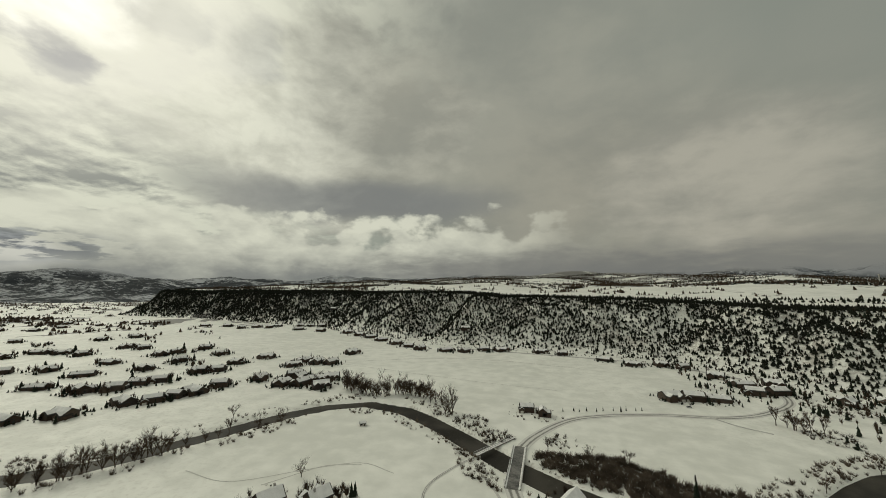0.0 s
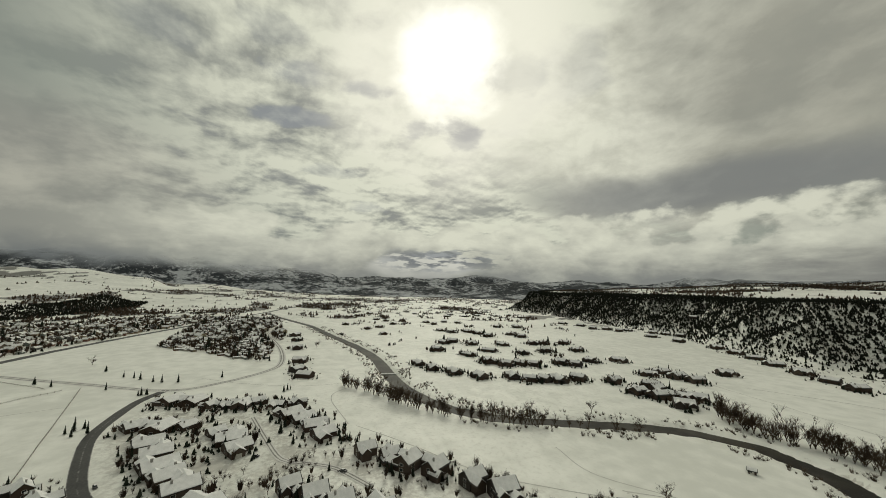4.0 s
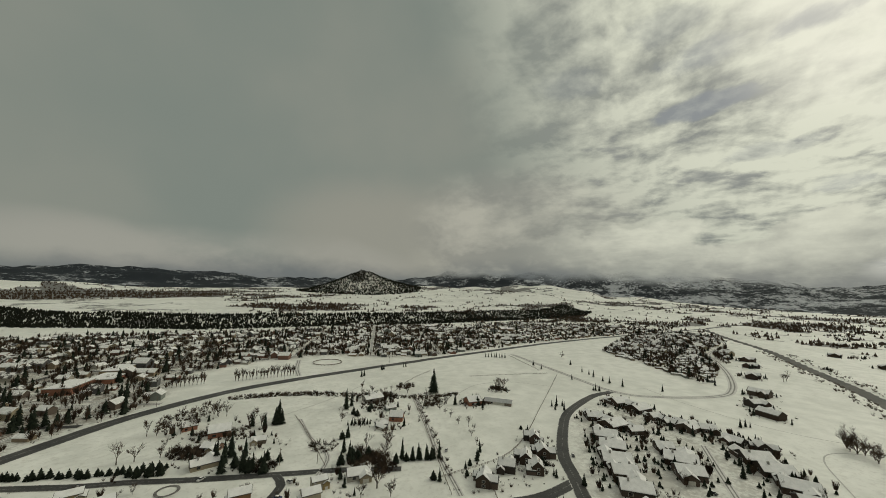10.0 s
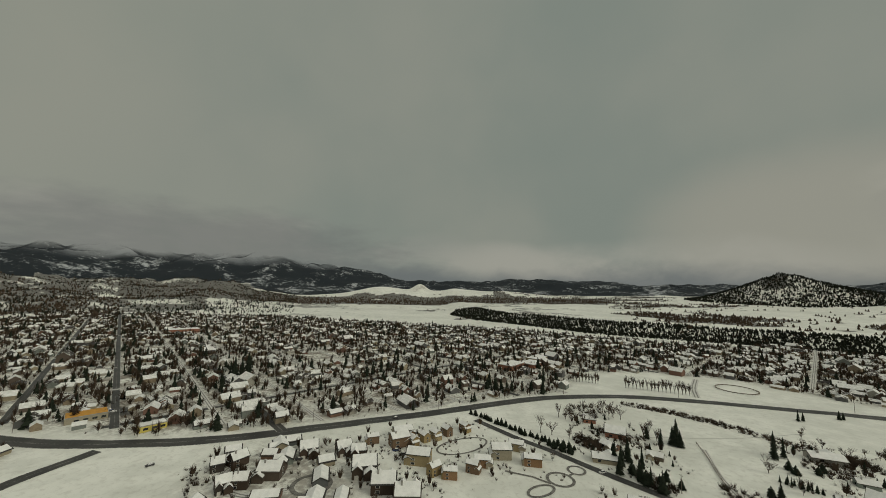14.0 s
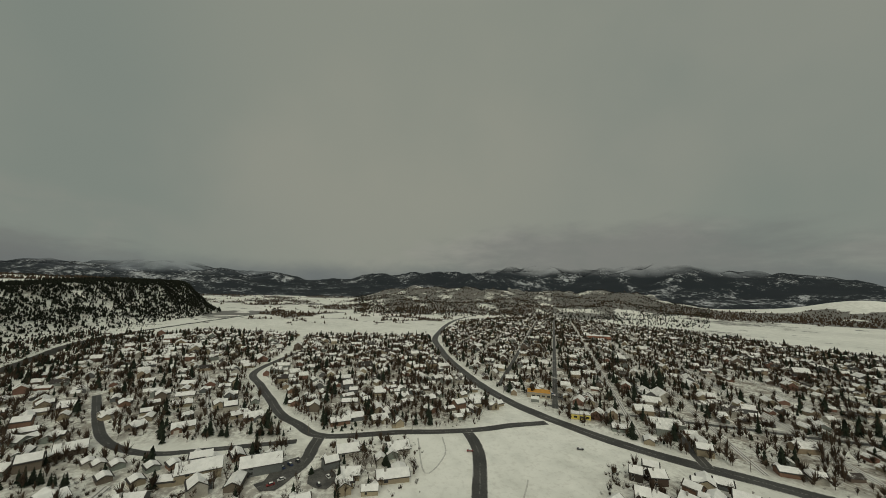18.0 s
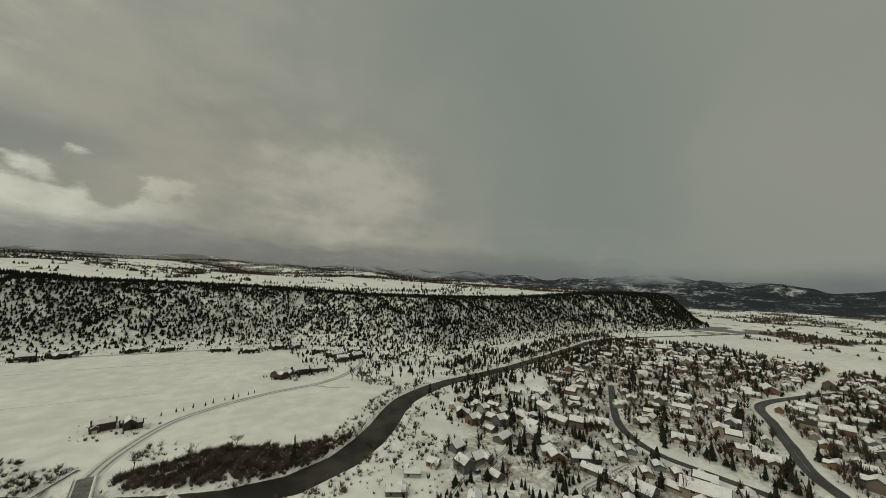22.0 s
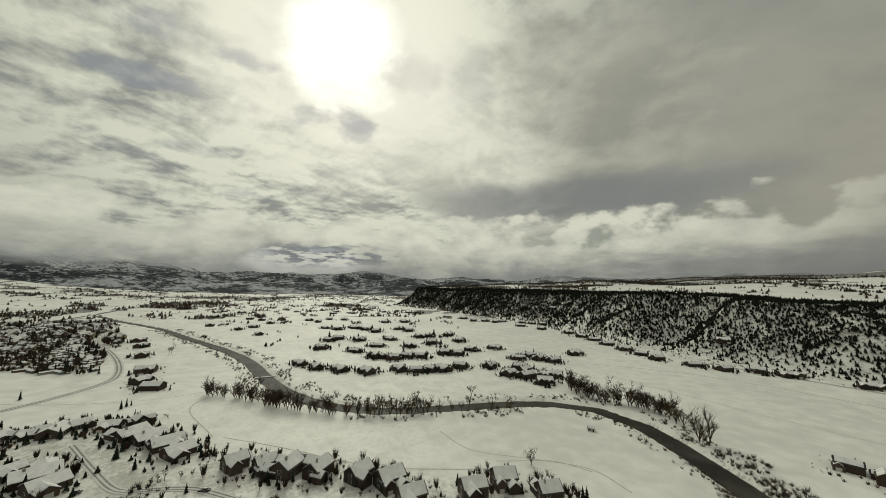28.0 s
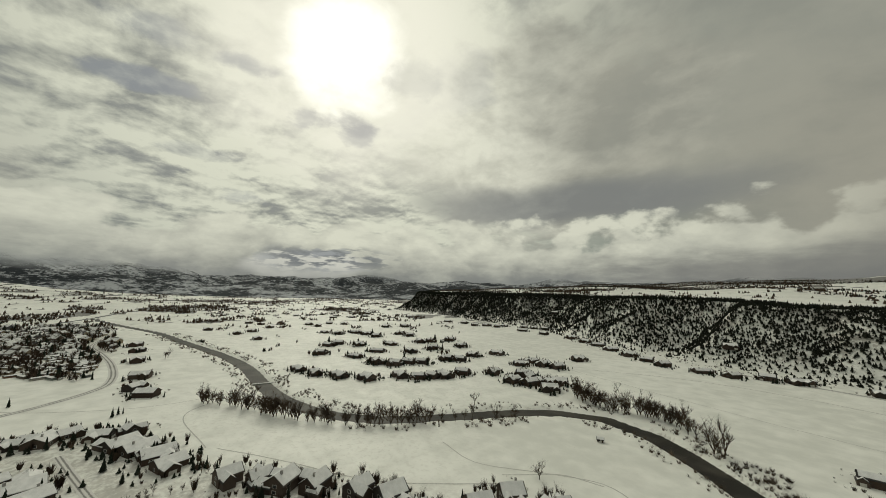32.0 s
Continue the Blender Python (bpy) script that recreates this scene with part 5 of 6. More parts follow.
plant(SPRUCE, [(-188, -289), (-150, -232), (-135, -212), (-123, -290), (-72, -244), (-80, -235), (-162, -174), (-166, -172), (-169, -168), (-172, -166), (-177, -164), (-157, -144), (-158, -179), (-264, -228), (-132, -200)], 0.75, 1.2)
plant([ROUND], [(-88, -222), (-82, -229), (-78, -240), (-277, -218), (-281, -214), (-135, -202), (-138, -200)], 0.9, 1.3)
plant(SPRUCE, [(-166, -252), (-168, -250), (-170, -249), (-171, -248), (-173, -247), (-174, -246), (-175, -244), (-177, -243)], 0.35, 0.5)
plant([POPLAR], [(-104, -299), (-112, -292), (-112, -296)], 1.0, 1.3)
plant(RIVERSIDE, [(-97, 312), (-92, 317)], 2.4, 2.8)
plant(BARE, [(-146, 183), (-267, 243), (-336, -231), (-343, -226), (-165, -205), (-237, -239), (-140, -180), (-586, -271), (-667, 1), (-675, 4)], 1.0, 1.45)
plant(RIVERSIDE, along([(-412, 33), (-394, 50), (-364, 68), (-335, 82), (-314, 96), (-298, 112), (-284, 130), (-274, 147), (-264, 162), (-254, 180)], 3.2, 4.5), 1.1, 2.1)
plant(BARE, [(-250, 190), (-244, 200), (-238, 214), (-228, 232), (-241, 208), (-222, 250)], 0.9, 1.3)
plant(RIVERSIDE, along([(-228, 356), (-201, 344), (-176, 344), (-163, 350), (-142, 354), (-120, 338)], 2.4, 6), 1.1, 2.4)
plant(BARE, along([(170, 372), (182, 360), (192, 352)], 4, 4), 1.2, 1.7)
plant(BARE, [(122, 246), (140, 262), (158, 282), (188, 300), (215, 312), (110, 208), (150, 215), (170, 232), (18, 262), (42, 262), (-8, 262)], 0.7, 1.1)
plant(BARE, along([(-205, -150), (-222, -170), (-250, -240), (-262, -262)], 9, 4) + along([(-60, -345), (-80, -355), (-100, -352)], 6, 4) + along([(-190, -300), (-230, -305), (-255, -300)], 7, 4), 0.5, 0.9)
GARDEN = [(x + rng.uniform(-17, 17), y + rng.uniform(-17, 17)) for x, y, *_ in BANK_HOMES * 13 + TOWNHOMES * 12 + EAST_HOMES * 8 + STREET_HOMES * 3 + ROWHOUSES * 4 + FARM * 6]
GARDEN += [(x + rng.uniform(-15, 15), y + rng.uniform(-15, 15)) for x, y in GOLF * 7 + GOLF_EDGE * 6 + RIVER_HOMES * 4 + GOLF_FAR * 4 + FOOT_HOMES * 7]
GARDEN_FIRS = [(x + rng.uniform(-15, 15), y + rng.uniform(-15, 15)) for x, y in GOLF * 8 + GOLF_EDGE * 9 + RIVER_HOMES * 6 + GOLF_FAR * 5 + FOOT_HOMES * 8 + [q[:2] for q in TOWNHOMES * 4 + BANK_HOMES * 3 + FARM * 4]]
plant(BARE, [(x + rng.uniform(-12, 12), y + rng.uniform(-12, 12)) for x, y in COTTAGES + GROVE_HOMES + [q[:2] for q in STREET_HOMES[::2]]], 0.5, 0.8)


plant(SPRUCE + BARE, [(x + rng.uniform(-16, 16), y + rng.uniform(-16, 16)) for x, y in GOLF_EDGE * 5], 0.6, 1.0)
plant([ROUND] + SPRUCE, along([(-210, -155), (-180, -142), (-172, -128)], 6, 3) + along([(-262, -150), (-240, -125), (-214, -104)], 6, 4), 0.4, 0.7)


# ---- the built-up quarters of the town ----
def quarter(poly, turn, street, lot, seed, margin):
    """House places in rows along streets inside a polygon, clear of roads, river and what stands already."""
    r = random.Random(seed)
    cx, cy = np.mean(poly, axis=0)
    reach = max(math.hypot(px - cx, py - cy) for px, py in poly)
    c, s = math.cos(radians(turn)), math.sin(radians(turn))
    out = []
    for i in range(int(-reach / street), int(reach / street) + 1):
        for side in (-1, 1):
            for j in range(int(-reach / lot), int(reach / lot) + 1):
                u, v = j * lot + r.uniform(-7, 7) + 7 * math.sin(i * 2.3), i * street + side * street * 0.26 + r.uniform(-6, 6) + 8 * math.sin(j * 0.35 + i)
                if r.random() > 0.17:
                    out.append((cx + u * c - v * s, cy + u * s + v * c, turn + (0 if r.random() < 0.6 else 90) + r.uniform(-16, 16)))
    pts = np.array(out)
    ok = inside(poly, pts[:, 0], pts[:, 1]) & (gap_to(RIVER_LINE[::2], pts[:, 0], pts[:, 1]) > 26)
    for _, line, wide, _m in ROADS:
        ok &= gap_to(spline(line, 20), pts[:, 0], pts[:, 1]) > wide / 2 + margin
    for q in STREETS:
        ok &= gap_to(q[[0, -1]], pts[:, 0], pts[:, 1]) > 10
    ok &= ripple(pts[:, 0], pts[:, 1], 190, 84) < 0.95
    return [o for o, k in zip(out, ok) if k]


def clear_of(spots, least):
    """Leaves out spots that come too near to what stands already."""
    done = np.array([p[:2] for p in placed])
    return [s for s in spots if np.min(np.hypot(done[:, 0] - s[0], done[:, 1] - s[1])) > least]


# straight streets of the old town, along and across
STREETS = []
for turn_, gap_, first in ((-35.9, 62, -8), (54.1, 118, -12)):
    c_, s_ = math.cos(radians(turn_)), math.sin(radians(turn_))
    for i in range(first, first + 30):
        at = np.array([163.0, -242.0]) + np.array([-s_, c_]) * (i * gap_ + 31)
        run = at[None] + np.arange(-1500, 1500, 20)[:, None] * np.array([c_, s_])[None]
        ok = inside(T_OLD, run[:, 0], run[:, 1]) & (gap_to(spline(HIGHWAY, 20), run[:, 0], run[:, 1]) > 12)
        if ok.sum() > 8:
            got = run[ok]
            cut = np.where(np.hypot(*np.diff(got, axis=0).T) > 30)[0]
            pieces = [q for q in np.split(got, cut + 1) if len(q) > 6]
            STREETS += [q for q in pieces]
for q in STREETS:
    bare_ = int(abs(q[0][0]) + abs(q[0][1])) % 5 == 0
    tagged(ribbon("road", q, 6.0 if bare_ else 5.0, M_ROAD if bare_ else M_LANE, 0.3), "straight town street with wet bare asphalt" if bare_ else "straight town street under packed snow", "street", kind="structure")

SMALL = [simple_house("house", lab, l, d, h, ri, M_PAINT, "town houses", wg) for lab, l, d, h, ri, wg in (
    ("painted town house under a white snow roof", 13, 9, 3.2, 2.4, 1), ("low town house with a plain snowy gable roof", 15, 8.5, 3.0, 2.2, 0), ("two-storey town house with snow on its roof", 11, 9, 5.2, 3.0, 1), ("small town cottage roofed with snow", 10, 8, 3.0, 2.6, 0))]
TRAILER = simple_house("mobile_home", "long narrow mobile home under snow", 17, 5.5, 2.6, 0.9, M_PAINT, "mobile home park", 0, "mobile home")


def settle(kinds, spots, cap):
    """Houses as things of their own for the nearest spots; returns the rest."""
    spots = sorted(spots, key=lambda q: q[0] ** 2 + q[1] ** 2)
    for x, y, a in spots[:cap]:
        s = rng.uniform(0.76, 1.02)
        copy_thing(kinds[rng.randrange(len(kinds))], pose(x, y, ground_z(x, y) - 0.1, 0, 0, a) @ Matrix.Diagonal((s, s, s, 1)))
    placed.extend((x, y, 8.0) for x, y, a in spots)
    return spots[cap:]


rest = []
rest += settle(SMALL, clear_of(quarter(T_EAST, 30, 32, 17, 7, 6), 13), 20)
rest += settle(SMALL, clear_of(quarter(T_NEAR, 12, 36, 17, 6, 7), 13), 45)
rest += settle(SMALL, clear_of(quarter(T_RIVER, 18, 46, 17.5, 1, 8), 14), 28)
rest += settle(SMALL, clear_of(quarter(T_MID, 100, 44, 17.5, 2, 8), 13.5), 40)
rest += settle(SMALL, clear_of(quarter(T_OLD, -36, 31, 18.5, 3, 11), 13), 5)
rest += settle(SMALL, clear_of(quarter(T_WEST, 10, 40, 20, 9, 10), 14), 5)
rest += settle([TRAILER], clear_of(quarter(T_PARK, 42, 25, 11, 4, 9), 8), 120)
for kind in SMALL + [TRAILER]:
    away(kind)


# ---- great numbers: joined meshes ----
def scatter(name, templates, rows, mat, label, category, seed=3):
    """One object of many small shapes. templates: (verts, faces) arrays; rows: x, y, z, size, turn."""
    r = np.random.RandomState(seed)
    rows = np.asarray(rows, float)
    pick = r.randint(0, len(templates), len(rows))
    vs, fs, base = [], [], 0
    for t, (tv, tf) in enumerate(templates):
        q = rows[pick == t]
        if not len(q):
            continue
        c, s = np.cos(q[:, 4])[:, None], np.sin(q[:, 4])[:, None]
        wob = r.uniform(0.85, 1.2, len(q))[:, None]
        x = (tv[None, :, 0] * c - tv[None, :, 1] * s) * q[:, 3:4] + q[:, 0:1]
        y = (tv[None, :, 0] * s + tv[None, :, 1] * c) * q[:, 3:4] + q[:, 1:2]
        z = tv[None, :, 2] * q[:, 3:4] * wob + q[:, 2:3]
        vs.append(np.stack([x, y, z], -1).reshape(-1, 3))
        fs.append((tf[None] + (np.arange(len(q)) * len(tv))[:, None, None] + base).reshape(-1, tf.shape[1]))
        base += len(q) * len(tv)
    return tagged(sheet(name, np.concatenate(vs).tolist(), np.concatenate(fs).tolist(), mat, False), label, category, kind="stuff")


def clump(seed, tall, wide, blades):
    """A ragged evergreen of tilted three-cornered sprays round a stem."""
    r = np.random.RandomState(seed)
    v, f = [], []
    for i in range(blades):
        a, h = r.rand() * 6.283, r.rand() ** 1.2
        reach = wide * (1 - 0.75 * h) * r.uniform(0.6, 1.15)
        c, s = math.cos(a), math.sin(a)
        z = tall * (0.06 + 0.74 * h)
        w_ = 0.55 * wide * (1 - 0.5 * h)
        k = len(v)
        v += [(-c * 0.2 * wide, -s * 0.2 * wide, z + tall * 0.26), (c * reach - s * w_, s * reach + c * w_, z - tall * 0.05), (c * reach + s * w_, s * reach - c * w_, z - tall * 0.05)]
        f.append((k, k + 1, k + 2))
    # a dense heart
    k = len(v)
    v.append((0, 0, tall * 0.95))
    for i in range(6):
        q = wide * r.uniform(0.5, 0.75)
        v.append((math.cos(i * 1.047) * q, math.sin(i * 1.047) * q, tall * r.uniform(0.05, 0.2)))
    f += [(k, k + 1 + i, k + 1 + (i + 1) % 6) for i in range(6)]
    return np.array(v), np.array(f)


def twigs(seed, tall, wide, blades):
    """A leafless bush or crown of thin upright slivers."""
    r = np.random.RandomState(seed)
    v, f = [], []
    for i in range(blades):
        a, o = r.rand() * 6.283, r.rand() * 0.35 * wide
        b, out_ = a + r.uniform(-0.6, 0.6), wide * r.uniform(0.3, 1.0)
        t = 0.031 * tall
        k = len(v)
        x, y = math.cos(a) * o, math.sin(a) * o
        v += [(x - t, y, 0), (x + t, y + t, 0), (math.cos(b) * out_, math.sin(b) * out_, tall * r.uniform(0.55, 1.0))]
        f.append((k, k + 1, k + 2))
    return np.array(v), np.array(f)


def crown_on_stem(seed, tall, wide, blades):
    v, f = twigs(seed, tall * 0.8, wide, blades)
    v[:, 2] += tall * 0.22
    k = len(v)
    t = 0.022 * tall
    v = np.vstack([v, [(-t, 0, -0.3), (t, 0, -0.3), (0, 0, tall * 0.7), (0, -t, -0.3), (0, t, -0.3), (0, 0, tall * 0.7)]])
    return v, np.vstack([f, [(k, k + 1, k + 2), (k + 3, k + 4, k + 5)]])


def dome(seed, tall, wide, blades):
    """A leafless round-headed tree: a stem and fine slivers that fan into a dome."""
    r = np.random.RandomState(seed)
    v, f = [], []
    for i in range(blades):
        a, e = r.rand() * 6.283, r.uniform(0.1, 1.0)
        out_ = wide * math.cos(e * 1.45) * r.uniform(0.6, 1.08)
        z = tall * (0.42 + 0.58 * math.sin(e * 1.5) * r.uniform(0.75, 1.05))
        t = 0.026 * tall * r.uniform(0.7, 1.5)
        c, s_ = math.cos(a), math.sin(a)
        z0 = tall * r.uniform(0.18, 0.42)
        k = len(v)
        v += [(c * out_ * 0.12 - s_ * t, s_ * out_ * 0.12 + c * t, z0), (c * out_ * 0.12 + s_ * t, s_ * out_ * 0.12 - c * t, z0 + t), (c * out_, s_ * out_, z)]
        f.append((k, k + 1, k + 2))
    k, t = len(v), 0.02 * tall
    v += [(-t, 0, -0.3), (t, 0, -0.3), (0, 0, tall * 0.6), (0, -t, -0.3), (0, t, -0.3), (0, 0, tall * 0.6)]
    return np.array(v), np.array(f + [(k, k + 1, k + 2), (k + 3, k + 4, k + 5)])


def sow(count, x0, x1, y0, y1, seed):
    r = np.random.RandomState(seed)
    return r.uniform(x0, x1, count), r.uniform(y0, y1, count), r


def rows_of(x, y, size, r):
    return np.stack([x, y, height(x, y) - 0.15, size, r.rand(len(x)) * 6.283], 1)


PINES = [clump(70 + i, 5.6, 2.3, 13) for i in range(5)]
JUNIPERS = [clump(300 + i, tall_, 2.35, 8) for i, tall_ in enumerate((3.6, 4.6, 5.4, 6.6))]
# the mesa's steep side and rim
x, y, r = sow(500000, -1750, 2100, 120, 1350, 21)
d = np.where(inside(MESA, x, y), gap_to(HILL_FOOT, x, y), -gap_to(HILL_FOOT, x, y))
az = np.degrees(np.arctan2(-x, y))
thick = 1.25 + 0.4 * ripple(x, y, 60, 22) + 0.25 * ripple(x, y, 240, 82)
thick = np.where(az < -44, thick * 0.75, thick)
thick = np.where(az < -62, thick * 0.9, thick)
keep = (d > -14) & (d < 172) & (r.rand(len(x)) < np.clip(thick, 0.05, 1) * np.clip((d + 5) / 60, 0.12, 1) * np.where(d > 150, 0.6, 1))
x, y = x[keep], y[keep]
scatter("hillside_woods", JUNIPERS, rows_of(x, y, r.uniform(0.55, 1.3, len(x)) * (1 + 0.45 * np.clip((np.hypot(x, y) - 800) / 700, 0, 1)), r), M_PINYON, "dark pinyon and juniper woods on a snowy slope", "woods", 1)
# strips of woods on the mesa's top
x, y, r = sow(130000, -2600, 3000, 300, 3300, 23)
d = np.where(inside(MESA, x, y), gap_to(HILL_FOOT, x, y), -1)
keep = (d > 190) & (ripple(x * 0.45, y * 1.7, 520, 24) + 0.3 * ripple(x, y, 120, 25) > 0.30) & off_pasture(x, y)
x, y = x[keep][:17000], y[keep][:17000]
scatter("mesa_woods", JUNIPERS, rows_of(x, y, r.uniform(0.8, 1.5, len(x)), r), M_PINYON, "dark strips of woods across snowy fields", "woods", 2)
# the bench behind the town and the cone
x, y, r = sow(70000, -1900, 260, -1650, -690, 26)
d = np.where(inside(BENCH, x, y), gap_to(BENCH_FOOT, x, y), -gap_to(BENCH_FOOT, x, y))
keep = (d > -30) & (d < 150) & (r.rand(len(x)) < 0.8 + 0.3 * ripple(x, y, 140, 27))
x, y = x[keep], y[keep]
scatter("bench_woods", PINES, rows_of(x, y, r.uniform(0.9, 1.6, len(x)), r), M_PINYON, "dark belt of pines along a low bench", "woods", 3)
ca = radians(147)
x, y, r = sow(10000, -3000 * math.sin(ca) - 520, -3000 * math.sin(ca) + 500, 3000 * math.cos(ca) - 500, 3000 * math.cos(ca) + 500, 28)
keep = np.hypot(x + 3000 * math.sin(ca), y - 3000 * math.cos(ca)) < 500
x, y = x[keep], y[keep]
scatter("cone_woods", JUNIPERS, rows_of(x, y, r.uniform(1.4, 2.6, len(x)), r), M_PINYON, "dark woods on a lone cone-shaped hill", "woods", 4)
# far woods, belts and hedges
r = np.random.RandomState(83)
q, a = np.exp(r.uniform(math.log(950), math.log(3300), 260000)), r.rand(260000) * 6.2832
x, y = -q * np.sin(a), q * np.cos(a)
plain = (np.abs((np.degrees(a) + 160 + 180) % 360 - 180) < 34) & (q < 2000)
keep = (wood_cover(x, y) * np.clip(q / 1500, 0.5, 1) * np.where(plain, 0.4, 1.0) > r.uniform(0.25, 1.6, len(x))) & (gap_to(RIVER_LINE[::3], x, y) > 20) & (gap_to(HILL_FOOT, x, y) > 170)
x, y = x[keep][:34000], y[keep][:34000]
scatter("far_woods", [clump(310 + i, 5.5, 2.6, 5) for i in range(3)], rows_of(x, y, r.uniform(0.9, 2.2, len(x)), r), M_TWIG, "dark far woods, hedges and cottonwood belts in the snow", "woods", 21)
# foothills past the town
x, y, r = sow(70000, 500, 3400, -3000, 300, 29)
az, rr = np.degrees(np.arctan2(-x, y)), np.hypot(x, y)
keep = (rr > 1500) & (rr < 3300) & (np.cos(np.radians(az + 120)) > 0.90) & (r.rand(len(x)) < 0.55 + 0.35 * ripple(x, y, 200, 30))
x, y = x[keep][:11000], y[keep][:11000]
scatter("foothill_scrub", JUNIPERS, rows_of(x, y, r.uniform(0.9, 1.8, len(x)), r), M_PINYON, "scrub oak and juniper on snowy foothills", "woods", 5)
# brush on the river's banks
BUSHES = [twigs(80 + i, 2.6, 1.9, 30) for i in range(4)]
x, y, r = sow(150000, -1000, 900, -150, 480, 31)
g = gap_to(RIVER_LINE, x, y)
n = ripple(x, y, 60, 32)
keep = (g > 11) & (g < 26 + 8 * n) & (r.rand(len(x)) < np.clip(0.3 + 0.45 * n, 0.02, 0.8) * np.where(x > -120, 1.5, 0.8))
keep &= gap_to(spline(ROADS[5][1], 10), x, y) > 7
x, y = x[keep], y[keep]
scatter("river_brush", BUSHES, rows_of(x, y, r.uniform(0.5, 1.45, len(x)), r), M_WILLOW, "brown leafless willow brush along the river", "brush", 6)
# scrub at the foot of the mesa and over waste ground
x, y, r = sow(30000, -900, 1100, 250, 760, 33)
d = np.where(inside(MESA, x, y), gap_to(HILL_FOOT, x, y), -gap_to(HILL_FOOT, x, y))
keep = (d > -60) & (d < 130) & (r.rand(len(x)) < 0.28 + 0.22 * ripple(x, y, 80, 34)) & (gap_to(RIVER_LINE, x, y) > 14) & (gap_to(spline(ROADS[5][1], 10), x, y) > 7)
x, y = x[keep], y[keep]
scatter("slope_scrub", BUSHES, rows_of(x, y, r.uniform(0.5, 1.3, len(x)), r), M_BRUSH, "low brown scrub at the foot of the slope", "brush", 7)
# the willow thicket inside the river's bend
x, y, r = sow(5200, -20, 122, 203, 272, 61)
dense = (np.minimum(np.hypot((x - 22) / 40, (y - 244) / 21), np.hypot((x - 74) / 40, (y - 228) / 15)) < 1 + 0.25 * ripple(x, y, 25, 62)) & (gap_to(RIVER_LINE, x, y) > 13) & (gap_to(spline(ROADS[5][1], 10), x, y) > 7)
x, y = x[dense], y[dense]
scatter("willow_thicket", BUSHES, rows_of(x, y, r.uniform(0.6, 1.7, len(x)), r), M_WILLOW, "dense brown willow thicket inside the river bend", "brush", 15)
# trees crowding the river where it runs into the town
x, y, r = sow(5200, 190, 900, 255, 470, 86)
g = gap_to(RIVER_LINE, x, y)
keep = (g > 13) & (g < 62) & (r.rand(len(x)) < np.clip(0.5 + 0.5 * ripple(x, y, 70, 87), 0.04, 0.95) * np.clip((x - 150) / 250, 0.15, 1))
x, y = x[keep], y[keep]
half = len(x) * 2 // 3
scatter("bank_trees", [dome(330 + i, 9.5, wd, 40) for i, wd in enumerate((3.0, 3.8, 3.4))], rows_of(x[:half], y[:half], r.uniform(0.5, 1.3, half), r), M_TWIG, "leafless trees crowding the river bank", "trees", 22)
scatter("bank_firs", [clump(340 + i, 9.5, wd, 22) for i, wd in enumerate((2.4, 3.0))], rows_of(x[half:], y[half:], r.uniform(0.5, 1.3, len(x) - half), r), M_CONIFER, "dark evergreens beside the river bank", "trees", 23)
# trees and homes' groves at the foot of the slope beside the lane
x, y, r = sow(1500, 150, 470, 370, 620, 88)
keep = (r.rand(len(x)) < np.clip(0.4 + 0.45 * ripple(x, y, 80, 89), 0.05, 0.9)) & (gap_to(spline(ROADS[5][1], 10), x, y) > 8) & (x + 0.9 * (y - 400) > 210)
for hx, hy in RIVER_HOMES:
    keep &= (x - hx) ** 2 + (y - hy) ** 2 > 11 ** 2
x, y = x[keep], y[keep]
half = len(x) // 2
scatter("foot_trees", [dome(350 + i, 8.5, wd, 40) for i, wd in enumerate((2.8, 3.4))], rows_of(x[:half], y[:half], r.uniform(0.4, 1.1, half), r), M_TWIG, "leafless trees below the wooded slope", "trees", 24)
scatter("foot_firs", [clump(360 + i, 8.5, wd, 22) for i, wd in enumerate((2.2, 2.8))], rows_of(x[half:], y[half:], r.uniform(0.4, 1.1, len(x) - half), r), M_CONIFER, "dark evergreens below the wooded slope", "trees", 25)
# overgrown yards
heaps = []
r = np.random.RandomState(63)
for cx, cy, reach, count in ((-140, -192, 12, 100), (-205, -276, 14, 80), (-80, -300, 14, 80), (-258, -245, 10, 60), (-141, -201, 9, 110), (-147, -189, 8, 90), (-144, -177, 7, 60), (-217, -290, 9, 90), (-235, -295, 8, 70), (-60, -281, 10, 110), (-64, -275, 9, 90), (-85, -238, 7, 60), (-90, -227, 7, 70), (-283, -219, 9, 90), (-270, -309, 10, 80), (-343, -234, 8, 70), (-244, -244, 6, 30), (-282, -222, 14, 50), (-337, -229, 12, 70), (-72, -352, 18, 70), (-130, -230, 10, 40), (-95, -292, 14, 60),
                             (250, 165, 20, 60), (200, 140, 22, 70), (180, 60, 16, 60), (140, 200, 22, 80), (160, -180, 14, 40), (60, -232, 14, 40), (-215, -118, 14, 50), (-190, 30, 16, 50), (-240, -6, 14, 40), (196, 352, 18, 70), (250, 440, 26, 80), (0, 282, 12, 40), (-72, 298, 16, 60), (-45, 276, 12, 60)):
    a, q = r.rand(count) * 6.283, reach * np.sqrt(r.rand(count))
    heaps.append(np.stack([cx + q * np.cos(a), cy + q * np.sin(a)], 1))
heaps = np.concatenate(heaps)
scatter("yard_thickets", BUSHES, rows_of(heaps[:, 0], heaps[:, 1], r.uniform(0.5, 1.5, len(heaps)), r), M_BRUSH, "brown thickets round yards and ditches", "brush", 16)
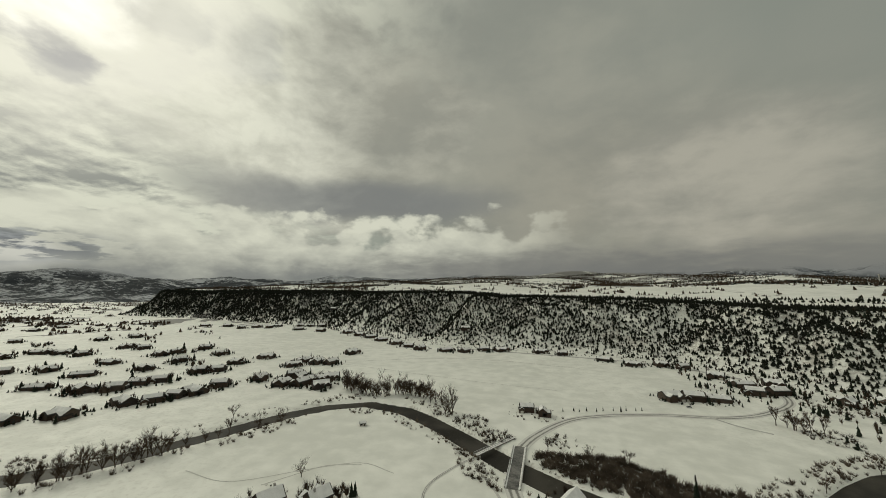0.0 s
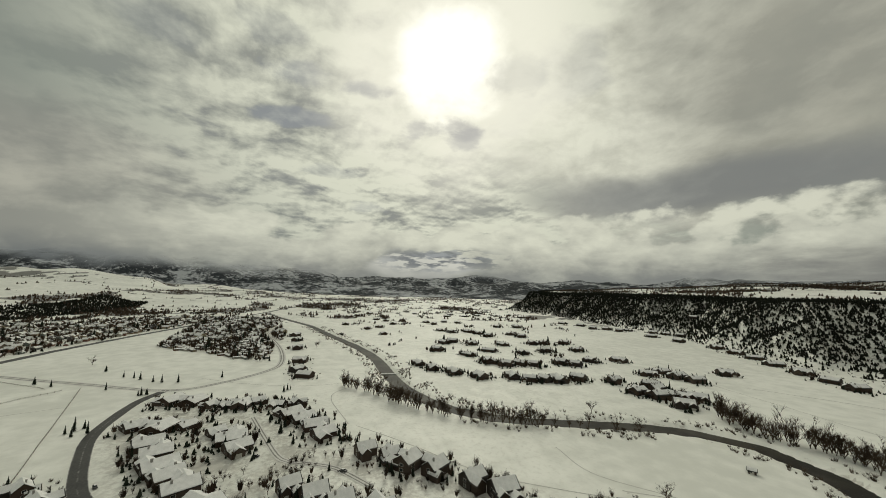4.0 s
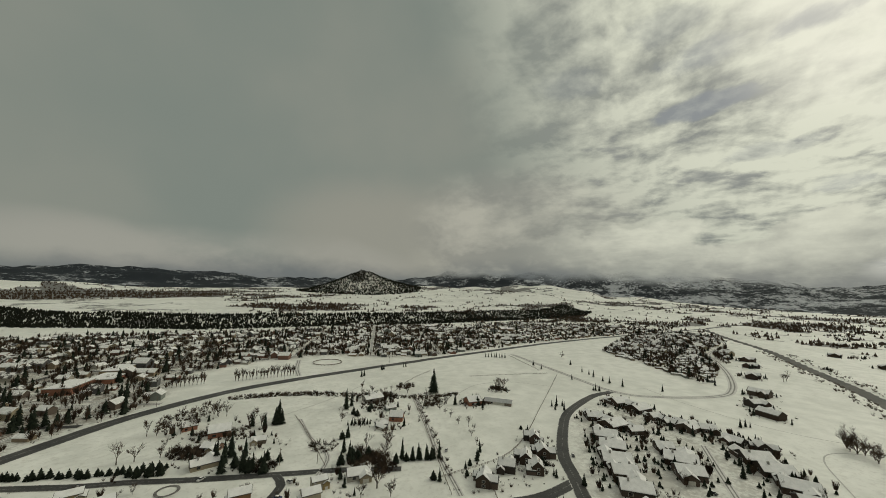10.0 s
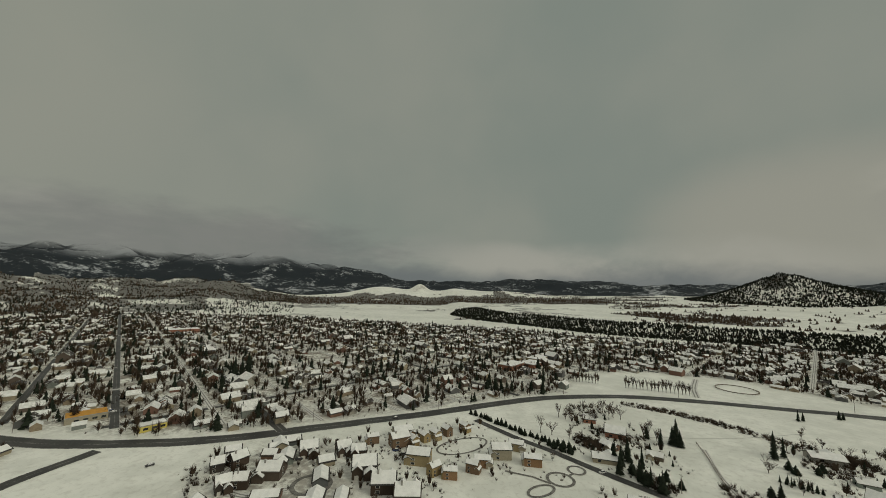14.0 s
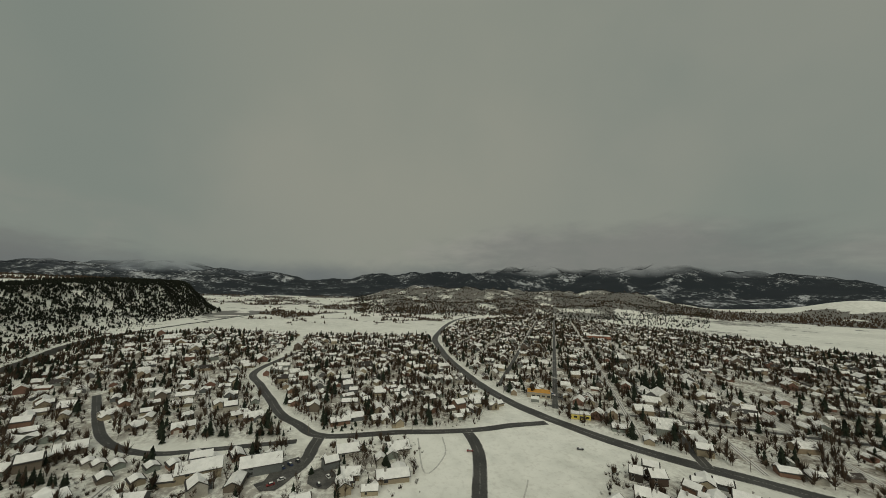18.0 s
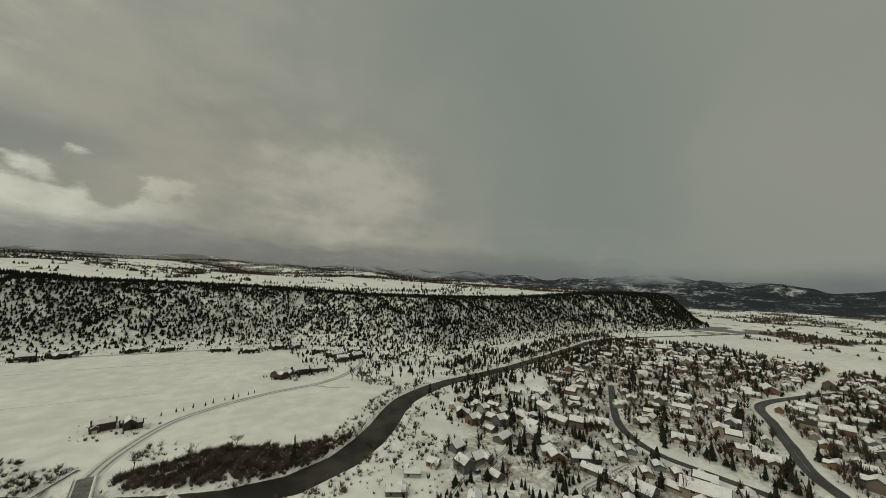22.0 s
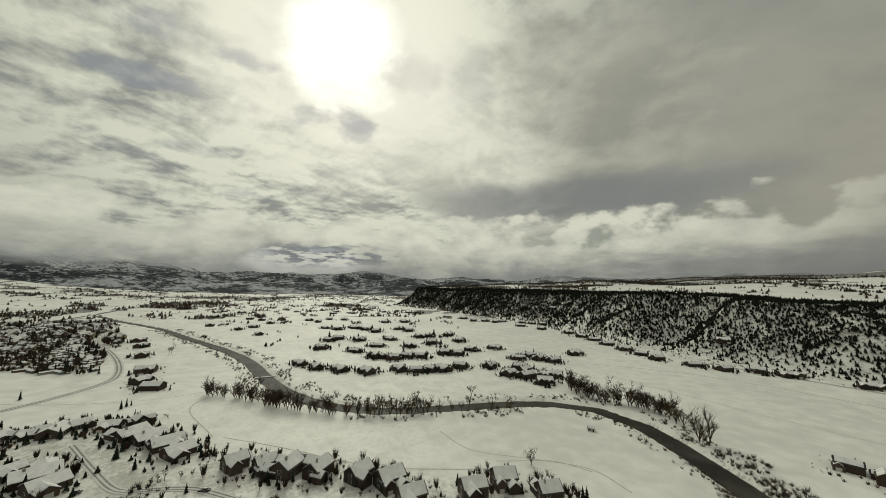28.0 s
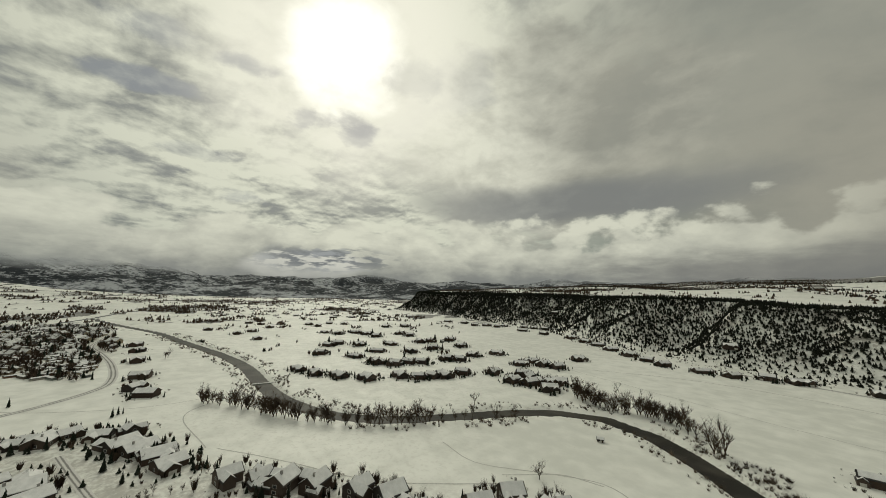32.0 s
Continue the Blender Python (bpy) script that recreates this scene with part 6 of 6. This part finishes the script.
# groves and hedges out in the valley
x, y, r = sow(60000, -2600, -420, -820, 1300, 64)
V_WEST = [(-560, 110), (-760, 40), (-1000, 60), (-1500, 20), (-2400, -60), (-2600, 1300), (-1600, 900), (-900, 720), (-520, 480), (-430, 300)]
V_SOUTH = [(-420, -425), (-900, -350), (-1300, -260), (-1700, -260), (-1600, -690), (-900, -820), (-600, -800), (-520, -600)]
keep = (inside(V_WEST, x, y) | inside(V_SOUTH, x, y)) & (ripple(x, y, 150, 65) + 0.35 * ripple(x, y, 45, 66) > np.where(inside(V_SOUTH, x, y), 0.30, np.where(x > -1300, 0.95, 0.6))) & (gap_to(RIVER_LINE[::2], x, y) > 18)
for _, line, wide, _m in ROADS:
    keep &= gap_to(spline(line, 20), x, y) > wide / 2 + 5
x, y = x[keep], y[keep]
half = len(x) // 2
scatter("valley_groves", [crown_on_stem(170 + i, 9, 3.2, 30) for i in range(3)], rows_of(x[:half], y[:half], r.uniform(0.5, 1.2, half), r), M_TWIG, "leafless groves between far snowy fields", "trees", 17)
scatter("valley_firs", PINES, rows_of(x[half:], y[half:], r.uniform(0.6, 1.3, len(x) - half), r), M_PINYON, "dark evergreens between far snowy fields", "trees", 18)
# weedy strips beside the highway and fences
x, y, r = sow(60000, -420, 120, -460, -130, 35)
strip = gap_to([(-118, -384), (-149, -370), (-174, -353), (-197, -329), (-220, -306), (-235, -285)], x, y) < 6.5
strip |= gap_to([(-235, -285), (-262, -262), (-290, -250)], x, y) < 4
fine_ = gap_to([(-155, -128), (-216, -217), (-254, -275)], x, y) < 2.2
strip = (strip & (r.rand(len(x)) < 0.95)) | (fine_ & (r.rand(len(x)) < 0.35))
x, y = x[strip], y[strip]
scatter("roadside_weeds", BUSHES, rows_of(x, y, r.uniform(0.4, 1.25, len(x)), r), M_BRUSH, "tall dry weeds standing out of the snow", "brush", 8)

# ---- trees between the town's houses ----
town = []
for poly, share, seed in ((T_NEAR, 480, 40), (T_GOLF, 3000, 46), (T_RIVER, 2500, 41), (T_MID, 2300, 42), (T_OLD, 25000, 43), (T_PARK, 3600, 44), (T_WEST, 1900, 47)):
    px, py = [p[0] for p in poly], [p[1] for p in poly]
    x, y, r = sow(share * 2, min(px), max(px), min(py), max(py), seed)
    ok = inside(poly, x, y) & (r.rand(len(x)) < 0.74 + 0.42 * ripple(x, y, 85, 85)) & (ripple(x, y, 190, 84) < 1.05)
    for _, line, wide, _m in ROADS:
        ok &= gap_to(spline(line, 20), x, y) > wide / 2 + 3
    for q in STREETS:
        ok &= gap_to(q[[0, -1]], x, y) > 4
    town.append(np.stack([x[ok], y[ok], r.rand(ok.sum())], 1))
town = np.concatenate(town)
near_golf = np.array(GOLF + GOLF_EDGE)
homes = np.array([p[:2] for p in placed])
ok = np.array([np.min(np.hypot(homes[:, 0] - q[0], homes[:, 1] - q[1])) > 4.6 for q in town])
town = town[ok]
gg = np.min(np.hypot(town[:, None, 0] - near_golf[None, :, 0], town[:, None, 1] - near_golf[None, :, 1]), axis=1)
town = town[~inside(T_GOLF, town[:, 0], town[:, 1]) | (gg < 19)]
town = town[np.argsort(np.hypot(town[:, 0], town[:, 1]))]
for q in town[:120]:
    plant(BARE if q[2] < 0.62 else SPRUCE + [ROUND], [(q[0], q[1])], 0.5, 1.0)
far = town[120:]
r = np.random.RandomState(45)
b = far[far[:, 2] < 0.84]
scatter("town_bare_trees", [dome(90 + i, 9.0, wd, 34) for i, wd in enumerate((3.2, 4.2, 3.6, 4.8))], rows_of(b[:, 0], b[:, 1], r.uniform(0.45, 1.35, len(b)), r), M_TWIG, "leafless brown trees between the town houses", "trees", 9)
yards_ = np.array([p[:2] for p in placed if p[2] >= 8.0])


def off_roofs(spots, least):
    spots = np.array(spots)
    return spots[[np.min(np.hypot(yards_[:, 0] - q[0], yards_[:, 1] - q[1])) > least for q in spots]]


g = off_roofs(GARDEN, 9.0)
scatter("garden_trees", [crown_on_stem(190 + i, 8, 2.9, 60) for i in range(4)], rows_of(g[:, 0], g[:, 1], r.uniform(0.4, 1.0, len(g)), r), M_TWIG, "slim leafless trees round the houses", "trees", 19)
g = off_roofs(GARDEN_FIRS, 9.0)
scatter("garden_firs", [clump(150 + i, 8, 2.0, 30) for i in range(3)], rows_of(g[:, 0], g[:, 1], r.uniform(0.4, 0.95, len(g)), r), M_CONIFER, "dark small firs round the houses", "trees", 20)
b = far[far[:, 2] >= 0.84]
scatter("town_conifers", [clump(95 + i, 10, wd, 22) for i, wd in enumerate((2.4, 3.0, 3.6))], rows_of(b[:, 0], b[:, 1], 0.35 + 1.15 * r.rand(len(b)) ** 1.8, r), M_CONIFER, "dark conifers between the town houses", "trees", 10)


def far_house_templates():
    body, top = [], []
    for l, d, h, ri in ((13, 9, 3.2, 2.6), (16, 9, 3.2, 2.2), (11, 9, 5, 3)):
        for store, fill in ((body, gable_body), (top, None)):
            bm = bmesh.new()
            if fill:
                gable_body(bm, 0, 0, l, d, h, ri, False)
            else:
                gable_slabs(bm, 0, 0, l, d, h, ri, False, 0.05, 0.45, 0.5)
            bmesh.ops.triangulate(bm, faces=bm.faces)
            bm.verts.index_update()
            store.append((np.array([v.co[:] for v in bm.verts]), np.array([[v.index for v in f.verts] for f in bm.faces])))
            bm.free()
    return body, top


def island_paint():
    m, k = material("far_painted_siding")
    ramp_ = k.n("ShaderNodeValToRGB", {0: k.n("ShaderNodeNewGeometry").outputs["Random Per Island"]})
    tones = ((0.34, 0.29, 0.2), (0.13, 0.10, 0.08), (0.40, 0.38, 0.33), (0.2, 0.22, 0.2), (0.2, 0.11, 0.08), (0.12, 0.12, 0.12), (0.28, 0.22, 0.15))
    e = ramp_.color_ramp.elements
    ramp_.color_ramp.interpolation = "CONSTANT"
    while len(e) < len(tones):
        e.new(0.5)
    for i, c in enumerate(tones):
        e[i].position, e[i].color = i / len(tones), (*c, 1)
    finish(k, k.mix(k.ramp(k.noise(place(k), 0.6, 5.0), 0.45, 0.75, 0.0, 0.4), ramp_.outputs[0], (0.1, 0.09, 0.08)), 0.8)
    return m


def island_roof():
    m, k = material("patchy_roof_snow")
    p = place(k)
    own = k.n("ShaderNodeNewGeometry").outputs["Random Per Island"]
    cover = k.m("ADD", k.m("ADD", k.m("MULTIPLY", k.noise(p, 0.22, 4.0, 0.6), 0.75), k.m("MULTIPLY", k.noise(p, 1.3, 3.0), 0.25)), k.m("MULTIPLY", k.m("SUBTRACT", own, 0.5), 0.5))
    bare = k.mix(own, (0.05, 0.045, 0.042), (0.15, 0.12, 0.10))
    snow = k.mix(k.ramp(k.noise(p, 0.5, 3.0), 0.4, 0.65), (0.72, 0.72, 0.69), (0.86, 0.855, 0.83))
    finish(k, k.mix(k.ramp(cover, 0.30, 0.39), bare, snow), 0.8, spec=0.2)
    return m


M_FARROOF = island_roof()
M_FARWALL = island_paint()
body, top = far_house_templates()
if rest:
    q = np.array(rest)
    rows = np.stack([q[:, 0], q[:, 1], height(q[:, 0], q[:, 1]), 0.62 + 0.42 * np.abs(np.sin(q[:, 0] * 1.7 + q[:, 1])) ** 2 + 0.5 * (np.sin(q[:, 0] * 3.1 - q[:, 1] * 2.3) > 0.985), np.radians(q[:, 2])], 1)
    scatter("far_houses", body, rows, M_FARWALL, "small far houses of the old town", "houses", 11)
    scatter("far_roofs", top, rows, M_FARROOF, "snowy roofs of the far town", "roofs", 11)
# low growth all over the quarters
r = np.random.RandomState(50)
more = np.repeat(town[:, :2], 2, axis=0) + r.uniform(-9, 9, (len(town) * 2, 2))
ok = inside(T_OLD, more[:, 0], more[:, 1]) | inside(T_MID, more[:, 0], more[:, 1]) | inside(T_RIVER, more[:, 0], more[:, 1]) | inside(T_NEAR, more[:, 0], more[:, 1])
for _, line, wide, _m in ROADS:
    ok &= gap_to(spline(line, 20), more[:, 0], more[:, 1]) > wide / 2 + 2
more = more[ok][::2][:9000]
scatter("town_shrubs", [twigs(84 + i, 2.6, 1.9, 16) for i in range(3)], rows_of(more[:, 0], more[:, 1], r.uniform(0.4, 0.95, len(more)), r), M_BRUSH, "brown hedges and shrubs of the town gardens", "shrubs", 14)
# shrubs and small evergreens in the gardens
yard = np.array([p[:2] for p in placed if p[2] == 9.0])
r = np.random.RandomState(51)
x = (yard[:, None, 0] + r.uniform(-18, 18, (len(yard), 24))).ravel()
y = (yard[:, None, 1] + r.uniform(-18, 18, (len(yard), 24))).ravel()
ok = gap_to(RIVER_LINE[::2], x, y) > 16
for _, line, wide, _m in ROADS:
    ok &= gap_to(spline(line, 20), x, y) > wide / 2 + 1
for hx, hy in yard:
    ok &= (x - hx) ** 2 + (y - hy) ** 2 > 9.2 ** 2
x, y = x[ok], y[ok]
half = len(x) // 2
scatter("garden_evergreens", PINES, rows_of(x[:half], y[:half], r.uniform(0.3, 0.8, half), r), M_CONIFER, "small dark evergreens in snowy gardens", "shrubs", 12)
scatter("garden_shrubs", BUSHES, rows_of(x[half:], y[half:], r.uniform(0.4, 1.0, len(x) - half), r), M_BRUSH, "bare brown shrubs in snowy gardens", "shrubs", 13)
for kind in BARE + RIVERSIDE + SPRUCE + [POPLAR, ROUND]:
    away(kind)

# ---- lanes, paths and yards ----
MINOR = [
    ([(24, -302), (-9, -275), (-35, -257), (-59, -238), (-92, -215), (-117, -198), (-150, -170)], 6, M_ROAD),
    ([(-92, -213), (-90, -201), (-75, -187), (-62, -172)], 5, M_ROAD),
    ([(234, 102), (210, 103), (187, 104), (176, 92)], 6, M_LANE),
    ([(240, 204), (215, 181), (186, 160), (151, 153), (125, 144), (110, 130)], 4, M_LANE),
    ([(126, 376), (140, 358), (158, 348)], 3, M_LANE),
    ([(-334, -44), (-284, -27), (-252, -14), (-242, 2), (-231, 18), (-206, 35)], 5, M_LANE),
    ([(163, -242), (234, -292), (373, -393), (700, -632), (1061, -891)], 8, M_ROAD),
    ([(150, -354), (191, -384), (372, -517), (640, -715)], 7, M_LANE),
    ([(290, -223), (240, -294), (185, -370), (120, -460), (40, -570)], 7, M_LANE),
    ([(299, 70), (360, 92), (427, 111), (520, 140)], 6, M_LANE),
    ([(160, -197), (152, -172), (128, -165), (112, -176)], 5, M_LANE),
    ([(-105, -193), (-125, -215), (-130, -250), (-140, -290)], 3.5, M_LANE),
    ([(-155, -126), (-185, -175), (-216, -219), (-250, -270)], 4, M_LANE),
    ([(-64, -408), (-20, -440), (60, -475), (140, -500)], 8, M_LANE),
    ([(-200, -430), (-215, -470), (-240, -520)], 7, M_LANE),
    ([(-54, 239), (-64, 222), (-72, 196), (-66, 172)], 2, M_LANE),
]
for line, wide, mat in MINOR:
    tagged(ribbon("road", spline(line, 5), wide, mat, 0.16), "narrow wet lane between snow edges" if mat == M_ROAD else "snowy lane with worn wheel tracks", "lane", kind="structure")


def ring(cx, cy, r0, squash=1.0, turn=0.0, n=28):
    c, s = math.cos(turn), math.sin(turn)
    pts = [(r0 * math.cos(6.2832 * i / n), r0 * squash * math.sin(6.2832 * i / n)) for i in range(n + 1)]
    return np.array([(cx + u * c - v * s, cy + u * s + v * c) for u, v in pts])


M_PATH = speckled("cleared_path", (0.10, 0.095, 0.085), (0.24, 0.23, 0.21), 0.4, 0.8)
for line, wide in ((ring(-34, -223, 7.5), 1.8), (ring(-45, -236, 5.0), 1.5), (ring(-22, -208, 9, 0.5, 0.75), 1.6), (ring(102, -183, 10), 2.6), (ring(28, -252, 20, 0.5, 0.75), 1.4),
                   (np.array([(-28, -217), (-18, -222), (-2, -225)]), 1.6), (np.array([(-40, -229), (-43, -232)]), 1.6)):
    tagged(ribbon("path", line, wide, M_PATH, 0.2), "swept footpath in a snowy lawn", "path", kind="structure")


M_TRACK = speckled("trodden_snow_track", (0.44, 0.43, 0.39), (0.66, 0.655, 0.61), 0.6, 0.8, spec=0.15)
for line, wide in (([(-162, 169), (-149, 188), (-139, 200), (-120, 207)], 0.9), ([(-218, 167), (-183, 166), (-153, 188), (-122, 209), (-96, 204)], 0.8), ([(-295, 36), (-253, 67), (-214, 92), (-187, 117), (-150, 170)], 0.9),
                   ([(-51, 226), (-39, 211), (-31, 198), (-23, 183), (0, 150)], 1.6), ([(-289, 494), (-187, 551), (-75, 563), (30, 545)], 1.6), ([(-420, 60), (-380, 20), (-300, 30)], 0.9),
                   ([(-100, -300), (-180, -320), (-240, -345)], 0.9), ([(-290, -250), (-340, -260), (-380, -240), (-400, -200)], 0.9), ([(180, -120), (150, -100), (120, -110), (100, -90)], 0.9),
                   ([(-480, -120), (-440, -60), (-420, 10), (-440, 90)], 0.9), ([(252, -72), (203, -64), (222, -83), (249, -90)], 1.0), ([(0, 420), (-100, 430), (-220, 450), (-330, 470)], 0.9)):
    tagged(ribbon("path", spline(line, 5), wide, M_TRACK, 0.07), "faint trodden track across untouched snow", "track", kind="structure")


def yard(name, outline, mat, lift, label):
    pts = spline(outline + outline[:1], 6)
    c = pts.mean(axis=0)
    allp = np.vstack([pts, c])
    z = height(allp[:, 0], allp[:, 1]) + lift
    n = len(pts)
    ob = sheet(name, np.column_stack([allp, z]).tolist(), [(i, (i + 1) % n, n) for i in range(n)], mat)
    return tagged(ob, label, "yard", kind="structure")


M_LOT = speckled("wet_car_park", (0.05, 0.05, 0.047), (0.13, 0.125, 0.115), 0.15, 0.6, fine_scale=1.2)
yard("car_park", [(243, 9), (236, 20), (222, 24), (208, 26), (206, 18), (218, 10), (232, 4)], M_LOT, 0.3, "wet dark car park cleared of snow")
yard("car_park", [(226, -8), (222, 0), (208, 2), (200, -8), (212, -14)], M_LOT, 0.3, "wet dark yard between the duplexes")
yard("car_park", [(188, 84), (190, 66), (182, 62), (180, 82)], M_LOT, 0.3, "dark slushy parking strip")
yard("car_park", [(300, -238), (318, -250), (336, -240), (330, -232), (312, -226)], M_LOT, 0.3, "dark store forecourt with slush")


# ---- fences, poles, cars ----
def fence(points, tall=1.3, step=5.0, label="dark wooden rail fence across a snowy paddock"):
    base = tagged(new("fence"), label, "fence")
    line = spline(points, step)
    zs = height(line[:, 0], line[:, 1])
    post = bmesh.new()
    rod(post, (0, 0, -0.3), (0, 0, tall), 0.14, 0.12, 4)
    shared = None
    for (x, y), z in zip(line, zs):
        if shared is None:
            ob = part("post", post, M_TIMBER, base)
            shared = ob.data
        else:
            ob = new("post", shared)
            ob.parent = base
        ob.matrix_basis = pose(x, y, z)
    for zz in (0.55, 1.1):
        shared = None
        for (a, b, za, zb) in zip(line, line[1:], zs, zs[1:]):
            if shared is None:
                bm = bmesh.new()
                rod(bm, (0, 0, 0), (1, 0, 0), 0.09, 0.09, 4)
                ob = part("rail", bm, M_TIMBER, base)
                shared = ob.data
            else:
                ob = new("rail", shared)
                ob.parent = base
            d = Vector((b[0] - a[0], b[1] - a[1], zb - za))
            tilt_ = math.degrees(math.asin(d.z / d.length))
            ob.matrix_basis = pose(a[0], a[1], za + zz * tall / 1.3, 0, -tilt_, math.degrees(math.atan2(d.y, d.x))) @ Matrix.Diagonal((d.length, 1, 1, 1))


fence([(-152, -130), (-213, -219), (-251, -277)])
fence([(-160, -146), (-224, -137), (-330, -172), (-460, -219)])
fence([(-529, -340), (-480, -268), (-466, -250)])
fence([(-361, -289), (-410, -262), (-457, -232)])
fence([(-246, -300), (-300, -330), (-345, -345)])
fence([(-118, -205), (-132, -260), (-140, -300)])
fence([(-176, -140), (-172, -118), (-160, -104)], 1.6, 4, "tall dark board fence round a yard")
fence([(-250, 42), (-232, 66), (-214, 92)], 1.2, 5, "low dark fence along the meadow's edge")


def pole(x, y, tall):
    base = tagged(new("utility_pole"), "wooden utility pole with one crossarm", "pole", "utility poles")
    bm = bmesh.new()
    rod(bm, (0, 0, -0.5), (0, 0, tall), 0.2, 0.13, 6)
    part("mast", bm, M_TIMBER, base)
    bm = bmesh.new()
    box(bm, -1.2, 1.2, -0.08, 0.08, tall - 0.9, tall - 0.7)
    part("crossarm", tidy(bm), M_TIMBER, base)
    base.matrix_world = pose(x, y, ground_z(x, y), 0, 0, rng.uniform(0, 180))


for x, y in ((-98, -224), (-116, -211), (-100, -150), (-182, -60), (150, -262), (60, -322), (-60, -402), (-180, -424), (-330, -418), (250, -215), (340, -190), (460, -196), (262, -70), (280, 5), (-30, 235)):
    pole(x, y, rng.uniform(9, 11))


def car(label):
    base = tagged(new("car"), label, "car", "parked cars")
    bm = bmesh.new()
    box(bm, -2.2, 2.2, -0.9, 0.9, 0.35, 0.95, 0.08)
    part("body", tidy(bm), M_CAR, base)
    bm = bmesh.new()
    box(bm, -1.5, 1.1, -0.82, 0.82, 0.952, 1.5, 0.28)
    cabin = part("cabin", tidy(bm), M_GLASS, base)
    bm = bmesh.new()
    box(bm, -1.15, 0.75, -0.55, 0.55, 1.505, 1.62, 0.06)
    part("roof_snow", tidy(bm), M_ROOFSNOW, cabin)
    for u in (-1.4, 1.4):
        for v in (-0.85, 0.85):
            bm = bmesh.new()
            rod(bm, (u, v - 0.1, 0.33), (u, v + 0.1, 0.33), 0.33, 0.33, 10)
            part("wheel", bm, M_TYRE, base)
    return base


pattern = car("parked car with a little snow on its roof")
for x, y, a in ((233, 13, 30), (236, 9, 30), (230, 17, 30), (216, 16, 110), (212, 21, 110), (212, -9, 20), (205, -4, 20), (185, 80, 5), (185, 76, 5), (185, 71, 5), (184, 66, 5), (204, -177, 60), (223, -230, 150),
                (90, -288, 45), (310, -240, 60), (318, -238, 60), (325, -240, 60), (-95, -201, 100), (-84, -190, 130), (-60, -236, 30), (70, -232, 20), (64, -228, 20), (-188, -168, 40), (-170, -96, 20), (222, -101, 70),
                (-246, -104, 30), (-260, -30, 70), (-226, 22, 60), (-200, -38, 70), (180, 100, 90), (150, 150, 10), (118, 400, 10), (125, -206, 40), (88, -222, 100)):
    copy_thing(pattern, pose(x, y, ground_z(x, y) + 0.18, 0, 0, a))
away(pattern)

mast = tagged(new("tower"), "thin white tower far off on the mesa", "tower")
bm = bmesh.new()
rod(bm, (0, 0, -5), (0, 0, 34), 3.0, 1.6, 8)
part("shaft", bm, M_TRIM, mast)
bm = bmesh.new()
rod(bm, (0, 0, 30), (0, 0, 36), 3.4, 3.0, 8)
part("head", bm, M_TRIM, mast)
mast.matrix_world = pose(1387, 2080, ground_z(1387, 2080))

arena = tagged(new("riding_arena"), "round fenced arena with snow inside", "arena")
bm = bmesh.new()
line = ring(-264, -479, 20)
for a, b in zip(line, line[1:]):
    rod(bm, (a[0], a[1], 1.0), (b[0], b[1], 1.0), 0.5, 0.5, 4)
part("rail", bm, M_TIMBER, arena)
for a in line[:-1]:
    bm = bmesh.new()
    rod(bm, (a[0], a[1], -0.5), (a[0], a[1], 1.4), 0.25, 0.25, 4)
    part("post", bm, M_TIMBER, arena)
